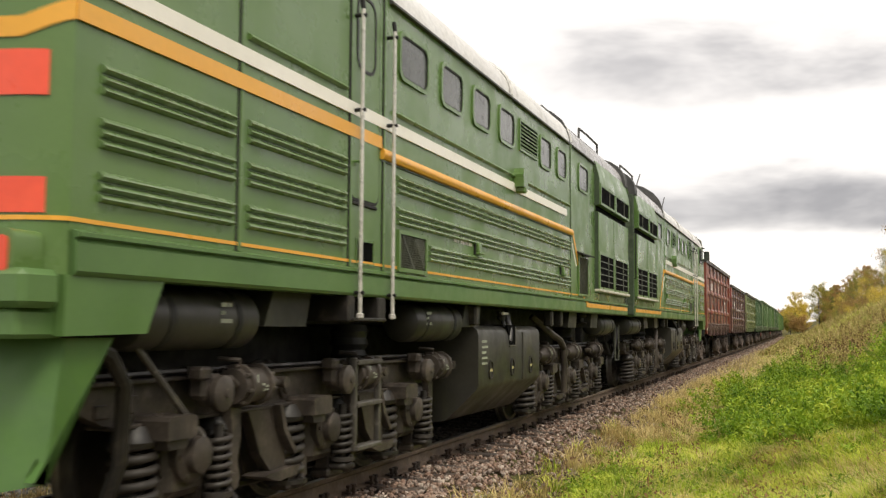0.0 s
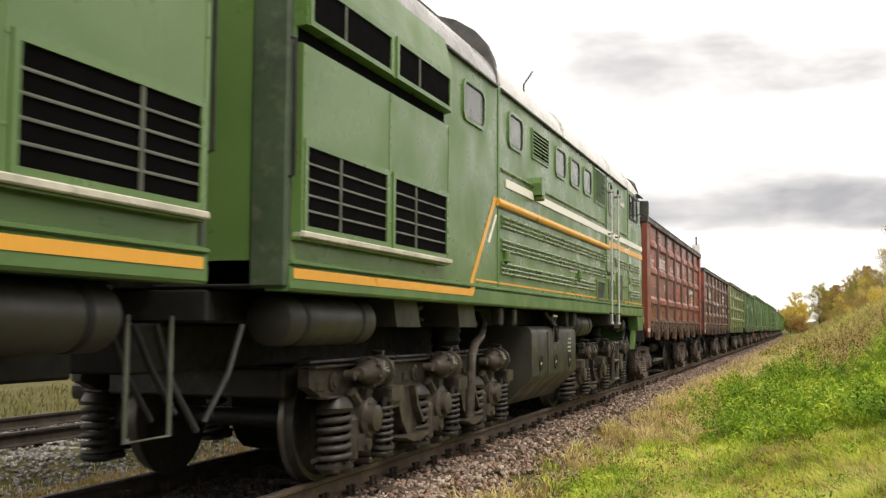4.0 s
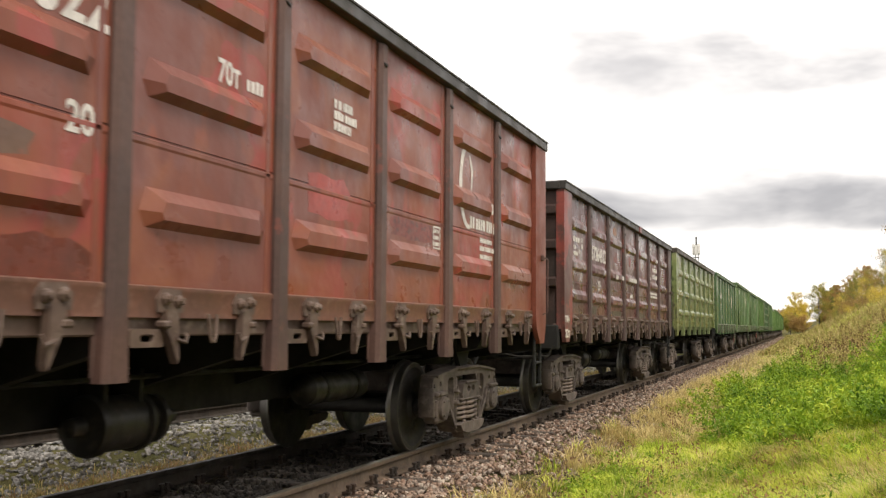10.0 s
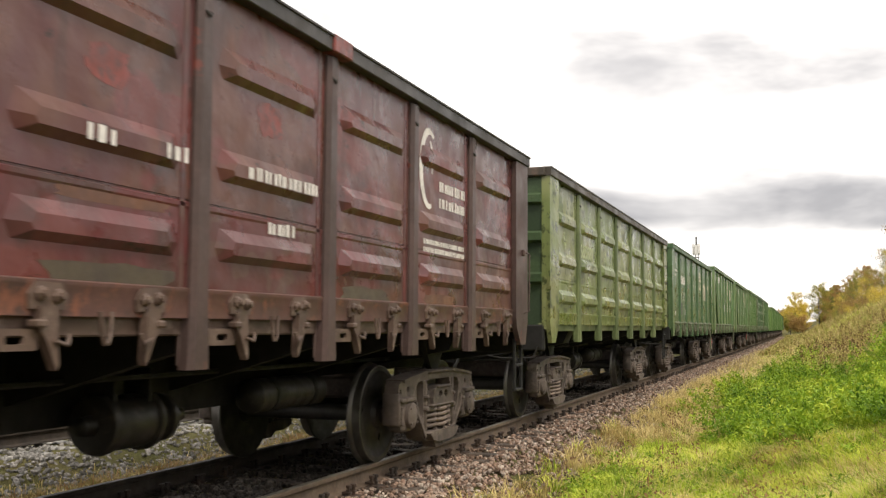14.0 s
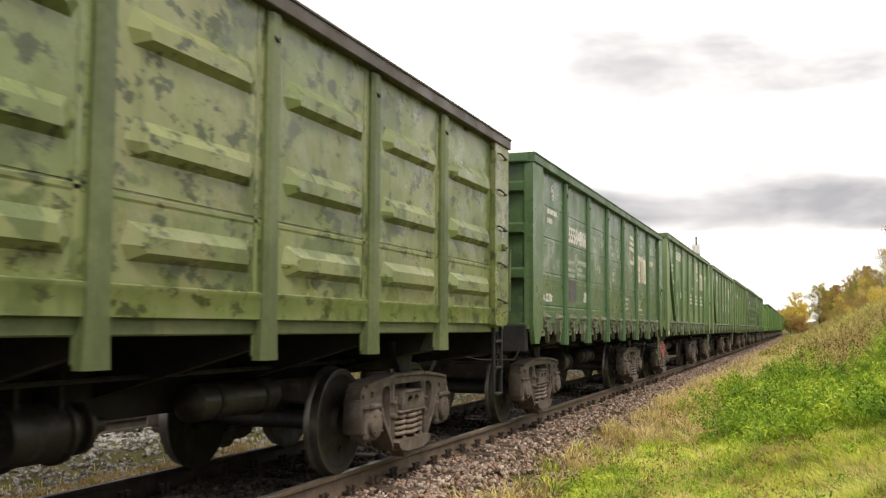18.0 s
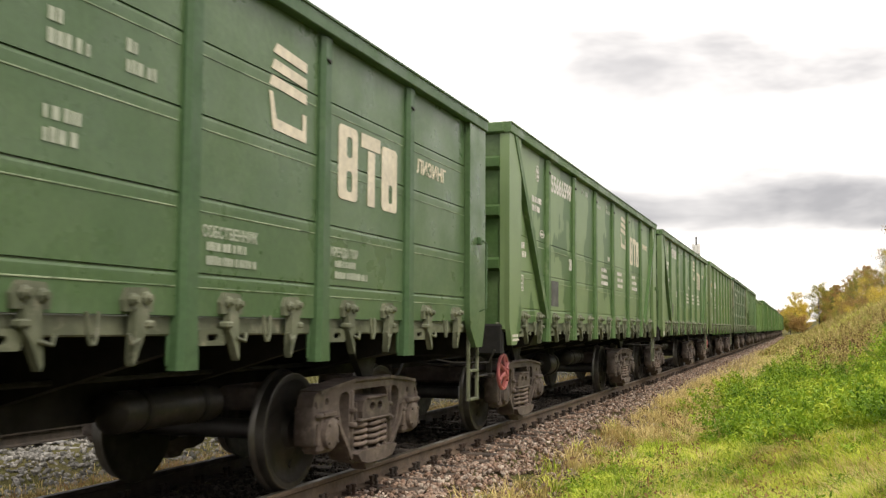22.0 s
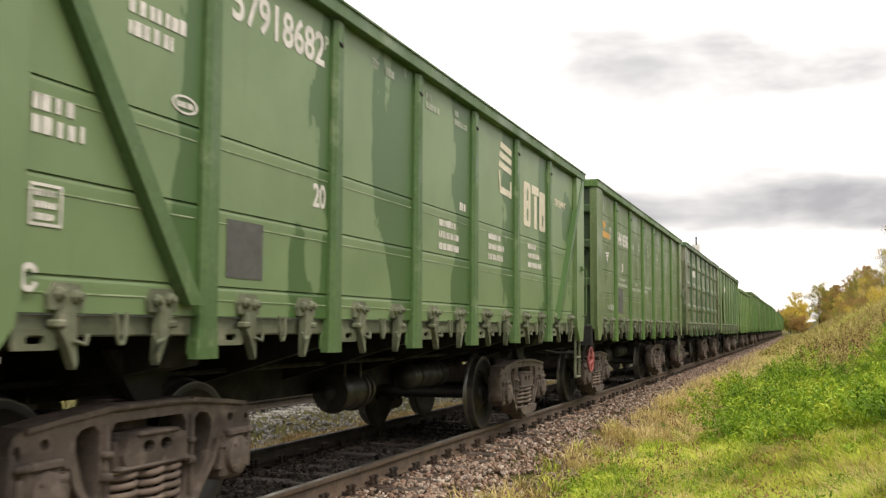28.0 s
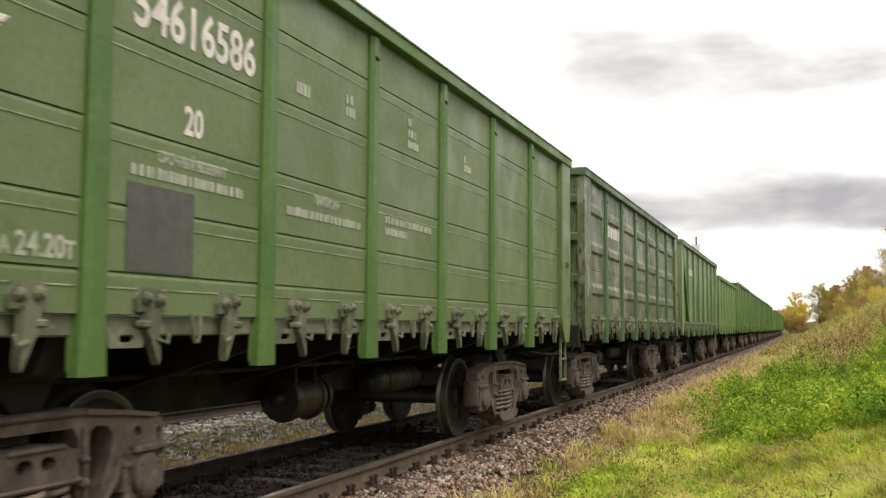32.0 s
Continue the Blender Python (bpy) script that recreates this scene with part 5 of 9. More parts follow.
def gondola(spec):
    """An open-topped wagon. spec: its height, sheets, paint and fittings."""
    h, lite = spec["h"], spec.get("lite", False)
    body, post_m, low = M[spec["paint"]], M[spec["posts"]], M[spec.get("low", spec["posts"])]
    t = thing("gondola_wagon", spec["label"], "freight wagon", "wagons of the train")
    sides = (Matrix(), Matrix.Translation((0, BODY, 0)) @ Matrix.Rotation(math.pi, 4, "Z"))
    bay = POST_STEP - 0.19
    z0, z1 = 1.40, h - 0.10
    make = (lambda w: ribbed_panel(w, z0, z1, spec.get("lap", 2.36), spec["ribs"], spec.get("tall", 0.22), spec.get("out", 0.058))) if "ribs" in spec else (lambda w: sheet_panel(w, z0, z1, spec["joints"]))
    widths = (POSTS[0] - 0.095 - 0.50, bay + 0.03, BODY - 0.50 - POSTS[5] - 0.08)
    panels = [mesh_of("panel", make(w), body, 12) for w in widths]
    post, corner = post_mesh(h, post_m, spec.get("foot", 1.08)), corner_mesh(h, M[spec.get("corner", spec["paint"])], 0.54)
    rear = corner_mesh(h, M[spec["rear"]], 0.54, spec.get("rear_foot", 1.13)) if "rear" in spec else corner
    eye = mesh_of("lashing_eye", Geo().tube([(1.51, -0.03, h - 0.30), (1.545, -0.03, h - 0.31), (1.555, 0.0, h - 0.33), (1.545, 0.03, h - 0.31), (1.51, 0.03, h - 0.30)], 0.012, 6), M["under"])
    claw, claw_r, ring = claw_mesh(low, lite), claw_mesh(low, lite), ring_mesh(low)
    slot = slotted_bar(low)
    edge = mesh_of("edge_strip", Geo().box(0.003, 0.009, -0.07, -0.02, z0 + 0.04, z1, 0.003), body)
    claw_r.transform(Matrix.Diagonal((1, -1, 1, 1)))
    claw_r.flip_normals()
    rail = Geo().prism([(1.47, h - 0.125), (1.578, h - 0.125), (1.584, h - 0.118), (1.584, h - 0.022), (1.596, h - 0.018), (1.598, h - 0.004), (1.592, h), (1.47, h)], -0.02, BODY + 0.02, "y")
    top_rail = mesh_of("top_rail", rail, M[spec.get("rail", spec["posts"])])
    sill = mesh_of("side_sill", Geo().box(1.38, 1.468, 0.02, BODY - 0.02, 1.285, 1.40, 0.01), low)
    for k, sm in enumerate(sides):
        part("top_rail", top_rail, None, t, at=sm)
        part("side_sill", sill, None, t, at=sm)
        if "ribs" in spec and not lite:
            part("sill_plate", Geo().prism([(1.485, 1.385), (1.508, 1.385), (1.508, 1.515), (1.516, 1.53), (1.516, 1.552), (1.502, 1.560), (1.485, 1.560)], 0.50, BODY - 0.50, "y"), M[spec.get("sill", spec["paint"])], t, "plate with a narrow ledge along the foot of the side", at=sm)
        for i, y in enumerate(POSTS):
            part("post", post, None, t, at=sm @ Matrix.Translation((0, y, 0)))
            if k == 0 and not lite:
                part("lashing_eye", eye, None, t, at=sm @ Matrix.Translation((0, y, 0)))
        part("corner_post", corner, None, t, at=sm)
        part("corner_post", rear, None, t, at=sm @ Matrix.Translation((0, BODY, 0)) @ Matrix.Diagonal((1, -1, 1, 1)))
        for i in range(7):
            a = 0.50 if i == 0 else POSTS[i - 1] + 0.08
            kind = 0 if i == 0 else 2 if i == 6 else 1
            pan = part("panel", panels[kind], None, t, at=sm @ Matrix.Translation((1.492, a, 0)))
            if k == 0 and not lite and i < 6 and "ribs" in spec:
                part("edge_strip", edge, None, pan, at=(0, POSTS[i] - 0.115 - a, 0))
            if k == 0 and not lite and "joints" in spec:
                # pale strip for the worn lip and the highlight it catches, both as colour
                for z in spec["joints"]:
                    part("worn_edge", Geo().box(0.0035, 0.0085, 0.03, widths[kind] - 0.03, z - 0.090, z - 0.081, 0.0015), M["worn_" + spec["paint"]], pan)
            b = BODY - 0.44 if i == 6 else POSTS[i] - 0.1 if i < 6 else 0
            if (k == 0 or not lite) and not (spec.get("no_catches")):
                lo, hi = (a + 0.02, b)
                for q in ((0.24, 0.76) if not lite else (0.3, 0.72)):
                    part("hatch_catch", claw if q < 0.5 else claw_r, None, t, at=sm @ Matrix.Translation((0, lo + (hi - lo) * q, 0)))
                if not lite and k == 0:
                    part("slotted_bar", slot, None, t, at=sm @ Matrix.Translation((0, lo + (hi - lo) * 0.24 - 0.04, 0)))
                if not lite:
                    part("tie_ring", ring, None, t, at=sm @ Matrix.Translation((0, lo + (hi - lo) * 0.5, 0)))
        if spec.get("brace"):
            for top, low_end in ((0.20, 1.84), (BODY - 0.16, BODY - 1.80)):
                d = Geo().prism([(top, h - 0.12), (top + 0.14, h - 0.12), (low_end + 0.14, 1.46), (low_end, 1.46)], 1.498, 1.572, "x")
                part("brace", rounded(d, 0.008), post_m if top < 1.0 else body, t, at=sm)
    # ends
    e = Geo().box(-1.49, 1.49, 0.03, 0.045, 1.36, h - 0.05)
    end_me = mesh_of("end_wall", e, M[spec.get("end", spec["paint"])])
    rib = mesh_of("end_rib", Geo().prism([(0.03, -0.085), (-0.05, -0.05), (-0.05, 0.05), (0.03, 0.085)], -1.44, 1.44, "x"), M[spec.get("end", spec["paint"])])
    end_top = mesh_of("end_rail", Geo().box(-1.5, 1.5, -0.05, 0.06, h - 0.13, h - 0.004, 0.015), M[spec.get("rail", spec["posts"])])
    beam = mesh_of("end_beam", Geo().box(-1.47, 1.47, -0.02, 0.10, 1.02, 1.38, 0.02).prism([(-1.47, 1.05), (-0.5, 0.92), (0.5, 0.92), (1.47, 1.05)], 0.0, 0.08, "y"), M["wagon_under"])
    for m2 in sides:
        part("end_wall", end_me, None, t, at=m2)
        part("end_rail", end_top, None, t, at=m2)
        part("end_beam", beam, None, t, at=m2)
        for q in (0.30, 0.56, 0.80):
            part("end_rib", rib, None, t, at=m2 @ Matrix.Translation((0, 0, 1.36 + (h - 1.36) * q)))
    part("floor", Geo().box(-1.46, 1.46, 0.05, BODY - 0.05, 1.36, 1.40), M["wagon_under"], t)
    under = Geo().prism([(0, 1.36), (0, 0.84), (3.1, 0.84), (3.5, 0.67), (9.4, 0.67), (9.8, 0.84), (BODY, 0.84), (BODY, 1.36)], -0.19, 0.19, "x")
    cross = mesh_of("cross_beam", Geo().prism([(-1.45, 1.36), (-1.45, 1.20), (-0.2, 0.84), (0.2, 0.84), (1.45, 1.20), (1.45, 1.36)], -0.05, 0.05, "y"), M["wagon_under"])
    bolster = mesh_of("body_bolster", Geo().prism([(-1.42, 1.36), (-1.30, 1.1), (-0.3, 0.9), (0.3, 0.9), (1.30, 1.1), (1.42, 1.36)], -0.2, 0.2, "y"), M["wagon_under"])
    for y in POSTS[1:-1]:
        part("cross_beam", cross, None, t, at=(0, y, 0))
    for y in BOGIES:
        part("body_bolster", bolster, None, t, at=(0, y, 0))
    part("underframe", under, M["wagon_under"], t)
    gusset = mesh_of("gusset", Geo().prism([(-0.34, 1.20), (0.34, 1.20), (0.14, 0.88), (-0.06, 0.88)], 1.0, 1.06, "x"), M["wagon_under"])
    for y in BOGIES:
        part("gusset", gusset, None, t, at=(0, y, 0))
        add_bogie(t, y, not lite)
    for y, sgn in ((0.0, -1), (BODY, 1)):
        c = Geo().box(-0.09, 0.09, y, y + sgn * 0.36, 0.98, 1.16, 0.02)
        c.prism([(-0.2, y + sgn * 0.33), (0.2, y + sgn * 0.33), (0.22, y + sgn * 0.5), (0.02, y + sgn * 0.52), (0.0, y + sgn * 0.44), (-0.2, y + sgn * 0.54)], 0.9, 1.2, "z")
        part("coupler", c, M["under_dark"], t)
        if not lite:
            part("brake_hose", Geo().tube([(0.32, y + sgn * 0.06, 1.0), (0.34, y + sgn * 0.25, 0.95), (0.3, y + sgn * 0.38, 0.78), (0.24, y + sgn * 0.5, 0.7)], 0.022, 6), M["rubber"], t)
            part("release_rod", Geo().tube([(0.3, y + sgn * 0.12, 1.02), (0.9, y + sgn * 0.13, 0.92), (1.35, y + sgn * 0.13, 0.93), (1.42, y + sgn * 0.13, 1.08)], 0.013, 5), M["under"], t)
    if not lite:
        brake_y = spec.get("brake_y", 5.95)
        br = Geo().lathe([(-0.12, 0.03), (-0.1, 0.06), (0, 0.07), (0.02, 0.19), (0.06, 0.205), (0.09, 0.205), (0.10, 0.185), (0.50, 0.185), (0.51, 0.21), (0.55, 0.21), (0.56, 0.15), (0.70, 0.12), (0.71, 0.17), (0.76, 0.17), (0.80, 0.08), (1.0, 0.05)], (0.45, brake_y, 0.69), "y", 22)
        part("brake_cylinder", br, M["under"], t)
        for y in (brake_y + 0.07, brake_y + 0.45):
            part("cylinder_hanger", Geo().box(0.36, 0.58, y, y + 0.04, 0.64, 1.05, 0.008), M["under_dark"], t)
        tank = part("air_reservoir", Geo().lathe([(0, 0.02), (0.03, 0.11), (0.07, 0.145), (1.25, 0.145), (1.29, 0.11), (1.32, 0.02)], (0.42, 7.95, 0.75), "y", 20), M["under"], t)
        for y in (8.25, 8.95):
            part("strap", Geo().lathe([(y, 0.146), (y, 0.152), (y + 0.05, 0.152), (y + 0.05, 0.146)], (0.42, 0, 0.75), "y", 20), M["under_dark"], tank)
        rods = Geo().tube([(0.1, 3.3, 0.72), (0.1, 9.8, 0.72)], 0.018, 5).tube([(0.62, 1.0, 1.0), (0.62, 12, 1.0)], 0.02, 6).tube([(-0.4, 3.2, 0.9), (-0.4, 10.0, 0.9)], 0.018, 5)
        part("brake_rod", rods, M["under_dark"], t)
        part("grab_bar", Geo().tube([(1.56, BODY - 0.25, 2.26), (1.62, BODY - 0.25, 2.26), (1.63, BODY - 0.17, 2.24), (1.62, BODY - 0.16, 1.54), (1.56, BODY - 0.2, 1.51)], 0.011, 5).box(1.555, 1.60, BODY - 0.29, BODY - 0.22, 2.22, 2.30, 0.01), M[spec["posts"]], t)
        for sx in (1.0, -1.0):
            part("buffer_stop", Geo().box(sx - 0.045, sx + 0.045, -0.07, 0.0, 1.27, 1.36, 0.012), M["valve_red"], t, "small red painted stop block")
        if spec.get("handwheel"):
            handwheel(t)
        # ladder at the trailing corner, steps and grab bars
        if spec.get("ladder", True):
            y0 = BODY - 0.36
            iron = M[spec.get("low", "under_dark") if "joints" in spec else "under_dark"]
            ladder = part("ladder", Geo().box(1.47, 1.505, y0 - 0.02, y0 + 0.02, 0.56, 1.34, 0.006), iron, t)
            part("stile", Geo().box(1.47, 1.505, y0 + 0.28, y0 + 0.32, 0.56, 1.34, 0.006), iron, ladder)
            for z in (0.58, 0.88, 1.18):
                part("rung", Geo().box(1.46, 1.515, y0, y0 + 0.3, z - 0.015, z + 0.015, 0.005), iron, ladder)
            for i in range(5 if spec.get("rungs") else 0):
                z = 1.62 + i * (h - 1.9) / 4
                part("rung", Geo().tube([(1.50, y0 - 0.1, z + 0.05), (1.60, y0 - 0.1, z + 0.03), (1.60, y0 + 0.16, z), (1.50, y0 + 0.17, z)], 0.011, 5), M["under_dark"], t)
    return t


def handwheel(t, y=0.42):
    """The red hand-brake wheel low at the leading corner."""
    hub = Geo().lathe([(-0.05, 0.03), (0.0, 0.075), (0.03, 0.075), (0.045, 0.03), (0.06, 0.028)], (0, 0, 0), "x", 12)
    wheel = part("handbrake_wheel", hub, M["handwheel"], t, "faded red spoked hand-brake wheel", at=(1.36, y, 0.80))
    part("rim", Geo().tube([(0, 0.205 * math.cos(a * math.pi / 14), 0.205 * math.sin(a * math.pi / 14)) for a in range(28)], 0.022, 8, closed=True), M["handwheel"], wheel)
    for a in range(6):
        q = a * math.pi / 3 + 0.5
        c, s = math.cos(q), math.sin(q)
        part("spoke", Geo().tube([(0.025, 0.05 * c, 0.05 * s), (0.012, 0.12 * c, 0.12 * s), (0.0, 0.205 * c, 0.205 * s)], (0.034, 0.022, 0.03), 7), M["handwheel"], wheel)
    part("handbrake_shaft", Geo().tube([(1.33, y, 0.80), (0.9, y, 0.80)], 0.018, 6), M["under"], t)
    part("handbrake_bracket", Geo().box(1.24, 1.30, y - 0.30, y - 0.24, 0.80, 1.14, 0.008), M["under"], t)
    part("bracket_foot", Geo().box(1.22, 1.32, y - 0.36, y - 0.20, 0.74, 0.80, 0.012), M["under"], t)
    part("brake_pull", Geo().tube([(1.27, y - 0.30, 0.78), (1.27, y - 0.9, 0.775)], 0.014, 6), M["under"], t)


# near black all over: the shade beneath a wagon is put into this colour
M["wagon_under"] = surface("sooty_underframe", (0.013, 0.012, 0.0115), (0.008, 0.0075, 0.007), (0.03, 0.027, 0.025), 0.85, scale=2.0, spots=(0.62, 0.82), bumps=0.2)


def paint(key, base, second, third, patch=(0.47, 0.55), spots=(0.6, 0.68), scale=0.9, rough=0.5, streak=0.0, bumps=0.08):
    M[key] = surface(key + "_paint", base, second, third, rough, scale=scale, fine=24, patch=patch, spots=spots, streak=streak, bumps=bumps, spec=0.4)


patchwork_paint("rust_red", [(0.235, 0.064, 0.034), (0.20, 0.058, 0.036), (0.25, 0.082, 0.044), (0.215, 0.078, 0.060), (0.255, 0.072, 0.034), (0.30, 0.052, 0.040)], (0.13, 0.046, 0.030), (0.19, 0.062, 0.046), split=2.36, rough=0.40, blot=0.8, chips=(0.69, 0.71), lie=(1, 1, 0.55))
paint("rust_post", (0.105, 0.058, 0.048), (0.08, 0.047, 0.041), (0.20, 0.06, 0.045), spots=(0.62, 0.7))
paint("rust_corner", (0.215, 0.062, 0.04), (0.18, 0.05, 0.03), (0.27, 0.10, 0.078), spots=(0.62, 0.7))
# end wall of the rust wagon: side colour darkened to hold its shade
paint("rust_end", (0.056, 0.026, 0.018), (0.038, 0.021, 0.016), (0.014, 0.012, 0.011), spots=(0.53, 0.58))
paint("rust_sill", (0.185, 0.085, 0.06), (0.145, 0.072, 0.054), (0.22, 0.13, 0.10), spots=(0.55, 0.7), scale=2.0)
paint("maroon_sill", (0.125, 0.062, 0.052), (0.10, 0.056, 0.048), (0.21, 0.085, 0.055), spots=(0.56, 0.66), scale=2.0)
paint("rust_rail", (0.042, 0.036, 0.032), (0.03, 0.026, 0.024), (0.075, 0.05, 0.042))
patchwork_paint("maroon", [(0.100, 0.038, 0.035), (0.128, 0.029, 0.030), (0.080, 0.038, 0.034), (0.132, 0.053, 0.037), (0.102, 0.033, 0.035), (0.115, 0.060, 0.047)], (0.036, 0.024, 0.022), (0.15, 0.044, 0.040), split=2.06, rough=0.30, blot=1.1, chips=(0.62, 0.68), chip=(0.030, 0.020, 0.018), lie=(1, 0.6, 1.2), dents=0.04)
paint("maroon_post", (0.088, 0.055, 0.05), (0.07, 0.045, 0.041), (0.17, 0.05, 0.038), spots=(0.64, 0.70))
paint("maroon_corner", (0.15, 0.062, 0.054), (0.115, 0.054, 0.048), (0.26, 0.062, 0.050), spots=(0.50, 0.56), scale=0.6)
# maroon end wall, likewise darkened for shade
paint("maroon_end", (0.06, 0.036, 0.032), (0.042, 0.029, 0.026), (0.10, 0.045, 0.038), spots=(0.6, 0.68))
patchwork_paint("pale_green", [(0.19, 0.228, 0.085), (0.155, 0.195, 0.066), (0.215, 0.222, 0.10), (0.225, 0.25, 0.098), (0.17, 0.205, 0.075)], (0.092, 0.105, 0.042), (0.11, 0.142, 0.046), split=2.04, rough=0.32, chips=(0.55, 0.59), lie=(1, 0.55, 0.9), blot=2.0, chip=(0.058, 0.074, 0.026), dents=0.035)
paint("pale_green_post", (0.125, 0.152, 0.064), (0.086, 0.11, 0.044), (0.19, 0.21, 0.10), spots=(0.55, 0.66), streak=2.0)
paint("deep_green", (0.095, 0.155, 0.070), (0.08, 0.138, 0.060), (0.12, 0.18, 0.09), spots=(0.64, 0.75), streak=3.0, rough=0.36)
paint("deep_green_post", (0.066, 0.122, 0.054), (0.055, 0.108, 0.046), (0.088, 0.145, 0.072), spots=(0.64, 0.75))
faded_paint("faded_green", (0.185, 0.262, 0.120), (0.056, 0.120, 0.029), (0.15, 0.222, 0.096))
paint("faded_green_post", (0.088, 0.152, 0.056), (0.072, 0.132, 0.046), (0.15, 0.21, 0.10), spots=(0.58, 0.66))
paint("fresh_end", (0.06, 0.115, 0.036), (0.085, 0.135, 0.055), (0.045, 0.08, 0.03), spots=(0.6, 0.7))
paint("grass_green", (0.142, 0.192, 0.085), (0.122, 0.172, 0.072), (0.175, 0.222, 0.115), spots=(0.62, 0.72), streak=2.5)
# green end walls: darker than the sides, with their shade in the paint
paint("green_end", (0.055, 0.10, 0.038), (0.036, 0.066, 0.028), (0.075, 0.125, 0.052), spots=(0.6, 0.7))
paint("dark_end", (0.055, 0.09, 0.04), (0.036, 0.058, 0.03), (0.09, 0.13, 0.062), spots=(0.62, 0.72))
paint("grass_green_post", (0.085, 0.16, 0.040), (0.07, 0.14, 0.034), (0.115, 0.18, 0.062), spots=(0.62, 0.72))
patchwork_paint("grey_green", [(0.105, 0.145, 0.062), (0.075, 0.10, 0.048), (0.14, 0.165, 0.085), (0.095, 0.13, 0.055)], (0.05, 0.062, 0.035), (0.23, 0.235, 0.17), chips=(0.56, 0.59), chip=(0.045, 0.055, 0.03), blot=1.3, lie=(1, 1.1, 0.7))
paint("bright_green", (0.13, 0.215, 0.062), (0.11, 0.19, 0.055), (0.16, 0.235, 0.085))

paint("dusty_green_iron", (0.150, 0.162, 0.108), (0.098, 0.108, 0.07), (0.24, 0.235, 0.175), spots=(0.55, 0.7), scale=3.0)
paint("dusty_brown_iron", (0.13, 0.086, 0.068), (0.09, 0.058, 0.046), (0.21, 0.155, 0.13), spots=(0.55, 0.7), scale=3.0)
paint("dark_rail_paint", (0.066, 0.052, 0.040), (0.046, 0.038, 0.030), (0.10, 0.07, 0.052))

# lip strips: body paint, worn pale tone and a painted highlight in one
for key, own in (("deep_green", (0.095, 0.155, 0.070)), ("faded_green", (0.19, 0.26, 0.125)), ("grass_green", (0.142, 0.192, 0.085))):
    M["worn_" + key] = surface("worn_edge_" + key, own, (0.34, 0.40, 0.26), tuple(c * 0.6 for c in own), 0.4, scale=1.6, fine=30, patch=(0.42, 0.6), spots=(0.56, 0.66))
WAGONS = [
    dict(foot=1.05, h=3.86, ribs=(3.42, 2.80, 2.09), lap=2.36, paint="rust_red", posts="rust_post", low="dusty_brown_iron", corner="rust_corner", end="rust_end", sill="rust_sill", brake_y=4.88, rail="rust_rail", label="rust-red open steel wagon with ribbed panels and white markings"),
    dict(foot=1.09, h=3.50, ribs=(3.05, 2.42, 1.93), lap=2.06, tall=0.20, out=0.045, paint="maroon", posts="maroon_post", low="dusty_brown_iron", corner="maroon_corner", rear="maroon_post", end="maroon_end", sill="maroon_sill", rail="rust_rail", label="dark maroon open steel wagon, worn and patched"),
    dict(foot=1.12, h=3.57, ribs=(3.04, 2.44, 1.89), lap=2.04, tall=0.21, paint="pale_green", posts="pale_green_post", corner="pale_green", rear="pale_green", rear_foot=1.36, end="dark_end", rail="dark_rail_paint", no_catches=True, rungs=True, label="pale green open wagon with peeling paint over darker patches"),
    dict(foot=1.09, h=3.62, joints=(1.65, 2.10, 2.59, 3.03), paint="deep_green", posts="deep_green_post", end="green_end", low="dusty_green_iron", label="dark green open wagon with flat side sheets"),
    dict(foot=1.15, h=3.80, joints=(1.58, 2.05, 2.50), brace=True, handwheel=True, paint="faded_green", posts="faded_green_post", end="fresh_end", low="dusty_green_iron", label="faded green open wagon with diagonal braces and dark repaint patches"),
    dict(foot=1.15, h=3.80, joints=(1.58, 2.05, 2.50), brace=True, paint="faded_green", posts="faded_green_post", end="fresh_end", low="dusty_green_iron", label="faded green open wagon with diagonal braces and white lettering"),
    dict(foot=1.09, h=3.87, joints=(1.62, 1.97, 2.38, 2.88, 3.36), handwheel=True, paint="grass_green", posts="grass_green_post", end="dark_end", low="dusty_green_iron", label="grass-green open wagon with many horizontal sheet joints"),
    dict(h=3.92, ribs=(3.45, 2.80, 2.1), out=0.035, paint="grey_green", posts="deep_green_post", low="dusty_green_iron", label="dirty grey-green open wagon with worn graffiti-like patches"),
    dict(h=3.92, joints=(1.58, 2.05, 2.50), brace=True, paint="faded_green", posts="faded_green_post", end="fresh_end", low="dusty_green_iron", label="green open wagon with diagonal braces"),
]
TRAIN = []            # keyed vehicles: object, its place along the train at the start


def build_wagons():
    made = []
    for i, spec in enumerate(WAGONS):
        w = gondola(spec)
        made.append(w)
        TRAIN.append((w, 37.9 + WAGON_PITCH * i + SLACK[i]))
    far = [gondola(dict(h=3.55, joints=(1.70, 2.08, 2.56, 3.02), paint="bright_green", posts="bright_green", lite=True, label="bright green open wagon far along the train")),
           gondola(dict(h=3.85, joints=(1.70, 2.08, 2.56, 3.02), paint="bright_green", posts="grass_green_post", lite=True, label="tall bright green open wagon far along the train")),
           gondola(dict(h=3.80, joints=(1.70, 2.08, 2.56, 3.02), paint="grass_green", posts="grass_green_post", lite=True, label="green open wagon far along the train"))]
    order = [0, 1, 2, 2, 1, 2, 0, 2, 1, 2, 2, 0, 1, 2, 2, 1, 0, 2, 1, 2, 2]
    used = set()
    for j, k in enumerate(order):
        w = far[k] if k not in used else copy_thing(far[k], Matrix())
        used.add(k)
        TRAIN.append((w, 38.14 + WAGON_PITCH * (9 + j)))
    return made


MADE = build_wagons()


# ---------------------------------------------------------------- locomotive: one section, used twice
LOCO_LEN = 16.1
BOGIE_Y = (3.34, 12.2)
LOCO_R = 0.525


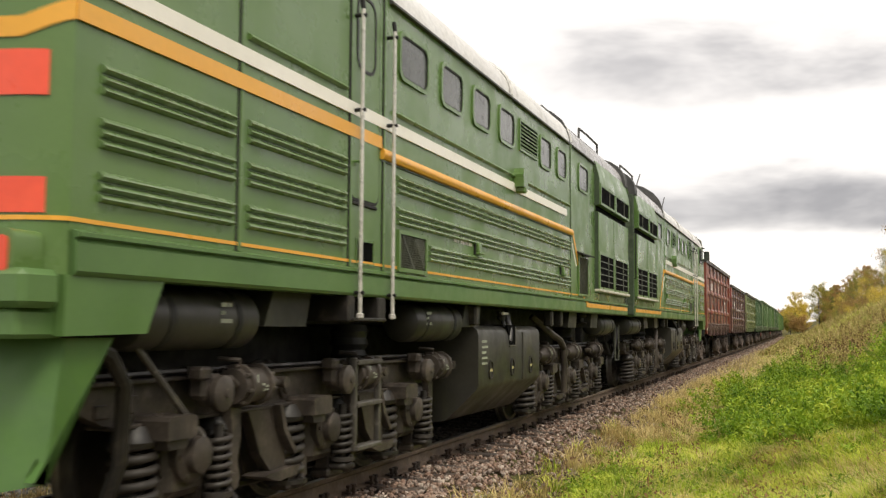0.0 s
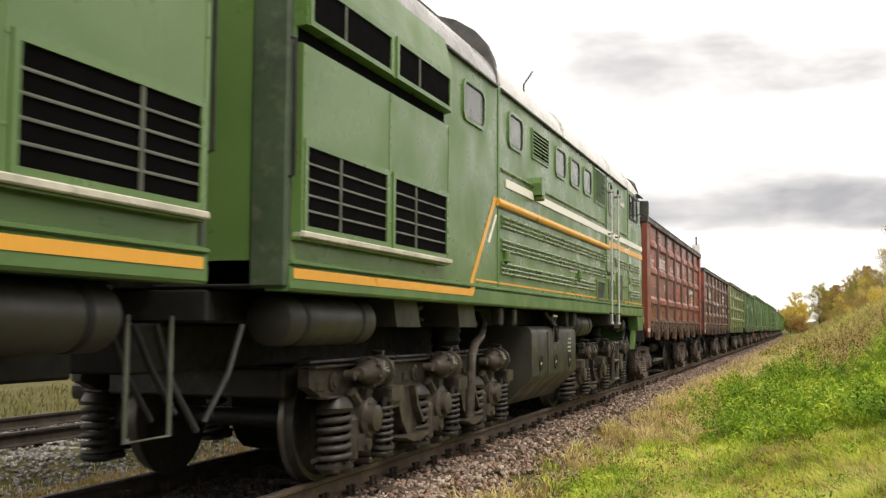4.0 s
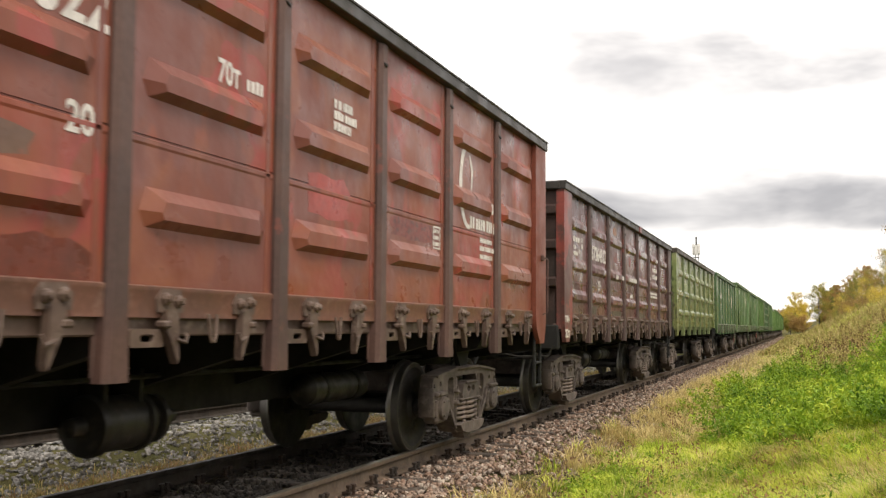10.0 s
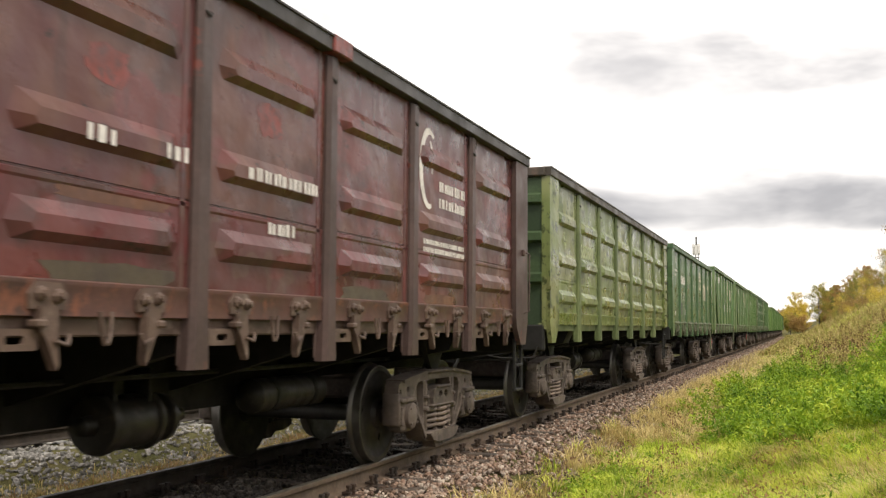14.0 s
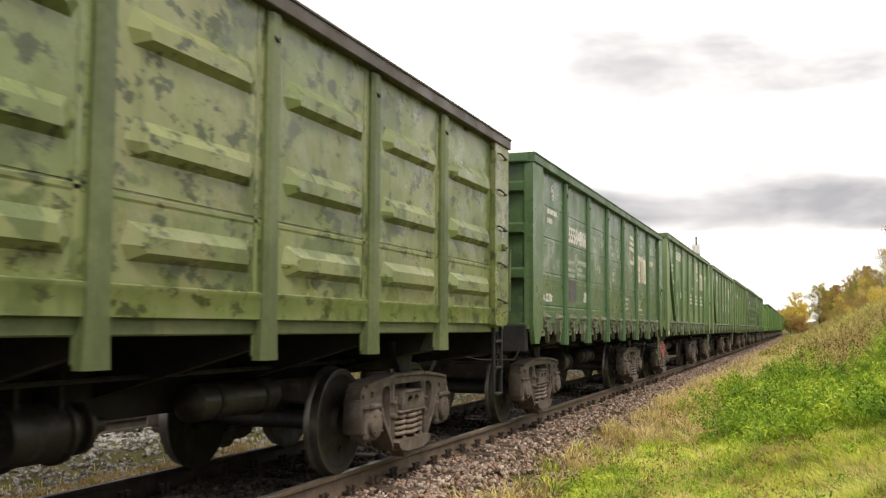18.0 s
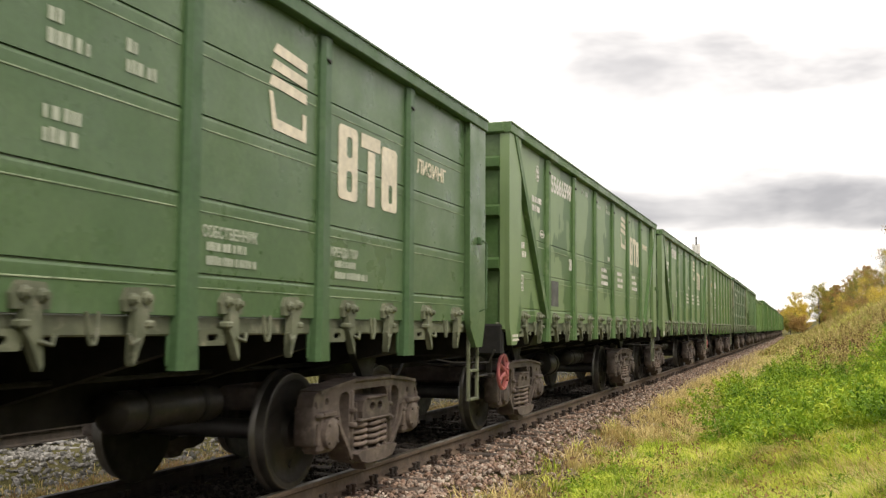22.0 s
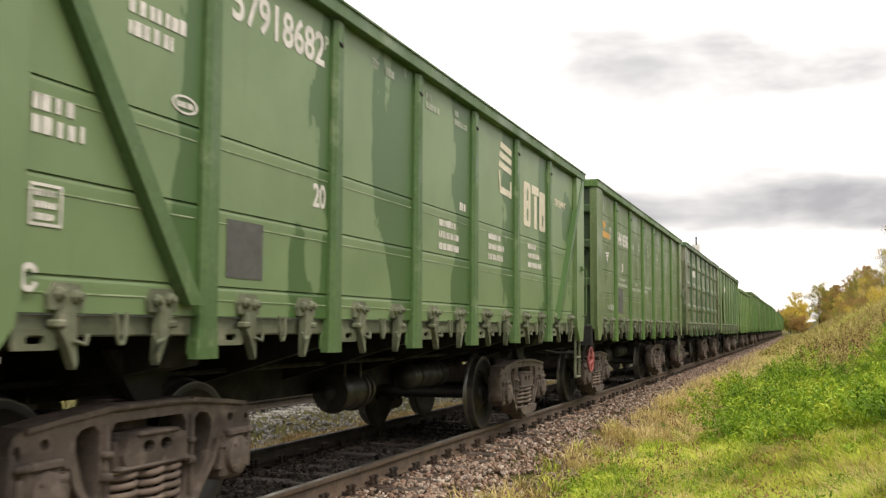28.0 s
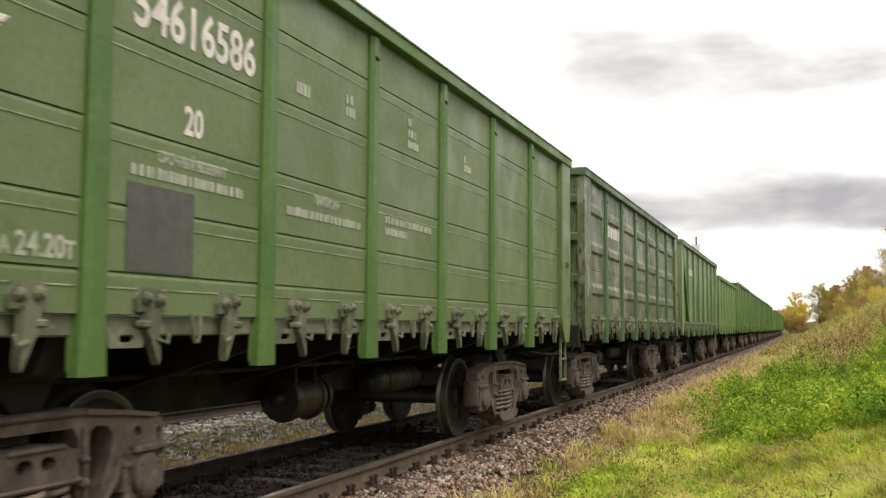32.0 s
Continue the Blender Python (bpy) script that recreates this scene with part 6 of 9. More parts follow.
def nose(z):
    """How far the cab's front lies back at a height."""
    return float(np.interp(z, (1.5, 3.36, 3.5, 3.62, 4.25, 4.45, 4.8), (0.0, 0.0, 0.05, 0.16, 0.46, 0.62, 1.1)))


def hull(i, n=26):
    """The body's cross-section, as (x, z), from the sill over the roof."""
    right = [(1.55, 1.79), (1.55, 2.4), (1.55, 3.0), (1.55, 3.36), (1.55, 3.5), (1.55, 3.8), (1.55, 4.06), (1.55, 4.13)]
    roof = [(1.54, 4.22), (1.50, 4.33), (1.42, 4.44), (1.28, 4.54), (1.05, 4.63), (0.7, 4.70)]
    pts = right + roof + [(0.0, 4.75)]
    return pts + [(-x, z) for x, z in pts[::-1][1:]]


def flipped(geo, flip):
    if flip:
        geo.v = [(-x, y, z) for x, y, z in geo.v]
        geo.f = [tuple(f[::-1]) for f in geo.f]
    return geo


def stripe(pts, width, x=1.552, thick=0.004):
    """A painted band on the side along points of (y, z), as wide as width measured upright."""
    g = Geo()
    for (y0, z0), (y1, z1) in zip(pts, pts[1:]):
        if abs(y1 - y0) > abs(z1 - z0) * 0.9:
            o = [(y0, z0), (y1, z1), (y1, z1 + width), (y0, z0 + width)]
        else:
            o = [(y0, z0), (y1, z1), (y1 + width * 1.25, z1), (y0 + width * 1.25, z0)]
        g.prism(o, x, x + thick, "x")
    return g


def rib_rows(y0, y1, zs, x=1.55):
    g = Geo()
    for z in zs:
        g.prism([(x, z - 0.024), (x + 0.022, z - 0.018), (x + 0.032, z - 0.006), (x + 0.026, z + 0.006), (x, z + 0.024)], y0, y1, "y")
    return g


def window(t, y0, y1, z0, z1, flip, r=0.11):
    x = 1.551
    pane = part("window", flipped(Geo().prism(round_rect(y0 + 0.02, y1 - 0.02, z0 + 0.02, z1 - 0.02, r * 0.85), x - 0.004, x + 0.003, "x"), flip), M["glass"], t, "dusty grey window pane with rounded corners")
    part("window_frame", flipped(Geo().prism(round_rect(y0 - 0.015, y1 + 0.015, z0 - 0.015, z1 + 0.015, r), x - 0.002, x + 0.02, "x", [round_rect(y0 + 0.022, y1 - 0.022, z0 + 0.022, z1 - 0.022, r * 0.85)]), flip), M["loco_green"], pane)
    part("window_seal", flipped(Geo().prism(round_rect(y0 + 0.02, y1 - 0.02, z0 + 0.02, z1 - 0.02, r * 0.85), x, x + 0.012, "x", [round_rect(y0 + 0.036, y1 - 0.036, z0 + 0.036, z1 - 0.036, r * 0.75)]), flip), M["rubber"], pane)


def louvre(t, y0, y1, z0, z1, n, flip, x=1.552, name="vent"):
    v = part(name, flipped(Geo().box(x - 0.01, x + 0.003, y0, y1, z0, z1), flip), M["black"], t, "dark louvred opening")
    part("vent_frame", flipped(Geo().prism([(y0 - 0.03, z0 - 0.03), (y1 + 0.03, z0 - 0.03), (y1 + 0.03, z1 + 0.03), (y0 - 0.03, z1 + 0.03)], x - 0.01, x + 0.018, "x", [[(y0, z0), (y1, z0), (y1, z1), (y0, z1)]]), flip), M["loco_green"], v)
    slat = mesh_of("slat", flipped(Geo().prism([(x + 0.004, -0.02), (x + 0.024, -0.028), (x + 0.024, -0.02), (x + 0.004, 0.004)], y0, y1, "y"), flip), M["loco_green"])
    for i in range(n):
        part("slat", slat, None, v, at=(0, 0, z0 + (z1 - z0) * (i + 0.7) / (n + 0.2)))


def mesh_guard(t, y0, y1, z0, z1, flip, x=1.556, step=0.04, visor=False):
    v = part("mesh_guard", flipped(Geo().box(x - 0.004, x + 0.002, y0, y1, z0, z1), flip), M["grille"], t, "dusty wire mesh over an air intake")
    g = Geo()
    n = int((y1 - y0 + z1 - z0) / step)
    for s in (1, -1):
        for i in range(n):
            a = i * step
            if s > 0:
                p, q = (y0 + max(0, a - (z1 - z0)), z0 + min(a, z1 - z0)), (y0 + min(a, y1 - y0), z0 + max(0, a - (y1 - y0)))
            else:
                p, q = (y0 + max(0, a - (z1 - z0)), z1 - min(a, z1 - z0)), (y0 + min(a, y1 - y0), z1 - max(0, a - (y1 - y0)))
            if (p[0] - q[0]) ** 2 + (p[1] - q[1]) ** 2 > 1e-4:
                g.tube([(x + 0.006, *p), (x + 0.006, *q)], 0.0062, 3, ends=False)
    part("wire_mesh", flipped(g, flip), M["wire"], v)
    part("guard_frame", flipped(Geo().prism([(y0 - 0.035, z0 - 0.035), (y1 + 0.035, z0 - 0.035), (y1 + 0.035, z1 + 0.035), (y0 - 0.035, z1 + 0.035)], x - 0.004, x + 0.02, "x", [[(y0, z0), (y1, z0), (y1, z1), (y0, z1)]]), flip), M["loco_green"], v)
    if visor:
        part("visor", flipped(Geo().prism([(x, z1 + 0.05), (x + 0.1, z1 + 0.03), (x + 0.1, z1 + 0.05), (x, z1 + 0.085)], y0 - 0.12, y1 + 0.12, "y"), flip), M["under_dark"], v)


def handrail(t, y, z0, z1, flip):
    g = Geo().tube([(1.63, y, z0), (1.63, y, z1)], 0.017, 8)
    g.lathe([(-0.02, 0.01), (-0.01, 0.03), (0.02, 0.03), (0.03, 0.01)], (1.63, y, z0), "z", 8)
    rail = part("handrail", flipped(g, flip), M["rod"], t, "pale painted door handrail")
    b = Geo()
    for z in (z1 - 0.05, 3.02, z0 + 0.18):
        b.tube([(1.55, y, z), (1.66, y, z)], 0.016, 6)
    b.tube([(1.63, y, z1), (1.62, y, z1 + 0.08)], 0.02, 6)
    part("rail_bracket", flipped(b, flip), M["under_dark"], rail)


def side_of(t, flip, f):
    """All that is fixed to one flank. f: the places that differ between the two flanks."""
    P = lambda name, g, m, label="", parent=None: part(name, flipped(g, flip), M[m], parent or t, label)
    j = f["joint"]
    P("white_stripe", stripe([(0.0, 2.985), (10.75, 2.985)], 0.10, thick=0.0135), "loco_white")
    P("orange_stripe", stripe([(0.0, 2.81), (f["rails"][1] - 0.1, 2.81)], 0.10, thick=0.0135), "loco_orange")
    P("orange_moulding", Geo().prism([(1.55, 2.725), (1.575, 2.73), (1.592, 2.755), (1.592, 2.785), (1.575, 2.815), (1.55, 2.82)], f["rails"][1] - 0.1, 11.12, "y"), "loco_orange", "raised orange moulding along the side")
    # thin darker line that stands in for the shadow below the moulding
    P("moulding_lip", Geo().box(1.549, 1.562, f["rails"][1] - 0.1, 11.12, 2.706, 2.724, 0.003), "tail_grey")
    P("orange_stripe", stripe([(11.13, 2.815), (11.2, 2.72), (12.0, 1.80)], 0.085, x=1.5535), "loco_orange")
    P("orange_stripe", Geo().prism([(12.0, 1.78), (12.12, 1.78), (12.22, 1.735), (LOCO_LEN - 0.05, 1.735), (LOCO_LEN - 0.05, 1.665), (12.1, 1.665)], 1.586, 1.590, "x"), "loco_orange")
    P("white_stripe", stripe([(11.10, 2.62), (11.40, 2.28)], 0.055, x=1.5535), "loco_white")
    P("orange_line", stripe([(0.0, 1.835), (11.9, 1.835)], 0.022), "loco_orange")
    # sill with its two ledges
    P("sill", Geo().prism([(1.40, 1.58), (1.57, 1.58), (1.585, 1.60), (1.585, 1.735), (1.57, 1.755), (1.60, 1.765), (1.60, 1.785), (1.55, 1.80), (1.40, 1.80)], 0.02, LOCO_LEN, "y"), "loco_sill", "green sill beam with a light upper ledge")
    # joints of the body sheets
    for y in f["seams"]:
        P("seam", Geo().box(1.549, 1.556, y - 0.012, y + 0.012, 1.80, 4.10, 0.002), "under_dark")
        P("seam_strip", Geo().box(1.549, 1.562, y + 0.014, y + 0.05, 1.80, 4.10, 0.004), "loco_green")
    groups = ((2.62, 2.565, 2.51), (2.35, 2.295, 2.24), (2.08, 2.025, 1.97))
    for a, b in f["ribs_cab"]:
        for zs in groups:
            [P("rib", rib_rows(a, b, (z,)), "rib_green") for z in zs]
    for a, b, which in f["ribs_long"]:
        [P("rib", rib_rows(a, b, (z,)), "rib_green") for z in groups[which]]
    for a, b in f["upper_rib"]:
        P("rib", rib_rows(a, b, (3.17,)), "loco_green")
    # door
    y0, y1 = f["door"]
    door = P("door", Geo().prism(round_rect(y0, y1, 2.34, 4.06, 0.08), 1.548, 1.562, "x"), "loco_green", "green cab door with a tall rounded window")
    P("door_seal", Geo().prism(round_rect(y0 - 0.014, y1 + 0.014, 2.315, 4.075, 0.09), 1.546, 1.559, "x", [round_rect(y0 + 0.006, y1 - 0.006, 2.346, 4.055, 0.08)]), "under_dark", parent=door)
    P("door_window", Geo().prism(round_rect((y0 + y1) / 2 - 0.17, (y0 + y1) / 2 + 0.17, 3.38, 3.96, 0.12), 1.556, 1.562, "x"), "glass", parent=door)
    P("door_window_seal", Geo().prism(round_rect((y0 + y1) / 2 - 0.19, (y0 + y1) / 2 + 0.19, 3.36, 3.98, 0.13), 1.556, 1.568, "x", [round_rect((y0 + y1) / 2 - 0.165, (y0 + y1) / 2 + 0.165, 3.385, 3.955, 0.11)]), "rubber", parent=door)
    P("door_handle", Geo().tube([(1.56, y0 + 0.06, 2.62), (1.60, y0 + 0.06, 2.62), (1.60, y0 + 0.15, 2.61)], 0.011, 6), "loco_green", parent=door)
    P("foot_hole", Geo().box(1.545, 1.552, (y0 + y1) / 2 - 0.12, (y0 + y1) / 2 + 0.19, 1.84, 2.01), "black", "black foot hole below the door", parent=door)
    hy0, hy1 = (y0 + y1) / 2 - 0.12, (y0 + y1) / 2 + 0.19
    P("foot_hole_rim", Geo().prism([(hy0 - 0.02, 1.825), (hy1 + 0.02, 1.825), (hy1 + 0.02, 2.03), (hy0 - 0.02, 2.03)], 1.549, 1.558, "x", [[(hy0, 1.84), (hy1, 1.84), (hy1, 2.01), (hy0, 2.01)]]), "loco_green", parent=door)
    P("door_sill", Geo().box(1.549, 1.566, y0 + 0.03, y1 - 0.03, 2.285, 2.312, 0.006), "under_dark", parent=door)
    for y in f["rails"]:
        handrail(t, y, 1.42, 3.82, flip)
    ra, rb = f["rails"]
    step = P("step_box", Geo().box(1.20, 1.58, ra - 0.1, ra + 0.02, 1.38, 1.58, 0.01).box(1.20, 1.58, rb - 0.18, rb - 0.02, 1.38, 1.58, 0.01).box(1.2, 1.6, ra - 0.05, rb - 0.05, 1.385, 1.41, 0.006), "under", "dark steel footstep below the door")
    for y0, y1, z0, z1 in f["windows"]:
        window(t, y0, y1, z0, z1, flip)
    for y0, y1, z0, z1, n in f["vents"]:
        louvre(t, y0, y1, z0, z1, n, flip)
    for y0, y1, z0, z1, vis in f["guards"]:
        mesh_guard(t, y0, y1, z0, z1, flip, visor=vis)
    for y, z in f["catches"]:
        P("catch", Geo().box(1.55, 1.605, y - 0.05, y + 0.06, z - 0.05, z + 0.05, 0.012).box(1.55, 1.62, y - 0.06, y + 0.13, z - 0.07, z - 0.045, 0.008), "loco_green")
        # dark strip along one side of the catch, in place of its shadow
        P("catch_shadow_side", Geo().box(1.549, 1.575, y - 0.075, y - 0.052, z - 0.07, z + 0.05, 0.004), "under_dark")
    y, z = f["lamp"]
    P("side_lamp", Geo().prism([(y - 0.1, z - 0.10), (y + 0.1, z - 0.10), (y + 0.11, z + 0.05), (y + 0.06, z + 0.13), (y - 0.06, z + 0.13), (y - 0.11, z + 0.05)], 1.55, 1.68, "x").box(1.55, 1.69, y - 0.05, y + 0.05, z - 0.17, z - 0.09, 0.02), "loco_green", "green side lamp housing")
    # cooler bay at the tail
    c0, c1, cm = 12.95, LOCO_LEN - 0.08, 14.45
    bay = P("cooler_bay", Geo().prism([(1.40, 1.93), (1.615, 1.93), (1.615, 3.29), (1.56, 3.30), (1.56, 3.41), (1.64, 3.42), (1.64, 3.86), (1.56, 4.16), (1.40, 4.16)], c0, c1, "y"), "loco_green", "green radiator housing with shutter openings")
    P("bay_sill", Geo().box(1.55, 1.65, c0 - 0.02, c1, 1.945, 1.99, 0.008), "ledge_white", "white painted ledge under the shutters", bay)
    # black strip over the slot, painted for its deep shade
    P("bay_slot", Geo().box(1.555, 1.566, c0 + 0.02, c1 - 0.02, 3.302, 3.408), "black", "black strip for the shade in the slot under the upper shutters", bay)
    P("bay_flank", Geo().prism([(1.54, 1.95), (1.612, 1.95), (1.612, 3.285), (1.557, 3.30), (1.557, 3.41), (1.637, 3.42), (1.637, 3.85), (1.56, 4.13), (1.54, 4.13)], c0 - 0.006, c0 - 0.001, "y"), "tail_grey", "dirty grey-green flank of the radiator housing", bay)
    for a, b in ((c0 + 0.10, cm - 0.10), (cm + 0.08, c1 - 0.08)):
        for z0, z1, n, x in ((2.03, 2.58, 4, 1.617), (3.46, 3.73, 0, 1.642)):
            o = P("shutter_opening", Geo().box(x - 0.02, x, a, b, z0, z1), "black", "dark radiator opening with thin shutters", bay)
            P("shutter_frame", Geo().prism([(a - 0.05, z0 - 0.04), (b + 0.05, z0 - 0.04), (b + 0.05, z1 + 0.05), (a - 0.05, z1 + 0.05)], x - 0.01, x + 0.014, "x", [[(a, z0), (b, z0), (b, z1), (a, z1)]]), "loco_green", "", bay)
            for i in range(n):
                zz = z0 + (z1 - z0) * (i + 1) / (n + 1)
                P("shutter_slat", Geo().prism([(x + 0.001, zz - 0.012), (x + 0.01, zz - 0.014), (x + 0.01, zz - 0.006), (x + 0.001, zz + 0.006)], a, b, "y"), "wire", "", bay)
            P("shutter_post", Geo().box(x, x + 0.012, a + (b - a) * 0.62 - 0.018, a + (b - a) * 0.62 + 0.018, z0, z1, 0.003), "wire", "", bay)
    for y in (c0 + 0.015, cm, c1 - 0.02):
        P("bay_strip", Geo().box(1.61, 1.622, y - 0.02, y + 0.02, 1.95, 3.28, 0.004), "loco_green", "", bay)
        for z in (2.2, 2.6, 3.0, 3.22):
            P("rivet", Geo().lathe([(0, 0.012), (0.006, 0.009)], (1.622, y, z), "x", 6), "loco_green", "", bay)
    # roof gutter
    for a, b in ((2.0, 3.75), (3.9, 7.7), (7.75, 10.95), (11.15, 12.9)):
        P("gutter", Geo().prism([(1.53, 4.085), (1.59, 4.085), (1.59, 4.105), (1.53, 4.15)], a, b, "y"), "roof_dark")
    # under the sill
    for a, b in f["tanks"]:
        r = 0.19
        P("air_reservoir", Geo().lathe([(a, 0.03), (a + 0.015, r * 0.7), (a + 0.04, r * 0.93), (a + 0.07, r), (b - 0.07, r), (b - 0.04, r * 0.93), (b - 0.015, r * 0.7), (b, 0.03)], (1.24, 0, 1.385), "y", 22), "tank", "dark cylindrical air reservoir")
        for y in (a + 0.3, b - 0.3):
            P("strap", Geo().lathe([(y - 0.03, r + 0.004), (y + 0.03, r + 0.004)], (1.24, 0, 1.385), "y", 22), "under_dark")
    for y in (2.42, 6.6, 11.75, 13.5):
        P("bracket", Geo().prism([(y - 0.20, 1.58), (y + 0.36, 1.58), (y + 0.28, 1.34), (y - 0.32, 1.34)], 1.1, 1.42, "x"), "tank")
    for y in (6.6, 10.1, 10.7):
        P("hanger", Geo().box(1.38, 1.5, y - 0.07, y + 0.07, 1.36, 1.58, 0.02), "under")
    if "recess" in f:
        a, b = f["recess"]
        P("hatch_panel", Geo().box(1.549, 1.554, a, b, 1.875, 2.14, 0.002), "loco_green", "small recessed hatch with a visor")
        P("hatch_visor", Geo().prism([(1.55, 2.135), (1.585, 2.125), (1.585, 2.135), (1.55, 2.16)], a - 0.02, b + 0.02, "y"), "tail_grey")
        P("hatch_edge", Geo().box(1.549, 1.562, b - 0.012, b, 1.875, 2.135, 0.003), "tail_grey")
        P("hatch_ledge", Geo().box(1.549, 1.566, a, b, 1.865, 1.885, 0.004), "rib_green")
    if "valve" in f:
        y = f["valve"]
        P("brake_valve", Geo().box(1.15, 1.35, y - 0.2, y + 0.16, 1.26, 1.5, 0.05).lathe([(0.0, 0.1), (0.1, 0.1), (0.12, 0.06)], (1.33, y + 0.02, 1.4), "x", 14).lathe([(-0.34, 0.05), (-0.2, 0.07), (0.1, 0.07)], (1.28, y - 0.1, 1.47), "y", 12).tube([(1.3, y + 0.1, 1.4), (1.34, y + 0.34, 1.42), (1.3, y + 0.44, 1.3)], 0.03, 7), "frame_brown", "dusty brake valve under the cab")
    for y in (3.3, 13.05):
        P("junction", Geo().lathe([(1.40, 0.11), (1.42, 0.12), (1.44, 0.06), (1.50, 0.05), (1.51, 0.10), (1.54, 0.11), (1.58, 0.09)], (1.28, y, 0), "z", 14), "under", "dusty round junction piece under the sill")
    # sand and drain pipes
    for y, s in ((0.75, 1),):
        P("sand_pipe", Geo().tube([(1.15, y - 0.5 * s, 1.5), (1.25, y - 0.42 * s, 1.32), (1.32, y - 0.12 * s, 1.18), (1.33, y, 1.02), (1.3, y + 0.02 * s, 0.6), (1.18, y + 0.03 * s, 0.3)], 0.045, 8), "under", "dusty sand pipe bent down to the wheels")
    P("sand_pipe", Geo().tube([(1.10, 10.45, 1.5), (1.22, 10.55, 1.38), (1.30, 10.9, 1.24), (1.34, 11.25, 1.15), (1.36, 11.42, 1.02), (1.36, 11.46, 0.7), (1.35, 11.46, 0.36)], 0.05, 10), "frame_brown", "dusty sand pipe bent down to the wheels")
    # ladder beside the bogie
    y = f["ladder"]
    lad = P("ladder", Geo().box(1.36, 1.41, y - 0.27, y - 0.22, 0.34, 1.09, 0.008), "steel_grey", "dusty steel ladder hung on the bogie")
    P("stile", Geo().box(1.36, 1.41, y + 0.22, y + 0.27, 0.34, 1.09, 0.008), "steel_grey", "", lad)
    for z in (0.36, 0.71, 1.05):
        P("rung", Geo().box(1.34, 1.43, y - 0.25, y + 0.25, z - 0.02, z + 0.02, 0.008), "steel_grey", "", lad)


AXLES = (-1.85, 0.0, 1.85)


def brake_cylinder(way):
    """A brake cylinder along the beam; its cone and rod point to way (1 or -1 along y)."""
    prof = [(-0.19, 0.05), (-0.185, 0.115), (-0.14, 0.12), (-0.135, 0.145), (-0.10, 0.145), (-0.095, 0.118), (0.10, 0.118), (0.105, 0.142), (0.135, 0.142), (0.14, 0.115), (0.24, 0.075), (0.27, 0.06), (0.33, 0.055), (0.34, 0.02)]
    g = Geo().lathe([(way * a, r) for a, r in prof], (0, 0, 0.95), "y", 24)
    if way < 0:
        g.f = [f[::-1] for f in g.f]
    g.tube([(0, way * 0.33, 0.95), (0, way * 0.47, 0.945)], 0.022, 8)
    g.lathe([(-0.045, 0.042), (0.045, 0.042)], (0, way * 0.48, 0.945), "x", 12)
    g.box(-0.2, -0.02, -0.10, 0.12, 0.84, 1.06, 0.02)
    for k in range(8):
        a = k * math.pi / 4 + 0.2
        for q in (-0.16, 0.155):
            g.lathe([(-0.02, 0.013), (0.02, 0.013)], (0.13 * math.sin(a), way * q, 0.95 + 0.13 * math.cos(a)), "y", 6)
    g.tube([(0.02, -way * 0.12, 1.06), (0.03, -way * 0.14, 1.12), (-0.1, -way * 0.2, 1.13)], 0.016, 6)
    return g


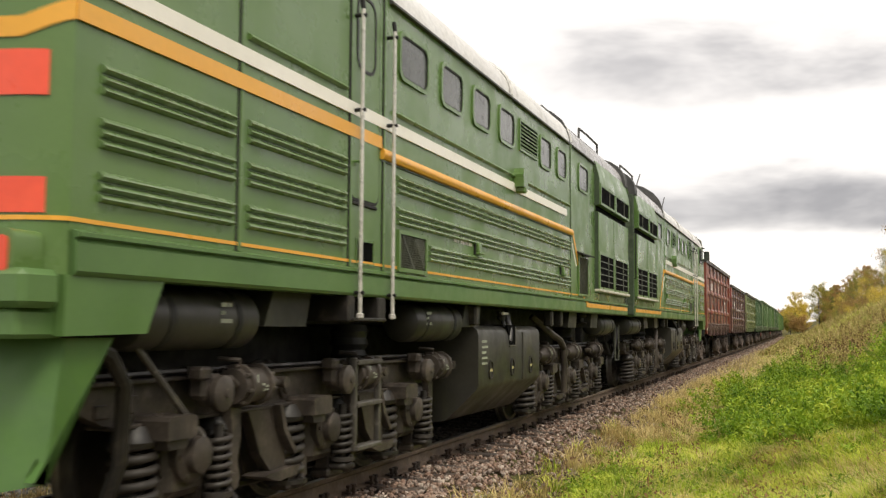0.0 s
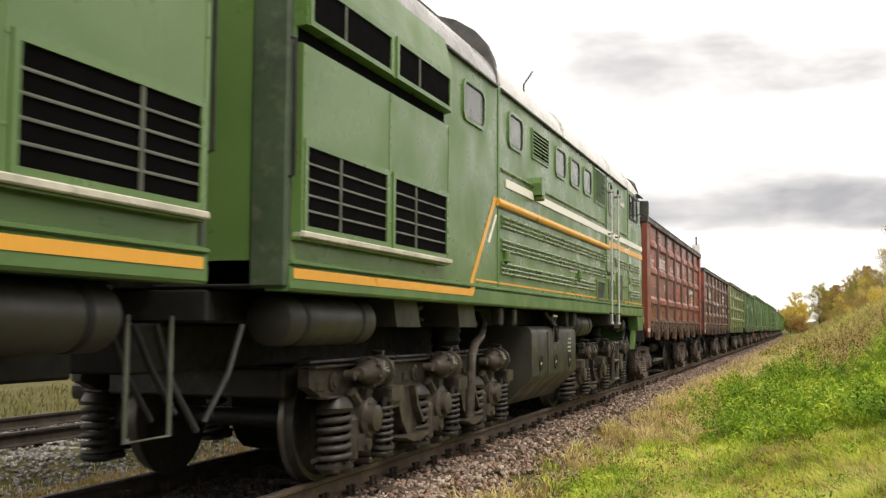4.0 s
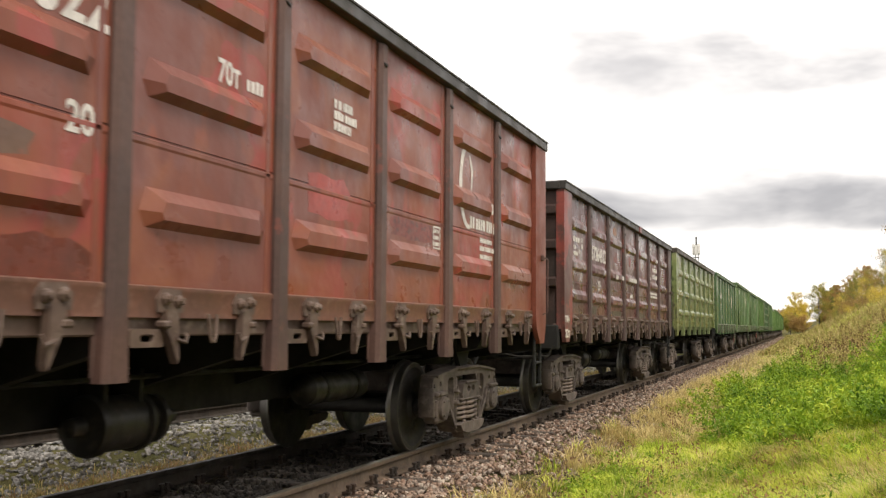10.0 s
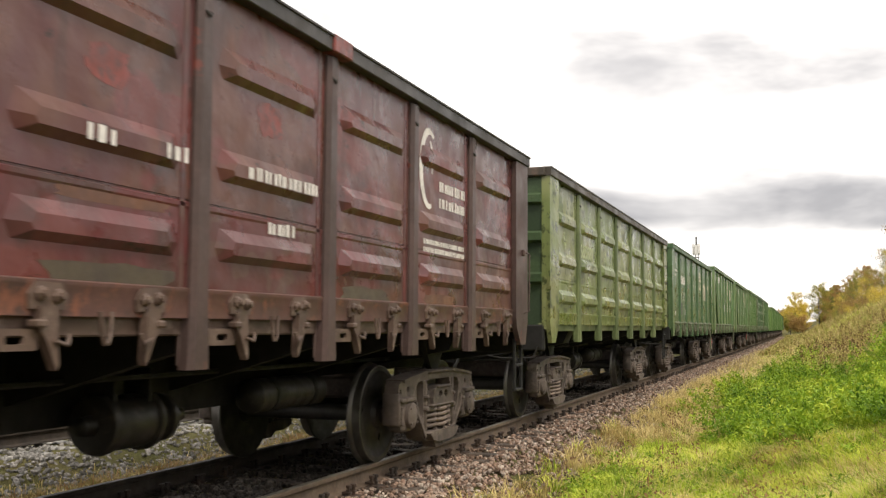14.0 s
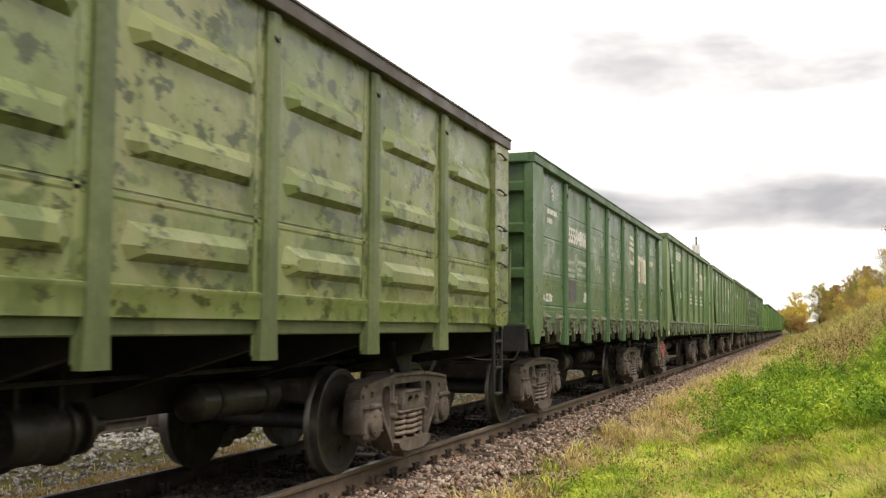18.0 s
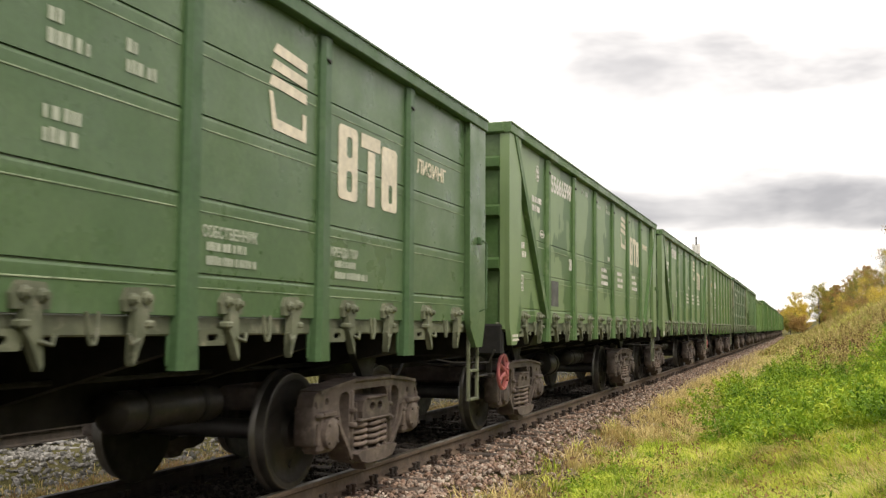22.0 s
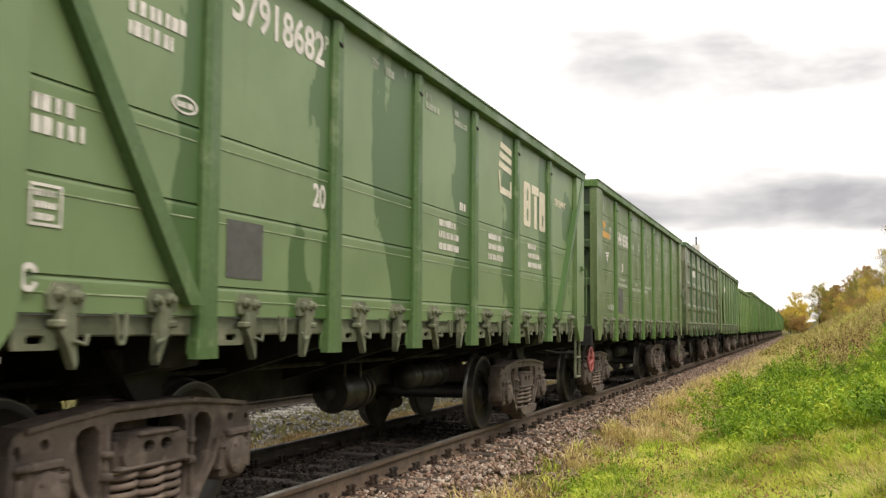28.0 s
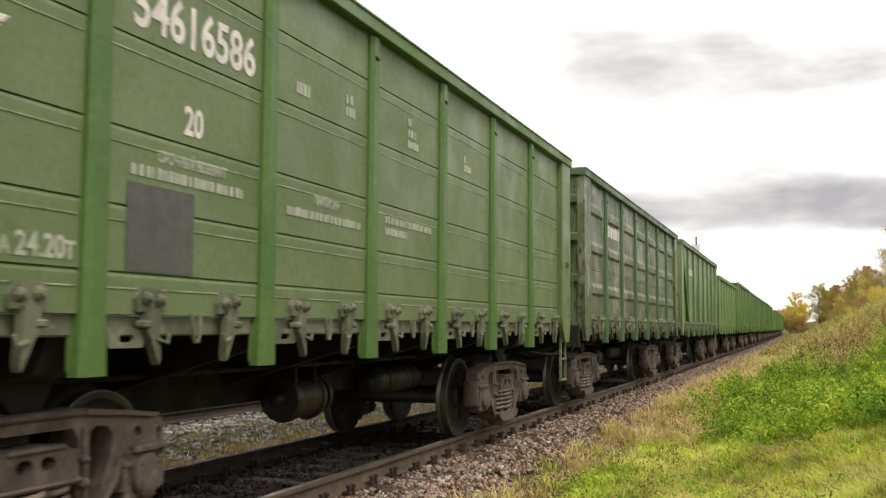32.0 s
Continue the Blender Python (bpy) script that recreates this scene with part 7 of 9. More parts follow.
def loco_bogie(t, yc, front):
    """A three-axle bogie: deep side beams, coil springs, dampers and brake cylinders."""
    b = part("bogie", Geo().box(-0.9, 0.9, -0.25, 0.25, 0.72, 1.0, 0.03), M["under"], t, "dusty three-axle bogie with coil springs and brake cylinders", at=(0, yc, 0))
    for e in (-2.5, 2.5):
        part("end_transom", Geo().box(-0.85, 0.85, e - 0.1, e + 0.1, 0.75, 1.0, 0.02), M["under"], b)
    beam = Geo().prism([(-2.72, 0.86), (-2.5, 0.775), (2.5, 0.775), (2.72, 0.86), (2.72, 1.005), (-2.72, 1.005)], 1.04, 1.14, "x", [round_rect(e - 0.15, e + 0.13, 0.86, 0.95, 0.03) for e in (-1.25, 0.75)])
    beam.box(1.0, 1.20, -2.72, 2.72, 1.005, 1.03, 0.006).box(1.0, 1.20, -2.5, 2.5, 0.752, 0.776, 0.006)
    for y in (-2.3, -0.45, 1.4):
        beam.lathe([(1.14, 0.085), (1.165, 0.08), (1.17, 0.055), (1.185, 0.05)], (0, y, 0.89), "x", 16)
        beam.box(1.13, 1.16, y - 0.30, y - 0.18, 0.82, 0.90, 0.008)
    beam_me = mesh_of("side_beam", beam, M["frame_brown"])
    spring = mesh_of("spring", Geo().helix((0, 0), 0.125, 0.20, 0.66, 6.0, 0.028, 16, 8).helix((0, 0), 0.065, 0.20, 0.66, 8, 0.014, 9, 5), M["spring"], 60)
    cap = Geo().lathe([(0.64, 0.15), (0.67, 0.16), (0.70, 0.15), (0.76, 0.11)], (0, 0, 0), "z", 16)
    cap.lathe([(0.14, 0.12), (0.175, 0.165), (0.205, 0.165)], (0, 0, 0), "z", 16)
    cap_me = mesh_of("spring_cap", cap, M["under"])
    axle = Geo().box(-0.16, 0.06, -0.20, 0.20, 0.30, 0.72, 0.05)
    axle.lathe([(0.04, 0.175), (0.10, 0.175), (0.115, 0.15), (0.12, 0.115), (0.17, 0.11), (0.18, 0.085), (0.185, 0.0)], (0, 0, 0.56), "x", 22)
    for k in range(6):
        a = k * math.pi / 3
        axle.lathe([(0.09, 0.016), (0.122, 0.016)], (0, 0.145 * math.cos(a), 0.56 + 0.145 * math.sin(a)), "x", 6)
    for s in (-1, 1):
        axle.box(-0.14, 0.04, s * 0.18, s * 0.50, 0.13, 0.21, 0.025)
        axle.prism([(s * 0.18, 0.21), (s * 0.48, 0.21), (s * 0.18, 0.46)], -0.08, 0.02, "x")
    axle.tube([(0.05, -0.16, 0.70), (0.05, -0.30, 0.80)], 0.045, 7)
    axle_me = mesh_of("axle_box", axle, M["frame_brown"])
    # friction damper: a slim coil before the axle box, a lug over it
    damper = Geo().helix((0, 0), 0.072, 0.30, 0.66, 6.5, 0.019, 14, 7)
    damper.lathe([(0.25, 0.06), (0.27, 0.10), (0.30, 0.10)], (0, 0, 0), "z", 14).tube([(0, 0, 0.28), (0, 0, 0.72)], 0.032, 8)
    damper.box(-0.09, 0.06, -0.08, 0.08, 0.20, 0.26, 0.02)
    damper_me = mesh_of("damper", damper, M["spring"], 60)
    lug_me = mesh_of("lug", Geo().prism([(-0.15, 0.72), (0.13, 0.72), (0.15, 0.75), (0.15, 0.835), (0.12, 0.855), (-0.12, 0.855), (-0.15, 0.83)], -0.24, 0.06, "x").prism([(-0.10, 0.66), (0.08, 0.66), (0.10, 0.72), (-0.12, 0.72)], -0.2, 0.03, "x"), M["frame_brown"])
    strut = Geo().prism([(-0.24, 0.775), (0.14, 0.775), (0.20, 0.60), (0.36, 0.42), (0.42, 0.32), (0.36, 0.27), (0.10, 0.30), (-0.06, 0.44), (-0.14, 0.60)], -0.06, 0.02, "x")
    strut.prism([(0.10, 0.775), (0.15, 0.775), (0.215, 0.60), (0.375, 0.42), (0.34, 0.40), (0.165, 0.585)], -0.1, 0.09, "x").prism([(-0.06, 0.30), (0.42, 0.32), (0.38, 0.25), (0.10, 0.235), (-0.10, 0.29)], -0.1, 0.09, "x")
    strut_me = mesh_of("guide_bracket", strut, M["frame_brown"])
    tie_me = mesh_of("brake_tie", Geo().tube([(0, -2.4, 0.24), (0, -0.9, 0.22), (0, 0.9, 0.22), (0, 2.4, 0.24)], 0.022, 6), M["under"])
    lever = Geo().prism([(-0.07, 0.86), (0.05, 0.86), (0.06, 0.62), (0.02, 0.45), (0.06, 0.34), (-0.02, 0.27), (-0.16, 0.30), (-0.15, 0.38), (-0.09, 0.46), (-0.05, 0.62)], -0.04, 0.03, "x")
    lever.lathe([(-0.06, 0.05), (0.06, 0.05)], (0, -0.05, 0.34), "x", 10)
    lever.box(-0.12, 0.0, -0.26, -0.12, 0.2, 0.6, 0.04)
    lever_me = mesh_of("brake_lever", lever, M["frame_brown"])
    valve = Geo().lathe([(-0.12, 0.09), (-0.02, 0.095), (0.0, 0.115), (0.04, 0.115), (0.055, 0.09), (0.06, 0.03), (0.075, 0.028)], (0, 0, 0.92), "x", 18)
    valve.box(-0.16, -0.03, -0.12, 0.10, 0.88, 1.04, 0.03).box(-0.14, -0.02, -0.16, -0.04, 1.0, 1.09, 0.02).tube([(-0.05, 0.05, 0.98), (-0.02, 0.16, 1.0), (-0.02, 0.22, 0.96)], 0.03, 8)
    valve_me = mesh_of("slack_adjuster", valve, M["frame_brown"])
    cyl_me = mesh_of("brake_cylinder", brake_cylinder(1 if front else -1), M["frame_brown"])
    mark = Geo()
    rr = random.Random(21 + front)
    for i in range(5):
        y, z = rr.uniform(-0.07, 0.06), 0.95 + rr.uniform(-0.05, 0.06)
        w, h = rr.choice(((0.05, 0.008), (0.008, 0.05), (0.03, 0.012)))
        x = math.sqrt(max(0.0, 0.1195 ** 2 - (z - 0.95) ** 2))
        mark.box(x - 0.004, x + 0.003, y, y + w, z, z + h)
    mark_me = mesh_of("stencil_mark", mark, M["letter_dull"], 0)
    cylinder_at, lever_at = (0.60, 0.50) if front else (0.04, -0.02)
    for s in (1, -1):
        turn = Matrix() if s > 0 else Matrix.Rotation(math.pi, 4, "Z")
        part("side_beam", beam_me, None, b, at=turn)
        part("air_pipe", Geo().tube([(1.12, -2.7, 1.055), (1.13, -1.5, 1.06), (1.12, 0.0, 1.05), (1.13, 1.5, 1.065), (1.12, 2.7, 1.05)], 0.018, 6), M["under"], b, at=turn)
        for y in (-1.7, -0.9, 0.35, 1.2, 2.2):
            part("pipe_clip", Geo().box(1.09, 1.15, y - 0.02, y + 0.02, 1.03, 1.085, 0.006), M["under"], b, at=turn)
        for e in AXLES:
            part("axle_box", axle_me, None, b, at=turn @ Matrix.Translation((1.19, e, 0)))
            for d in (-0.36, 0.52):
                part("spring", spring, None, b, at=turn @ Matrix.Translation((1.12, e + d, 0)))
                part("spring_cap", cap_me, None, b, at=turn @ Matrix.Translation((1.12, e + d, 0)))
            part("damper", damper_me, None, b, at=turn @ Matrix.Translation((1.30, e + 0.27, 0)))
            part("lug", lug_me, None, b, at=turn @ Matrix.Translation((1.32, e + (-0.24 if front else 0.42), -0.04)))
            part("brake_cylinder", cyl_me, None, b, at=turn @ Matrix.Translation((1.30, e + cylinder_at, 0)))
            part("stencil_mark", mark_me, None, b, at=turn @ Matrix.Translation((1.30, e + cylinder_at, 0)))
            part("brake_lever", lever_me, None, b, at=turn @ Matrix.Translation((1.26, e + lever_at, 0)))
            if front:
                part("slack_adjuster", valve_me, None, b, at=turn @ Matrix.Translation((1.36, e + 0.17, 0)))
        for e in (-1.85, 0.0):
            part("guide_bracket", strut_me, None, b, at=turn @ Matrix.Translation((1.17, e + 1.05, 0)))
        part("brake_tie", tie_me, None, b, at=turn @ Matrix.Translation((1.02, 0, 0)))
        part("motor_housing", Geo().lathe([(-0.5, 0.3), (-0.4, 0.42), (0.4, 0.42), (0.5, 0.3)], (0, s * 0.92, 0.55), "x", 16), M["under_dark"], b)
        part("side_bearer", Geo().lathe([(1.03, 0.15), (1.08, 0.17), (1.13, 0.15), (1.18, 0.18), (1.24, 0.16), (1.30, 0.18), (1.36, 0.15)], (s * 0.85, s * 1.35, 0), "z", 18), M["rubber"], b)
    for e in AXLES:
        w = part("wheelset", LOCO_WHEELS, None, b, at=(0, e, LOCO_R))
        TURNING.append((w, (0, e, LOCO_R), LOCO_R))


def build_loco():
    t = thing("locomotive_section", "green diesel locomotive section with white and orange stripes and pale roof", "locomotive", "locomotive sections")
    ring = hull(0)
    n = len(ring)
    ys = [0.0, 0.35, 0.8, 1.3, 1.85, 4, 7, 9, 11.03, 13, LOCO_LEN]
    g = Geo()
    v, f = [], []
    for y in ys:
        k = max(0.0, 1.0 - y / 1.8)
        v += [(x, y + k * nose(z), z) for x, z in ring]
    for i in range(len(ys) - 1):
        f += [(i * n + q, (i + 1) * n + q, (i + 1) * n + q + 1, i * n + q + 1) for q in range(n - 1)]
    f.append(tuple(range((len(ys) - 1) * n, len(ys) * n)))
    g.add(v, f)
    me = mesh_of("body", g, [M["loco_green"], M["roof"], M["roof_grey"]], 30)
    for p in me.polygons:
        if p.center.z > 4.12 and len(p.vertices) == 4:
            p.material_index = 1 if p.center.y < 10.9 else 2
    part("body", me, None, t, "green welded body with a pale grey rounded roof")
    # front of the cab
    g = Geo()
    zs = (1.58, 2.2, 2.8, 3.36, 3.5, 3.62, 3.9, 4.1, 4.25)
    cols = [1.5525 * math.sin(radians(a)) for a in range(-90, 91, 6)]
    front = lambda x, z: nose(z) + float(np.interp(abs(x), (0, 0.8, 1.2, 1.36, 1.46, 1.52, 1.5525), (-0.26, -0.21, -0.155, -0.12, -0.078, -0.036, 0.0)))
    v = [(x, front(x, z), z) for z in zs for x in cols]
    m = len(cols)
    f = [(i * m + q, i * m + q + 1, (i + 1) * m + q + 1, (i + 1) * m + q) for i in range(len(zs) - 1) for q in range(m - 1)]
    g.add(v, f)
    part("cab_front", g, M["loco_green"], t, "bowed green cab front")
    top = Geo()
    v = []
    for x in cols:
        v += [(x, front(x, 4.25), 4.25), (x, nose(4.25) + 0.35, 4.25 + 0.48 * math.sqrt(max(0, 1 - (x / 1.62) ** 2)))]
    top.add(v, [(2 * q, 2 * q + 2, 2 * q + 3, 2 * q + 1) for q in range(m - 1)])
    part("cab_brow", top, M["roof"], t)
    part("sun_visor", Geo().prism([(1.2, 4.2), (1.62, 4.13), (1.62, 4.15), (1.2, 4.24)], 0.15, 0.75, "y"), M["roof_dark"], t)
    part("sun_visor", Geo().prism([(-1.2, 4.2), (-1.62, 4.13), (-1.62, 4.15), (-1.2, 4.24)], 0.15, 0.75, "y"), M["roof_dark"], t)

    def on_front(x0, x1, z0, z1, mat, name, proud=0.006, label="", drop=0.0):
        gg = Geo()
        xs = [x0] + [x for x in cols if x0 + 0.004 < x < x1 - 0.004] + [x1]
        k = len(xs)
        vv = []
        for x in xs:
            d = drop * min(1.0, (1.5525 - abs(x)) / 0.2)
            ox = x + math.copysign(proud, x) * max(0.0, (abs(x) - 1.3) / 0.25)
            vv += [(ox, front(x, z0) - proud, z0 - d), (ox, front(x, z1) - proud, z1 - d), (x * 0.99, front(x, z0) + 0.02, z0 - d), (x * 0.99, front(x, z1) + 0.02, z1 - d)]
        ff = []
        for i in range(k - 1):
            a, c = 4 * i, 4 * i + 4
            ff += [(a, c, c + 1, a + 1), (a + 1, c + 1, c + 3, a + 3), (a + 2, c + 2, c, a)]
        ff += [(0, 1, 3, 2), (4 * k - 4, 4 * k - 2, 4 * k - 1, 4 * k - 3)]
        part(name, gg.add(vv, ff), mat, t, label)

    on_front(-1.5525, 1.5525, 2.81, 2.91, M["loco_orange"], "orange_stripe", 0.008, "", 0.10)
    on_front(-1.5525, 1.5525, 1.835, 1.857, M["loco_orange"], "orange_line", 0.007)
    for s in (-1, 1):
        a, b = sorted((s * 1.47, s * 0.62))
        on_front(a, b, 2.43, 2.65, M["loco_red"], "red_panel", 0.008, "bright red square panel")
        on_front(a, b, 1.87, 2.04, M["loco_red"], "red_panel", 0.008, "bright red square panel")
        a, b = sorted((s * 1.42, s * 0.12))
        on_front(a, b, 3.66, 4.16, M["glass"], "windscreen", 0.012, "dark windscreen pane")
        lamp = part("buffer_lamp", Geo().prism(round_rect(s * 1.32 - 0.16, s * 1.32 + 0.16, 1.56, 1.78, 0.04), front(1.3, 1.7) - 0.14, front(1.3, 1.7) + 0.05, "y"), M["loco_green"], t)
        part("lamp_glass", Geo().prism(round_rect(s * 1.32 - 0.13, s * 1.32 + 0.13, 1.58, 1.75, 0.03), front(1.3, 1.7) - 0.15, front(1.3, 1.7) - 0.12, "y"), M["loco_red"], lamp, "red marker lamp glass")
        mir = part("mirror", Geo().prism(round_rect(-0.095, 0.095, 3.66, 3.98, 0.04), 0.0, 0.05, "y"), M["roof_dark"], t, "grey rear-view mirror on an arm", at=(s * 1.71, 0.62, 0.04))
        part("mirror_glass", Geo().prism(round_rect(-0.08, 0.08, 3.675, 3.965, 0.03), 0.05, 0.054, "y"), M["glass"], mir)
        part("mirror_arm", Geo().tube([(s * -0.16, 0.2, 3.98), (0, 0.03, 3.96)], 0.012, 5).tube([(s * -0.16, 0.2, 3.66), (0, 0.03, 3.70)], 0.012, 5), M["under_dark"], mir)
        # cab side window, in two lights
        for y0, y1 in ((0.64, 1.14), (1.18, 1.62)):
            gw = flipped(Geo().prism([(y0 + 0.0, 3.58), (y1, 3.58), (y1, 4.02), (y0 + 0.08, 4.02)], 1.549, 1.556, "x"), s < 0)
            w = part("cab_window", gw, M["glass"], t, "cab side window with dark seals")
            part("window_seal", flipped(Geo().prism([(y0 - 0.03, 3.55), (y1 + 0.02, 3.55), (y1 + 0.02, 4.05), (y0 + 0.06, 4.05)], 1.549, 1.57, "x", [[(y0 + 0.01, 3.585), (y1 - 0.01, 3.585), (y1 - 0.01, 4.015), (y0 + 0.085, 4.015)]]), s < 0), M["rubber"], w)
        # corner skirt and buffer beam end
        part("skirt", flipped(Geo().prism([(-0.02, 1.58), (0.76, 1.58), (0.62, 1.30), (-0.02, 1.29)], 1.36, 1.56, "x"), s < 0), M["loco_sill"], t)
    part("buffer_beam", Geo().box(-1.56, 1.56, -0.30, -0.04, 1.42, 1.60, 0.03).box(-1.5, 1.5, -0.26, 0.06, 1.28, 1.42, 0.02), M["loco_sill"], t, "green buffer beam")
    pl = Geo()
    pv = [(-1.5, 0.06, 1.28), (0, -0.25, 1.28), (1.5, 0.06, 1.28), (-1.46, -0.02, 0.60), (0, -0.55, 0.3), (1.46, -0.02, 0.60)]
    pl.add(pv, [(0, 3, 4, 1), (1, 4, 5, 2)])
    pl.prism([(0.06, 1.28), (0.44, 1.28), (0.10, 0.80), (-0.10, 0.62), (-0.02, 0.60)], 1.43, 1.49, "x").prism([(0.06, 1.28), (0.44, 1.28), (0.10, 0.80), (-0.10, 0.62), (-0.02, 0.60)], -1.49, -1.43, "x")
    part("plough", pl, M["loco_bright"], t, "bright green snow plough")
    for s in (-1, 1):
        part("plough_stay", Geo().tube([(s * 1.3, 0.72, 1.36), (s * 1.3, 1.68, 0.56)], 0.022, 7), M["steel_grey"], t)
    # roof fittings
    for y in (1.85, 3.85, 7.72, 11.05):
        gg = Geo()
        pts = [(x * 1.008, y, z + 0.008) for x, z in ring if z > 4.06]
        gg.tube(pts, 0.022, 5)
        part("roof_joint", gg, M["roof"], t)
    dome = Geo().lathe([(4.45, 0.62), (4.62, 0.60), (4.85, 0.42), (4.93, 0.2), (4.95, 0.0)], (0.35, 10.95, 0), "z", 20)
    part("exhaust_dome", dome, M["roof"], t, "rounded grey exhaust housing on the roof")
    part("roof_box", Geo().box(0.5, 0.9, 9.6, 9.85, 4.5, 4.78, 0.02), M["roof_dark"], t)
    for a, b, h in ((11.3, 12.8, 4.86), (13.1, 15.6, 4.84)):
        hatch = part("roof_hatch", Geo().box(-1.0, 1.0, a, b, 4.5, h - 0.08, 0.04), M["roof_grey"], t)
        for x in (0.96, -1.06):
            part("hatch_edge", Geo().box(x, x + 0.10, a, b, h - 0.14, h - 0.05, 0.01), M["roof_dark"], hatch, "sooty hatch edge")
    part("fan_arch", Geo().prism([(x * 1.0, 4.13 + (z - 4.13) * 1.2) for x, z in ring if z > 4.12] + [(x * 0.9, z - 0.1) for x, z in ring[::-1] if z > 4.12], 11.0, 11.12, "y"), M["roof_dark"], t, "dark arched screen standing over the roof")
    for x in (-1.15, 1.15):
        part("roof_rail", Geo().tube([(x, 13.6, 4.42), (x, 13.6, 4.86), (x, 14.4, 4.87), (x, 15.3, 4.86), (x, 15.3, 4.42)], 0.022, 5), M["roof_dark"], t, "black grab rail on the roof")
    part("aerial", Geo().tube([(0.25, 4.4, 4.68), (0.3, 4.2, 5.05), (0.3, 4.55, 5.1)], 0.014, 5), M["under_dark"], t)
    part("roof_wire", Geo().tube([(0.3, 4.2, 5.05), (0.3, 8.5, 5.0), (0.3, 12.9, 5.02)], 0.004, 3), M["under_dark"], t)
    # gangway at the tail
    part("gangway", Geo().box(-0.55, 0.55, LOCO_LEN, LOCO_LEN + 0.43, 1.6, 3.75, 0.04), M["rubber"], t, "black gangway bellows")
    for sx in (1, -1):
        part("tail_frame", flipped(Geo().box(1.28, 1.565, LOCO_LEN - 0.06, LOCO_LEN + 0.03, 1.60, 4.12, 0.02), sx < 0), M["tail_grey"], t, "dirty grey end post with a grab rod")
        part("grab_rod", flipped(Geo().tube([(1.56, LOCO_LEN, 2.35), (1.60, LOCO_LEN, 2.36), (1.60, LOCO_LEN, 3.3), (1.56, LOCO_LEN, 3.31)], 0.013, 6), sx < 0), M["under_dark"], t)
    part("tail_arch", Geo().prism([(x * 1.03, z + 0.06) for x, z in ring if z > 4.05] + [(x * 0.95, z - 0.05) for x, z in ring[::-1] if z > 4.05], LOCO_LEN - 0.30, LOCO_LEN + 0.02, "y"), M["roof_dark"], t, "dark arched rim at the end of the roof")
    for x, d in ((1.28, 0.1), (1.12, 0.2), (0.95, 0.15), (-1.2, 0.12)):
        part("jumper_hose", Geo().tube([(x, LOCO_LEN - 0.05, 1.35), (x, LOCO_LEN + 0.12, 0.9 + d), (x + 0.05, LOCO_LEN + 0.32, 0.6 + d)], 0.02, 6), M["rubber"], t)
    part("tail_step", Geo().tube([(1.42, LOCO_LEN - 0.5, 1.4), (1.42, LOCO_LEN - 0.5, 0.72), (1.42, LOCO_LEN - 0.1, 0.72), (1.42, LOCO_LEN - 0.1, 1.4)], 0.014, 6), M["wire"], t)
    part("underframe", Geo().box(-0.95, 0.95, 0.1, LOCO_LEN, 1.36, 1.6, 0.02), M["under_dark"], t)
    part("floor_plate", Geo().box(-1.42, 1.42, 0.1, LOCO_LEN, 1.602, 1.63, 0.01), M["under_dark"], t)
    part("centre_beam", Geo().box(-0.5, 0.5, -0.35, LOCO_LEN + 0.2, 1.0, 1.358, 0.02), M["under_dark"], t)
    part("coupler", Geo().box(-0.1, 0.1, -0.75, -0.2, 0.97, 1.17, 0.02).box(-0.24, 0.24, -0.95, -0.7, 0.88, 1.22, 0.04), M["under_dark"], t)
    # fuel tank
    half = [(0.0, 1.36), (1.36, 1.36), (1.43, 1.347), (1.48, 1.31), (1.50, 1.25), (1.50, 0.72), (1.485, 0.67), (1.14, 0.34), (1.08, 0.31), (0.0, 0.30)]
    outline = half + [(-x, z) for x, z in half[::-1][1:-1]]
    tank = part("fuel_tank", rounded(Geo().prism(outline, 6.62, 9.32, "y"), 0.02), M["tank"], t, "dark olive fuel tank with rounded shoulders")
    for s in (1, -1):
        for k, y in enumerate((7.07, 7.97, 8.84)):
            rim = flipped(Geo().prism(round_rect(y - 0.075, y + 0.075, 0.755, 0.975, 0.07), 1.50, 1.515, "x", [round_rect(y - 0.058, y + 0.058, 0.775, 0.955, 0.055)]), s < 0)
            part("gauge_rim", rim, M["under"], tank)
            part("gauge_mark", flipped(Geo().box(1.503, 1.509, y - 0.055, y + 0.055, 0.845, 0.875), s < 0), M["letter_straw"], tank, "pale yellow level mark")
        part("filler_recess", flipped(Geo().prism([(7.74, 1.37), (8.10, 1.37), (8.10, 1.13), (7.86, 1.13)], 1.49, 1.504, "x").prism([(7.74, 1.362), (8.10, 1.362), (8.10, 1.366), (7.74, 1.366)], 1.30, 1.49, "x"), s < 0), M["black"], tank, "dark filler recess in the tank's shoulder")
        part("recess_lip", flipped(Geo().box(1.495, 1.515, 7.84, 8.12, 1.108, 1.13, 0.005).box(1.495, 1.512, 8.10, 8.125, 1.12, 1.34, 0.005), s < 0), M["steel_grey"], tank)
        part("filler_pipe", flipped(Geo().tube([(1.50, 7.86, 1.17), (1.49, 7.92, 1.30), (1.44, 8.0, 1.42), (1.38, 8.16, 1.56)], 0.032, 8).tube([(1.46, 7.78, 1.34), (1.42, 7.80, 1.45), (1.40, 7.72, 1.52)], 0.026, 8).tube([(1.48, 7.92, 1.34), (1.44, 7.94, 1.44), (1.42, 7.98, 1.5)], 0.026, 8).lathe([(0, 0.05), (0.05, 0.055), (0.06, 0.04)], (1.42, 7.78, 1.43), "z", 10), s < 0), M["under"], tank)
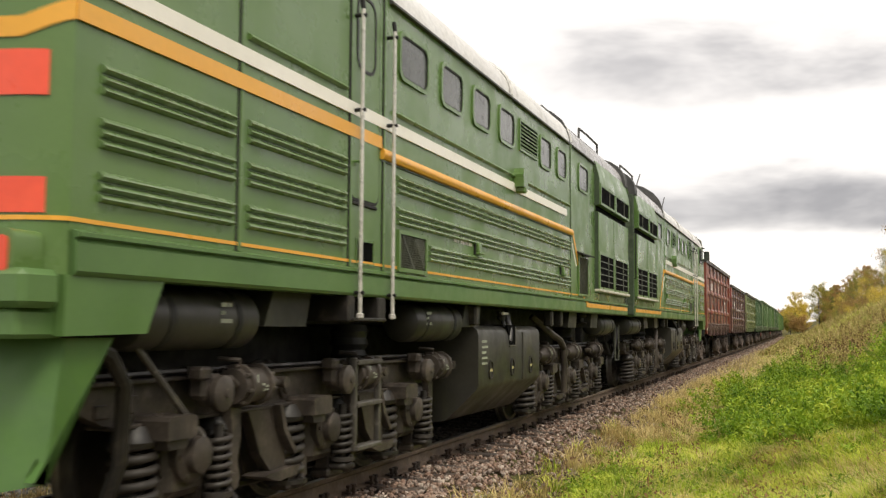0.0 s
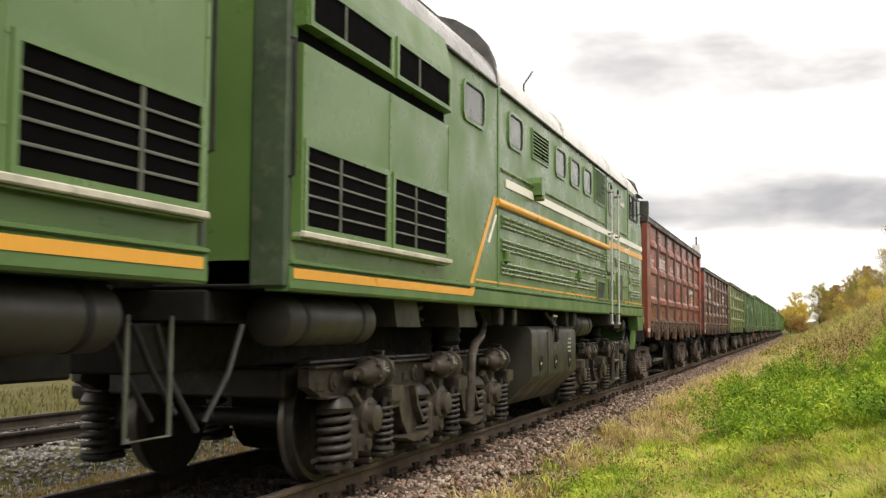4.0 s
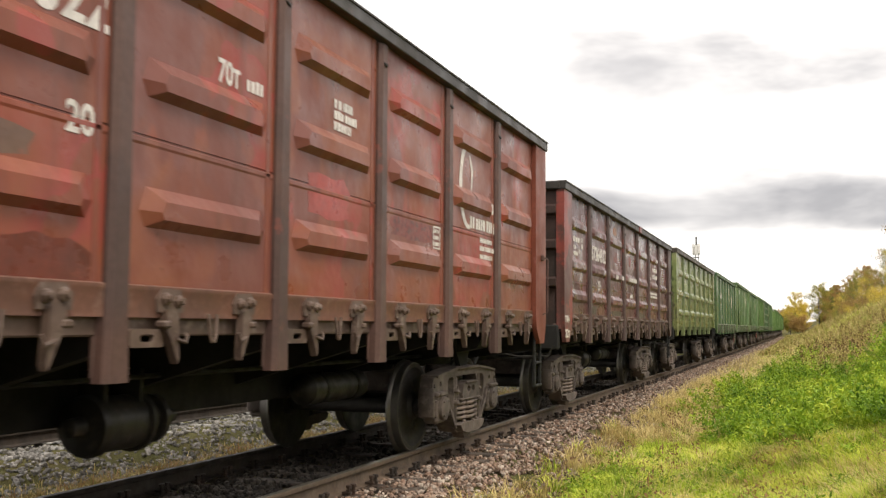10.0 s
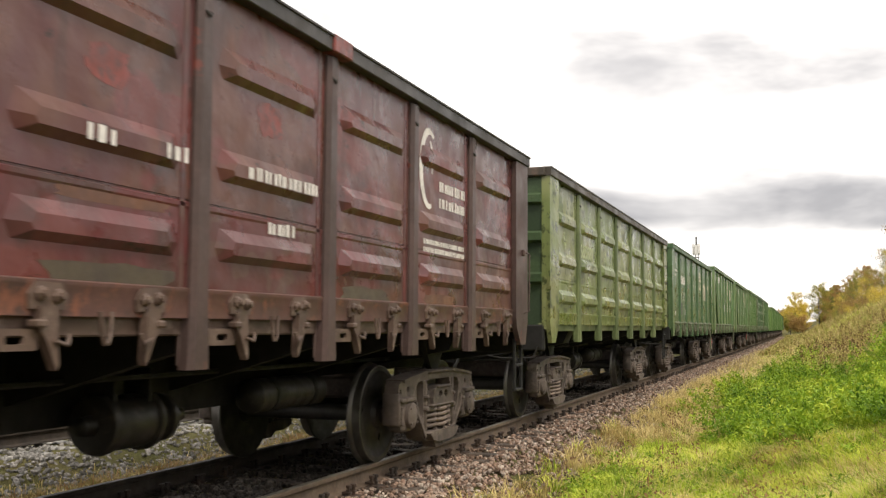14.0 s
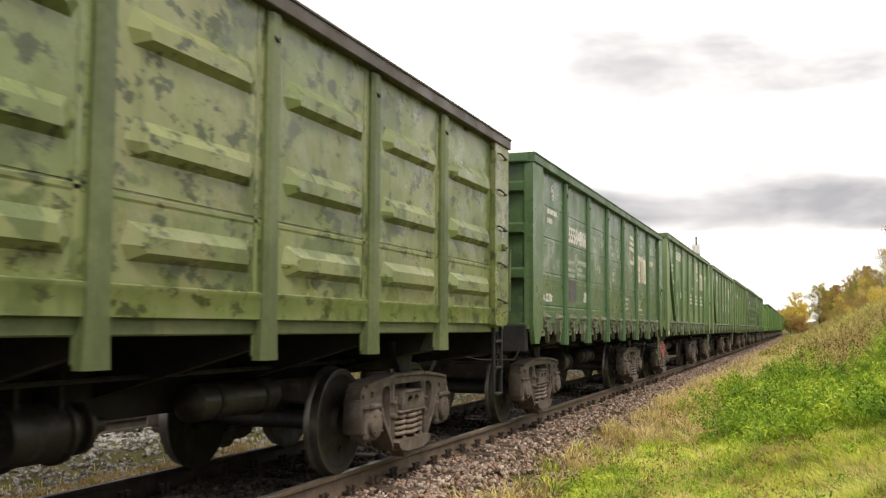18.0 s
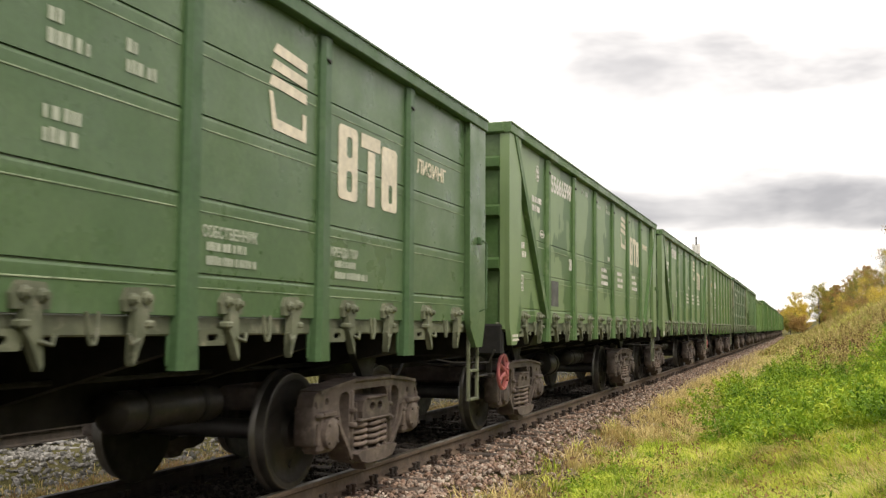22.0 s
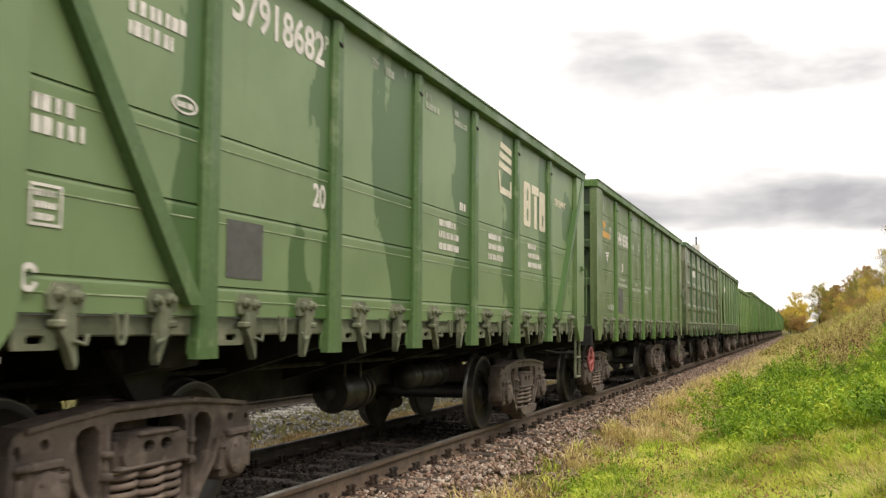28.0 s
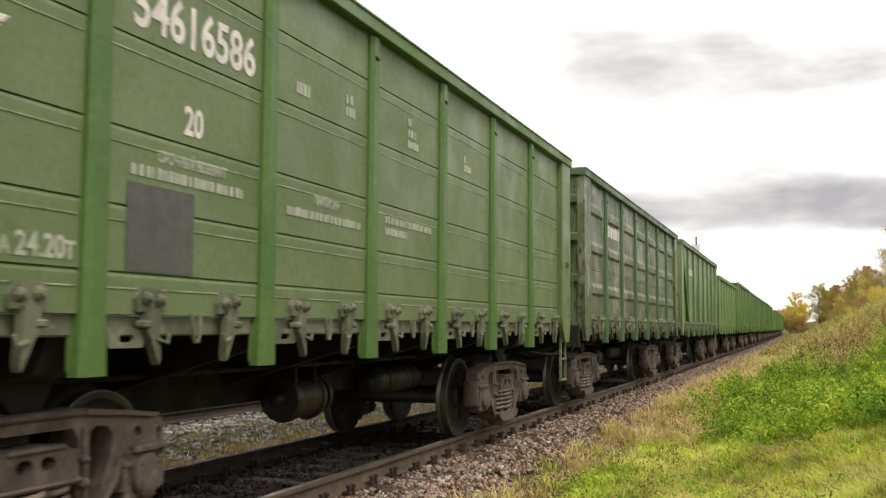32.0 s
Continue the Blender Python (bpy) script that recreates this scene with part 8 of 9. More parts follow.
        part("filler_handle", flipped(Geo().box(1.44, 1.47, 7.70, 7.93, 1.49, 1.52, 0.008), s < 0), M["letter"], tank, "pale filler valve handle")
        part("tank_weld", flipped(Geo().tube([(1.502, 8.45, 1.28), (1.504, 8.45, 0.70)], 0.012, 6), s < 0), M["tank"], tank)
    bars([0.2, 0.22, 0.18, 0.22, 0.2], 6.74, 1.17, 1.503, tank, M["letter_dull"], 0.028, 0.06, "small white stencilled writing", 5)
    gb = Geo()
    for i in range(4):
        rr = random.Random(60 + i)
        a = 7.0
        while a < 7.2:
            w_ = rr.uniform(0.012, 0.03)
            gb.box(-1.511, -1.507, a, a + w_, 0.98 + i * 0.06, 1.008 + i * 0.06)
            a += w_ + rr.choice((0.006, 0.008, 0.016))
    part("lettering", gb, M["letter_dull"], tank, "small white stencilled writing")
    lettering("A", 0.13, 12.62, 2.02, 1.553, t, M["letter_dull"], 0.9)
    side_of(t, False, FLANK_A)
    side_of(t, True, FLANK_B)
    bars([0.16], 5.62, 2.19, 1.553, t, M["letter"], 0.13, 0.1, "worn white writing", 2)
    bars([0.40], 5.83, 2.185, 1.553, t, M["letter"], 0.085, 0.1, "worn white writing", 3)
    for k, y in enumerate((1.55, 5.2)):
        bars([0.14, 0.06, 0.16], y, 1.46, 1.428, t, M["letter_dull"], 0.028, 0.05, "small white stencil mark", 9 + k)
    for y0, seed in ((6.72, 1), ):
        gb, rr = Geo(), random.Random(4)
        a = y0
        while a < y0 + 0.5:
            gb.box(-1.556, -1.552, a, a + 0.04, 2.18, 2.18 + (0.085 if a < y0 + 0.36 else 0.13) * rr.uniform(0.8, 1))
            a += 0.055
        part("lettering", gb, M["letter"], t, "worn white writing")
    rr = random.Random(8)
    no = lettering("16160467", 0.15, 0, 0, 0, t, M["letter_dull"], 1.0, "pale painted number under the cab window")
    no.matrix_basis = Matrix.Rotation(math.pi, 4, "Z") @ Matrix.Translation((1.553, -1.5, 3.36))
    gb = Geo()
    for i in range(6):
        gb.box(-1.556, -1.552, 2.25 + i * 0.08, 2.31 + i * 0.08, 3.70, 3.70 + 0.1 * rr.uniform(0.5, 1))
    part("lettering", gb, M["letter"], t, "small white writing by the door")
    for yc in BOGIE_Y:
        loco_bogie(t, yc, yc < 8)
    return t


FLANK_A = dict(joint=1.5, seams=(1.5, 3.12, 3.78, 11.03), ribs_cab=((0.2, 1.44), (1.62, 3.05)), ribs_long=((4.1, 10.95, 0), (4.1, 10.95, 1), (4.9, 10.95, 2)), upper_rib=((1.6, 3.05), (4.0, 10.95)),
               door=(3.14, 3.68), rails=(3.19, 3.84), windows=[(4.12, 4.83, 3.50, 3.92), (5.2, 5.86, 3.50, 3.92), (6.2, 6.84, 3.50, 3.92), (7.2, 7.85, 3.50, 3.92), (9.14, 9.76, 3.50, 3.92), (10.14, 10.72, 3.50, 3.92), (11.62, 12.35, 3.50, 3.92)],
               vents=[(8.12, 8.96, 3.56, 3.90, 7)], guards=[(4.15, 4.78, 1.85, 2.14, False), (11.6, 12.28, 1.87, 2.44, True)], catches=[(6.35, 2.18), (10.4, 2.16)], lamp=(7.95, 3.14), tanks=[(0.75, 2.08), (4.95, 6.35), (14.2, 15.6)], ladder=3.88)
FLANK_B = dict(joint=1.82, seams=(1.79, 4.25, 11.03), ribs_cab=((0.43, 1.74),), ribs_long=((1.86, 3.34, 0), (4.35, 10.95, 0), (4.35, 10.95, 1), (5.35, 10.95, 2)), upper_rib=((2.0, 3.0), (4.35, 10.95)),
               door=(3.55, 4.2), rails=(3.40, 4.1), windows=[(5.6, 6.24, 3.50, 3.92), (6.55, 7.22, 3.50, 3.92), (7.56, 8.2, 3.50, 3.92), (10.0, 10.64, 3.50, 3.92), (11.62, 12.35, 3.50, 3.92)],
               vents=[(4.4, 5.3, 3.48, 4.02, 13), (8.65, 9.5, 3.56, 3.90, 7)], guards=[(4.42, 5.15, 1.85, 2.12, False), (2.66, 3.12, 1.86, 2.34, False), (3.50, 4.02, 1.85, 2.18, False)], catches=[(6.62, 2.17), (10.75, 2.17)], lamp=(9.4, 3.15), valve=1.7, recess=(2.12, 2.60), tanks=[(4.85, 6.1), (14.2, 15.8)], ladder=2.45)
LOCO_WHEELS = wheelset_mesh(LOCO_R, "wheelset")
LOCO = build_loco()
TRAIN.append((LOCO, 3.9))
TURN_A = list(TURNING)
LOCO_B = copy_thing(LOCO, Matrix())
for o in LOCO_B.children_recursive:
    if o.name.startswith("wheelset"):
        TURNING.append((o, tuple(o.matrix_basis.translation), LOCO_R))


def own_parts_of_rear(t):
    """The rear section differs: slim plough legs and a taller screen over its roof."""
    ring = hull(0)
    leg = Geo()
    for sx in (1, -1):
        leg.prism([(0.33, 1.29), (0.74, 1.29), (0.86, 0.90), (0.60, 0.90)], sx * 1.42, sx * 1.48, "x")
    leg.box(-1.42, 1.42, 0.36, 0.42, 1.0, 1.29, 0.01)
    screen = Geo().prism([(x, 4.13 + (z - 4.13) * 1.62) for x, z in ring if z > 4.12] + [(x * 0.9, z - 0.1) for x, z in ring[::-1] if z > 4.12], 11.0, 11.12, "y")
    for o in t.children:
        if o.name.split(".")[0] == "plough":
            o.data = mesh_of("plough", leg, M["loco_sill"])
        if o.name.split(".")[0] == "fan_arch":
            o.data = mesh_of("fan_arch", screen, M["roof_dark"])
    for y in (13.2, 8.6):
        part("aerial", Geo().tube([(-1.2, y, 4.40), (-1.2, y, 4.73), (-1.2, y - 0.5, 5.04)], 0.014, 5), M["roof_dark"], t, "thin black aerial on the roof")


own_parts_of_rear(LOCO_B)


# ---------------------------------------------------------------- painted marks on the wagons
FACE = 1.4992


def ring_mark(w, y, z, r, mat, x=FACE):
    g = Geo().prism([(y + r * 0.8 * math.cos(a * math.pi / 10), z + r * math.sin(a * math.pi / 10)) for a in range(20)], x, x + 0.003, "x", [[(y + r * 0.68 * math.cos(a * math.pi / 10), z + r * 0.86 * math.sin(a * math.pi / 10)) for a in range(20)]])
    g.box(x, x + 0.003, y - r * 0.4, y + r * 0.1, z + r * 0.1, z + r * 0.5).box(x, x + 0.003, y - r * 0.2, y + r * 0.45, z - r * 0.5, z - r * 0.15).box(x, x + 0.003, y - r * 0.05, y + r * 0.4, z, z + r * 0.3)
    part("emblem", g, mat, w, "round painted emblem")


def tilted_mark(w, y, z, s, mat, x=FACE):
    """A slanting banner: three stripes over an open frame."""
    P = lambda pts: [(y + a * s, z + b * s) for a, b in pts]
    for k in range(3):
        part("emblem", Geo().prism(P([(0.10 - 0.05 * k, 0.99 - 0.19 * k), (0.84, 0.93 - 0.19 * k), (0.84, 0.81 - 0.19 * k), (0.02 - 0.04 * k, 0.87 - 0.19 * k)]), x, x + 0.003, "x"), mat, w, "slanting cream stripe of a painted emblem")
    part("emblem", Geo().prism(P([(-0.06, 0.42), (0.02, 0.42), (0.12, 0.13), (0.74, 0.10), (0.74, 0.30), (0.84, 0.30), (0.84, -0.03), (0.04, 0.0)]), x, x + 0.003, "x"), mat, w, "open cream frame of a painted emblem")


def block_mark(w, y, z, width, height, mat, x=FACE):
    """A bold brand mark as three plain pierced blocks, cut by the stencil's gaps."""
    step = width / 3.0
    for i, (wide, top, notch) in enumerate(((0.84, 1.0, 0.42), (0.92, 1.0, 0.0), (0.80, 0.94, 0.40))):
        a, b = y + i * step, y + i * step + step * wide
        if notch:
            o = round_rect(a, b, z, z + height * top, 0.05, 3)
            g = Geo().prism(o, x, x + 0.003, "x", [round_rect(a + 0.15, b - 0.10, z + height * 0.12, z + height * 0.40, 0.03, 2)] + ([round_rect(a + 0.15, b - 0.10, z + height * 0.58, z + height * 0.86, 0.03, 2)] if i == 0 else []))
        else:
            g = Geo().box(x, x + 0.003, a, b, z + height * 0.80, z + height).box(x, x + 0.003, a + step * 0.32, a + step * 0.66, z, z + height * 0.78)
        part("emblem", g, mat, w, "bold cream block of a brand mark")


def crescent_mark(w, y, z, r, mat, x=FACE):
    """A broken painted ring with a bent stroke in it."""
    g = Geo()
    ring = [(x + 0.002, y + r * 0.62 * math.cos(radians(a)), z + r * math.sin(radians(a))) for a in range(60, 300, 15)]
    g.tube(ring, [0.035 * (0.4 + math.sin((i + 1) / (len(ring) + 1) * math.pi)) for i in range(len(ring))], 5)
    g.tube([(x + 0.002, y + r * 0.05, z + r * 0.75), (x + 0.002, y + r * 0.25, z + r * 0.4), (x + 0.002, y + r * 0.2, z - r * 0.1)], [0.02, 0.035, 0.02], 5)
    g.v = [(x + (px - x) * 0.05, py, pz) for px, py, pz in g.v]
    part("emblem", g, mat, w, "pale painted ring emblem")


def patch(w, y, z, width, height, mat, label, x=1.4988):
    part("repaint_patch", Geo().box(x, x + 0.0022, y, y + width, z, z + height), mat, w, label)


def blotch(w, y, z, width, height, mat, label, seed, x=1.4972):
    """A ragged patch of other paint."""
    r = random.Random(seed)
    o = []
    for i in range(18):
        a = 2 * math.pi * i / 18
        c, d = math.cos(a), math.sin(a)
        k = r.uniform(0.8, 1.08) / max(abs(c), abs(d)) ** 0.75
        o.append((y + width / 2 * (1 + c * k), z + height / 2 * (1 + d * k)))
    part("paint_patch", Geo().prism(o, x - 0.004, x, "x"), mat, w, label)


def line_of(w, text, y, z, height, width, mat, x=FACE, label=""):
    """A line of writing of a given cap height and width."""
    ob = lettering(text, height / 0.73, y, z, x, w, mat, 1.0, label)
    long = max(v.co.y for v in ob.data.vertices) - min(v.co.y for v in ob.data.vertices)
    ob.data.transform(Matrix.Diagonal((1, width / long, 1, 1)))
    return ob


def plate_mark(w, y, z, width, height, mat, x=FACE):
    """A small painted oval outline with a line in it."""
    g = Geo().prism([(y + width / 2 + width / 2 * math.cos(a * math.pi / 8), z + height / 2 + height / 2 * math.sin(a * math.pi / 8)) for a in range(16)], x, x + 0.003, "x", [[(y + width / 2 + width * 0.42 * math.cos(a * math.pi / 8), z + height / 2 + height * 0.38 * math.sin(a * math.pi / 8)) for a in range(16)]])
    part("emblem", g, mat, w, "small painted oval outline")
    bars([width * 0.6], y + width * 0.2, z + height * 0.33, x, w, mat, height * 0.34, seed=71)


def box_mark(w, y, z, width, height, mat, x=FACE):
    """A small painted frame with three lines of tiny writing."""
    part("emblem", Geo().prism([(y, z), (y + width, z), (y + width, z + height), (y, z + height)], x, x + 0.003, "x", [[(y + 0.015, z + 0.015), (y + width - 0.015, z + 0.015), (y + width - 0.015, z + height - 0.015), (y + 0.015, z + height - 0.015)]]), mat, w, "small painted frame")
    bars([width * 0.7] * 3, y + width * 0.15, z + height * 0.70, x, w, mat, height * 0.17, height * 0.28, seed=72)


def mark_wagons():
    W, D, C, O = M["letter"], M["letter_dull"], M["letter_cream"], M["letter_yellow"]
    w = MADE[0]
    ring_mark(w, 0.98, 2.91, 0.14, W)
    bars([0.36, 0.16], 1.18, 2.90, FACE, w, W, 0.085, 0.12, seed=3)
    line_of(w, "52363322", 2.28, 2.83, 0.25, 1.42, W, label="white painted wagon number")
    line_of(w, "20", 3.41, 2.28, 0.16, 0.21, W)
    line_of(w, "70т", 4.74, 2.83, 0.15, 0.25, W)
    bars([0.2], 5.08, 2.84, FACE, w, W, 0.085, seed=4)
    bars([0.36, 0.44, 0.30], 6.36, 3.0, FACE, w, W, 0.07, 0.085, seed=5)
    box_mark(w, 8.56, 2.09, 0.20, 0.22, W)
    crescent_mark(w, 9.66, 2.84, 0.44, W)
    bars([0.90], 9.72, 2.62, FACE, w, W, 0.13, 0.2, "unreadable company writing", 7)
    bars([0.92], 9.70, 2.40, FACE, w, W, 0.13, 0.2, "unreadable company writing", 17)
    bars([0.45, 0.55, 0.5, 0.45, 0.3], 10.06, 2.27, FACE, w, W, 0.055, 0.09, "small unreadable writing", 8)
    line_of(w, "24т", 0.20, 1.26, 0.085, 0.20, W, 1.5615)
    bars([0.19], -0.01, 1.26, 1.5615, w, W, 0.075, seed=9)
    for i, (y, z, a, b, m) in enumerate(((0.62, 1.62, 1.25, 0.24, "patch_rust"), (1.0, 2.12, 0.85, 0.22, "patch_rust"), (2.24, 1.50, 0.62, 0.36, "patch_drab"), (2.95, 1.48, 0.7, 0.30, "patch_rust"), (2.3, 2.10, 0.9, 0.18, "patch_drab"), (5.95, 2.13, 0.75, 0.34, "patch_bright"), (7.5, 2.12, 1.1, 0.2, "patch_red"), (4.1, 3.46, 1.0, 0.18, "patch_rust"))):
        blotch(w, y, z, a, b, M[m], "ragged patch of other paint", 80 + i)
    w, w_top = MADE[1], WAGONS[1]["h"]
    bars([0.52], 0.88, 2.68, FACE, w, W, 0.085, 0.1, "stencilled dates", 11)
    bars([0.10, 0.10], 1.5, 2.70, FACE, w, W, 0.08, 0.1, seed=12)
    bars([0.16, 0.30], 0.92, 2.56, FACE, w, W, 0.07, 0.09, seed=19)
    bars([0.12], 1.3, 2.51, FACE, w, W, 0.085, seed=10)
    line_of(w, "67264812", 2.34, 2.49, 0.24, 1.32, W, label="white stencilled wagon number")
    line_of(w, "20", 2.88, 1.99, 0.165, 0.23, W)
    line_of(w, "ТАРА", 0.03, 1.42, 0.095, 0.30, W, 1.5615)
    line_of(w, "22т", 0.05, 1.2, 0.125, 0.30, W, 1.5615)
    bars([0.22], 4.49, 2.25, FACE + 0.045, w, W, 0.09, seed=13)
    bars([0.24], 5.15, 2.26, FACE + 0.045, w, W, 0.09, seed=14)
    bars([1.0], 6.02, 2.27, FACE + 0.045, w, W, 0.085, seed=15)
    bars([0.38], 6.36, 1.95, FACE, w, W, 0.085, seed=16)
    crescent_mark(w, 9.42, 2.84, 0.36, W)
    bars([0.78, 0.78], 9.70, 2.66, FACE, w, W, 0.10, 0.16, "unreadable company writing", 17)
    bars([1.2, 1.2], 9.27, 2.12, FACE, w, W, 0.05, 0.075, "small unreadable writing", 18)
    bars([0.5], 9.99, 1.80, FACE, w, W, 0.07, 0.085, "small unreadable writing", 20)
    for i, (y, z, a, b, m) in enumerate(((2.92, 1.46, 0.62, 0.25, "patch_brown"), (4.28, 1.955, 1.0, 0.07, "patch_brown"), (4.52, 2.56, 0.34, 0.22, "patch_red"), (4.42, 3.08, 0.42, 0.16, "patch_orange"), (0.64, 2.18, 0.16, 0.14, "patch_orange"), (9.3, 1.46, 0.9, 0.2, "patch_brown"), (6.2, 2.58, 0.34, 0.24, "patch_red"), (4.22, 1.46, 1.1, 0.2, "patch_olive"), (2.25, 1.50, 0.5, 0.2, "patch_olive"), (7.5, 1.46, 1.0, 0.2, "patch_olive"))):
        blotch(w, y, z, a, b, M[m], "worn patch of other paint", 60 + i)
    part("top_rail_patch", Geo().box(1.46, 1.603, 7.12, 7.44, w_top - 0.13, w_top + 0.006, 0.01), M["patch_red"], w, "dull red repaired piece of the top rail")
    w = MADE[2]
    line_of(w, "685881", 2.31, 2.46, 0.225, 1.03, M["letter_pale"], label="pale painted wagon number, partly worn away")
    ring_mark(w, 1.18, 2.63, 0.13, M["letter_pale"])
    bars([0.16, 0.2], 4.4, 2.62, FACE, w, M["letter_pale"], 0.08, 0.1, seed=20)
    line_of(w, "20", 2.90, 2.01, 0.18, 0.24, M["letter_pale"])
    w = MADE[3]
    ring_mark(w, 1.33, 3.25, 0.11, W)
    bars([0.58, 0.3], 1.02, 2.93, FACE, w, W, 0.075, 0.13, seed=22)
    line_of(w, "55584866", 2.38, 2.64, 0.24, 1.31, W, label="white painted wagon number")
    line_of(w, "P", 3.72, 2.75, 0.12, 0.06, D)
    line_of(w, "ТАРА", 0.62, 1.70, 0.085, 0.28, W)
    line_of(w, "23.70т", 0.95, 1.70, 0.115, 0.36, W)
    line_of(w, "ПРИПИСАН", 2.37, 2.28, 0.075, 0.43, D)
    bars([0.5, 0.42], 2.36, 2.19, FACE, w, D, 0.055, 0.085, seed=23)
    line_of(w, "СРОЧНЫЙ ВОЗВР", 3.01, 2.32, 0.075, 0.70, D)
    bars([0.40, 0.58], 3.01, 2.23, FACE, w, D, 0.055, 0.085, seed=24)
    patch(w, 2.37, 1.73, 0.53, 0.34, M["grey_patch"], "flat grey repainted rectangle")
    line_of(w, "20", 3.50, 1.75, 0.16, 0.20, W)
    line_of(w, "70т", 4.37, 2.75, 0.11, 0.18, D)
    line_of(w, "70м", 5.01, 2.74, 0.11, 0.17, D)
    plate_mark(w, 4.64, 2.30, 0.28, 0.11, D)
    bars([0.12, 0.30], 6.06, 2.78, FACE, w, D, 0.075, 0.11, seed=26)
    bars([0.12, 0.26], 6.65, 2.78, FACE, w, D, 0.075, 0.11, seed=27)
    bars([0.26, 0.28], 6.05, 2.31, FACE, w, D, 0.075, 0.11, seed=28)
    tilted_mark(w, 8.19, 2.66, 0.60, C)
    block_mark(w, 9.23, 2.32, 1.27, 0.58, C)
    line_of(w, "ЛИЗИНГ", 10.90, 2.76, 0.13, 0.80, C)
    line_of(w, "СОБСТВЕННИК", 7.40, 1.87, 0.07, 0.64, D)
    bars([0.45, 0.6], 7.45, 1.79, FACE, w, D, 0.055, 0.085, seed=30)
    line_of(w, "АРЕНДАТОР", 9.12, 1.87, 0.07, 0.5, D)
    bars([0.4, 0.6], 9.2, 1.79, FACE, w, D, 0.055, 0.085, seed=31)
    for k, num in ((4, "55666598"), (5, "57918682")):
        w = MADE[k]
        d = 0.0 if k == 4 else -0.06
        ring_mark(w, 1.59, 3.40, 0.11, W)
        bars([0.52, 0.42], 1.31, 3.00, FACE, w, W, 0.085, 0.12, seed=32 + k)
        line_of(w, num, 2.38 + d, 3.27, 0.245, 1.29, W, label="white painted wagon number")
        line_of(w, "P", 3.68 + d, 3.40, 0.11, 0.06, D)
        line_of(w, "20", 3.53 + d, 2.21, 0.175, 0.20, W)
        line_of(w, "70т", 4.50, 3.49, 0.085, 0.14, D)
        bars([0.2], 4.80, 3.49, FACE, w, D, 0.075, seed=34)
        plate_mark(w, 1.71, 2.55, 0.26, 0.11, W)
        bars([0.28, 0.36], 0.63, 2.34, FACE, w, W, 0.085, 0.11, seed=36 + k)
        box_mark(w, 0.63, 1.80, 0.22, 0.20, W)
        patch(w, 2.38 + d, 1.64, 0.44, 0.36, M["grey_patch"], "flat grey repainted rectangle")
        bars([0.14, 0.4], 5.78, 3.50, FACE, w, D, 0.065, 0.09, seed=38)
        bars([0.14, 0.4], 6.62, 3.50, FACE, w, D, 0.065, 0.09, seed=39)
        bars([0.2], 6.80, 2.55, FACE, w, W, 0.085, seed=40)
        bars([0.5, 0.6, 0.6], 6.17, 2.33, FACE, w, W, 0.07, 0.115, "unreadable company writing", 41)
        bars([0.5, 0.66, 0.62], 7.82, 2.34, FACE, w, W, 0.07, 0.115, "unreadable company writing", 42)
        bars([0.4, 0.6, 0.68], 9.57, 2.36, FACE, w, W, 0.07, 0.12, "unreadable company writing", 43)
        tilted_mark(w, 8.25, 2.92, 0.62, C)
        block_mark(w, 9.35, 2.64, 1.22, 0.57, C)
        line_of(w, "ЛИЗИНГ", 11.06, 3.09, 0.10, 0.72, C)
        lettering("с", 0.22, 0.56, 1.50, FACE + 0.02, w, W, 1.0)
        bars([0.26, 0.30], 0.13, 1.225, 1.5615, w, W, 0.035, 0.05, seed=44)
    w = MADE[6]
    ring_mark(w, 0.93, 3.49, 0.10, D)
    part("emblem", Geo().box(FACE, FACE + 0.003, 0.60, 1.55, 2.96, 3.07), O, w, "orange painted bar")
    part("emblem", Geo().prism([(0.78, 3.27), (1.16, 3.22), (1.12, 3.17), (1.04, 3.16), (1.06, 3.11), (0.94, 3.10), (0.90, 3.17)], FACE, FACE + 0.003, "x"), O, w, "orange painted winged shape")
    bars([0.26, 0.22], 1.48, 3.10, FACE, w, D, 0.10, 0.13, seed=45)
    line_of(w, "54616586", 2.37, 2.95, 0.25, 1.26, W, label="white painted wagon number")
    line_of(w, "20", 2.86, 2.44, 0.17, 0.19, W)
    for o in ([(1.09, 2.70), (1.49, 2.72), (1.44, 2.68), (1.15, 2.665)], [(1.16, 2.655), (1.43, 2.67), (1.39, 2.63), (1.20, 2.62)], [(1.22, 2.61), (1.36, 2.615), (1.29, 2.51)]):
        part("emblem", Geo().prism(o, FACE, FACE + 0.003, "x"), W, w, "white bar of a winged emblem")
    line_of(w, "ТАРА", 1.28, 1.66, 0.08, 0.26, D)
    line_of(w, "24.20т", 1.57, 1.66, 0.115, 0.40, D)
    line_of(w, "СРОЧНЫЙ ВОЗВРАТ", 2.62, 2.24, 0.065, 0.70, D)
    bars([1.15], 2.38, 2.14, FACE, w, D, 0.065, 0.1, "faded unreadable writing", 46)
    patch(w, 2.36, 1.63, 0.62, 0.47, M["grey_patch"], "flat grey repainted rectangle")
    line_of(w, "ПРИПИСАН", 4.5, 2.22, 0.07, 0.42, D)
    bars([1.22], 4.10, 2.11, FACE, w, D, 0.065, 0.1, "faded unreadable writing", 47)
    bars([1.15, 0.5], 5.84, 2.22, FACE, w, D, 0.065, 0.1, "faded unreadable writing", 48)
    bars([0.2], 4.21, 2.98, FACE, w, D, 0.09, seed=49)
    bars([0.12, 0.2], 5.03, 3.08, FACE, w, D, 0.075, 0.1, seed=50)
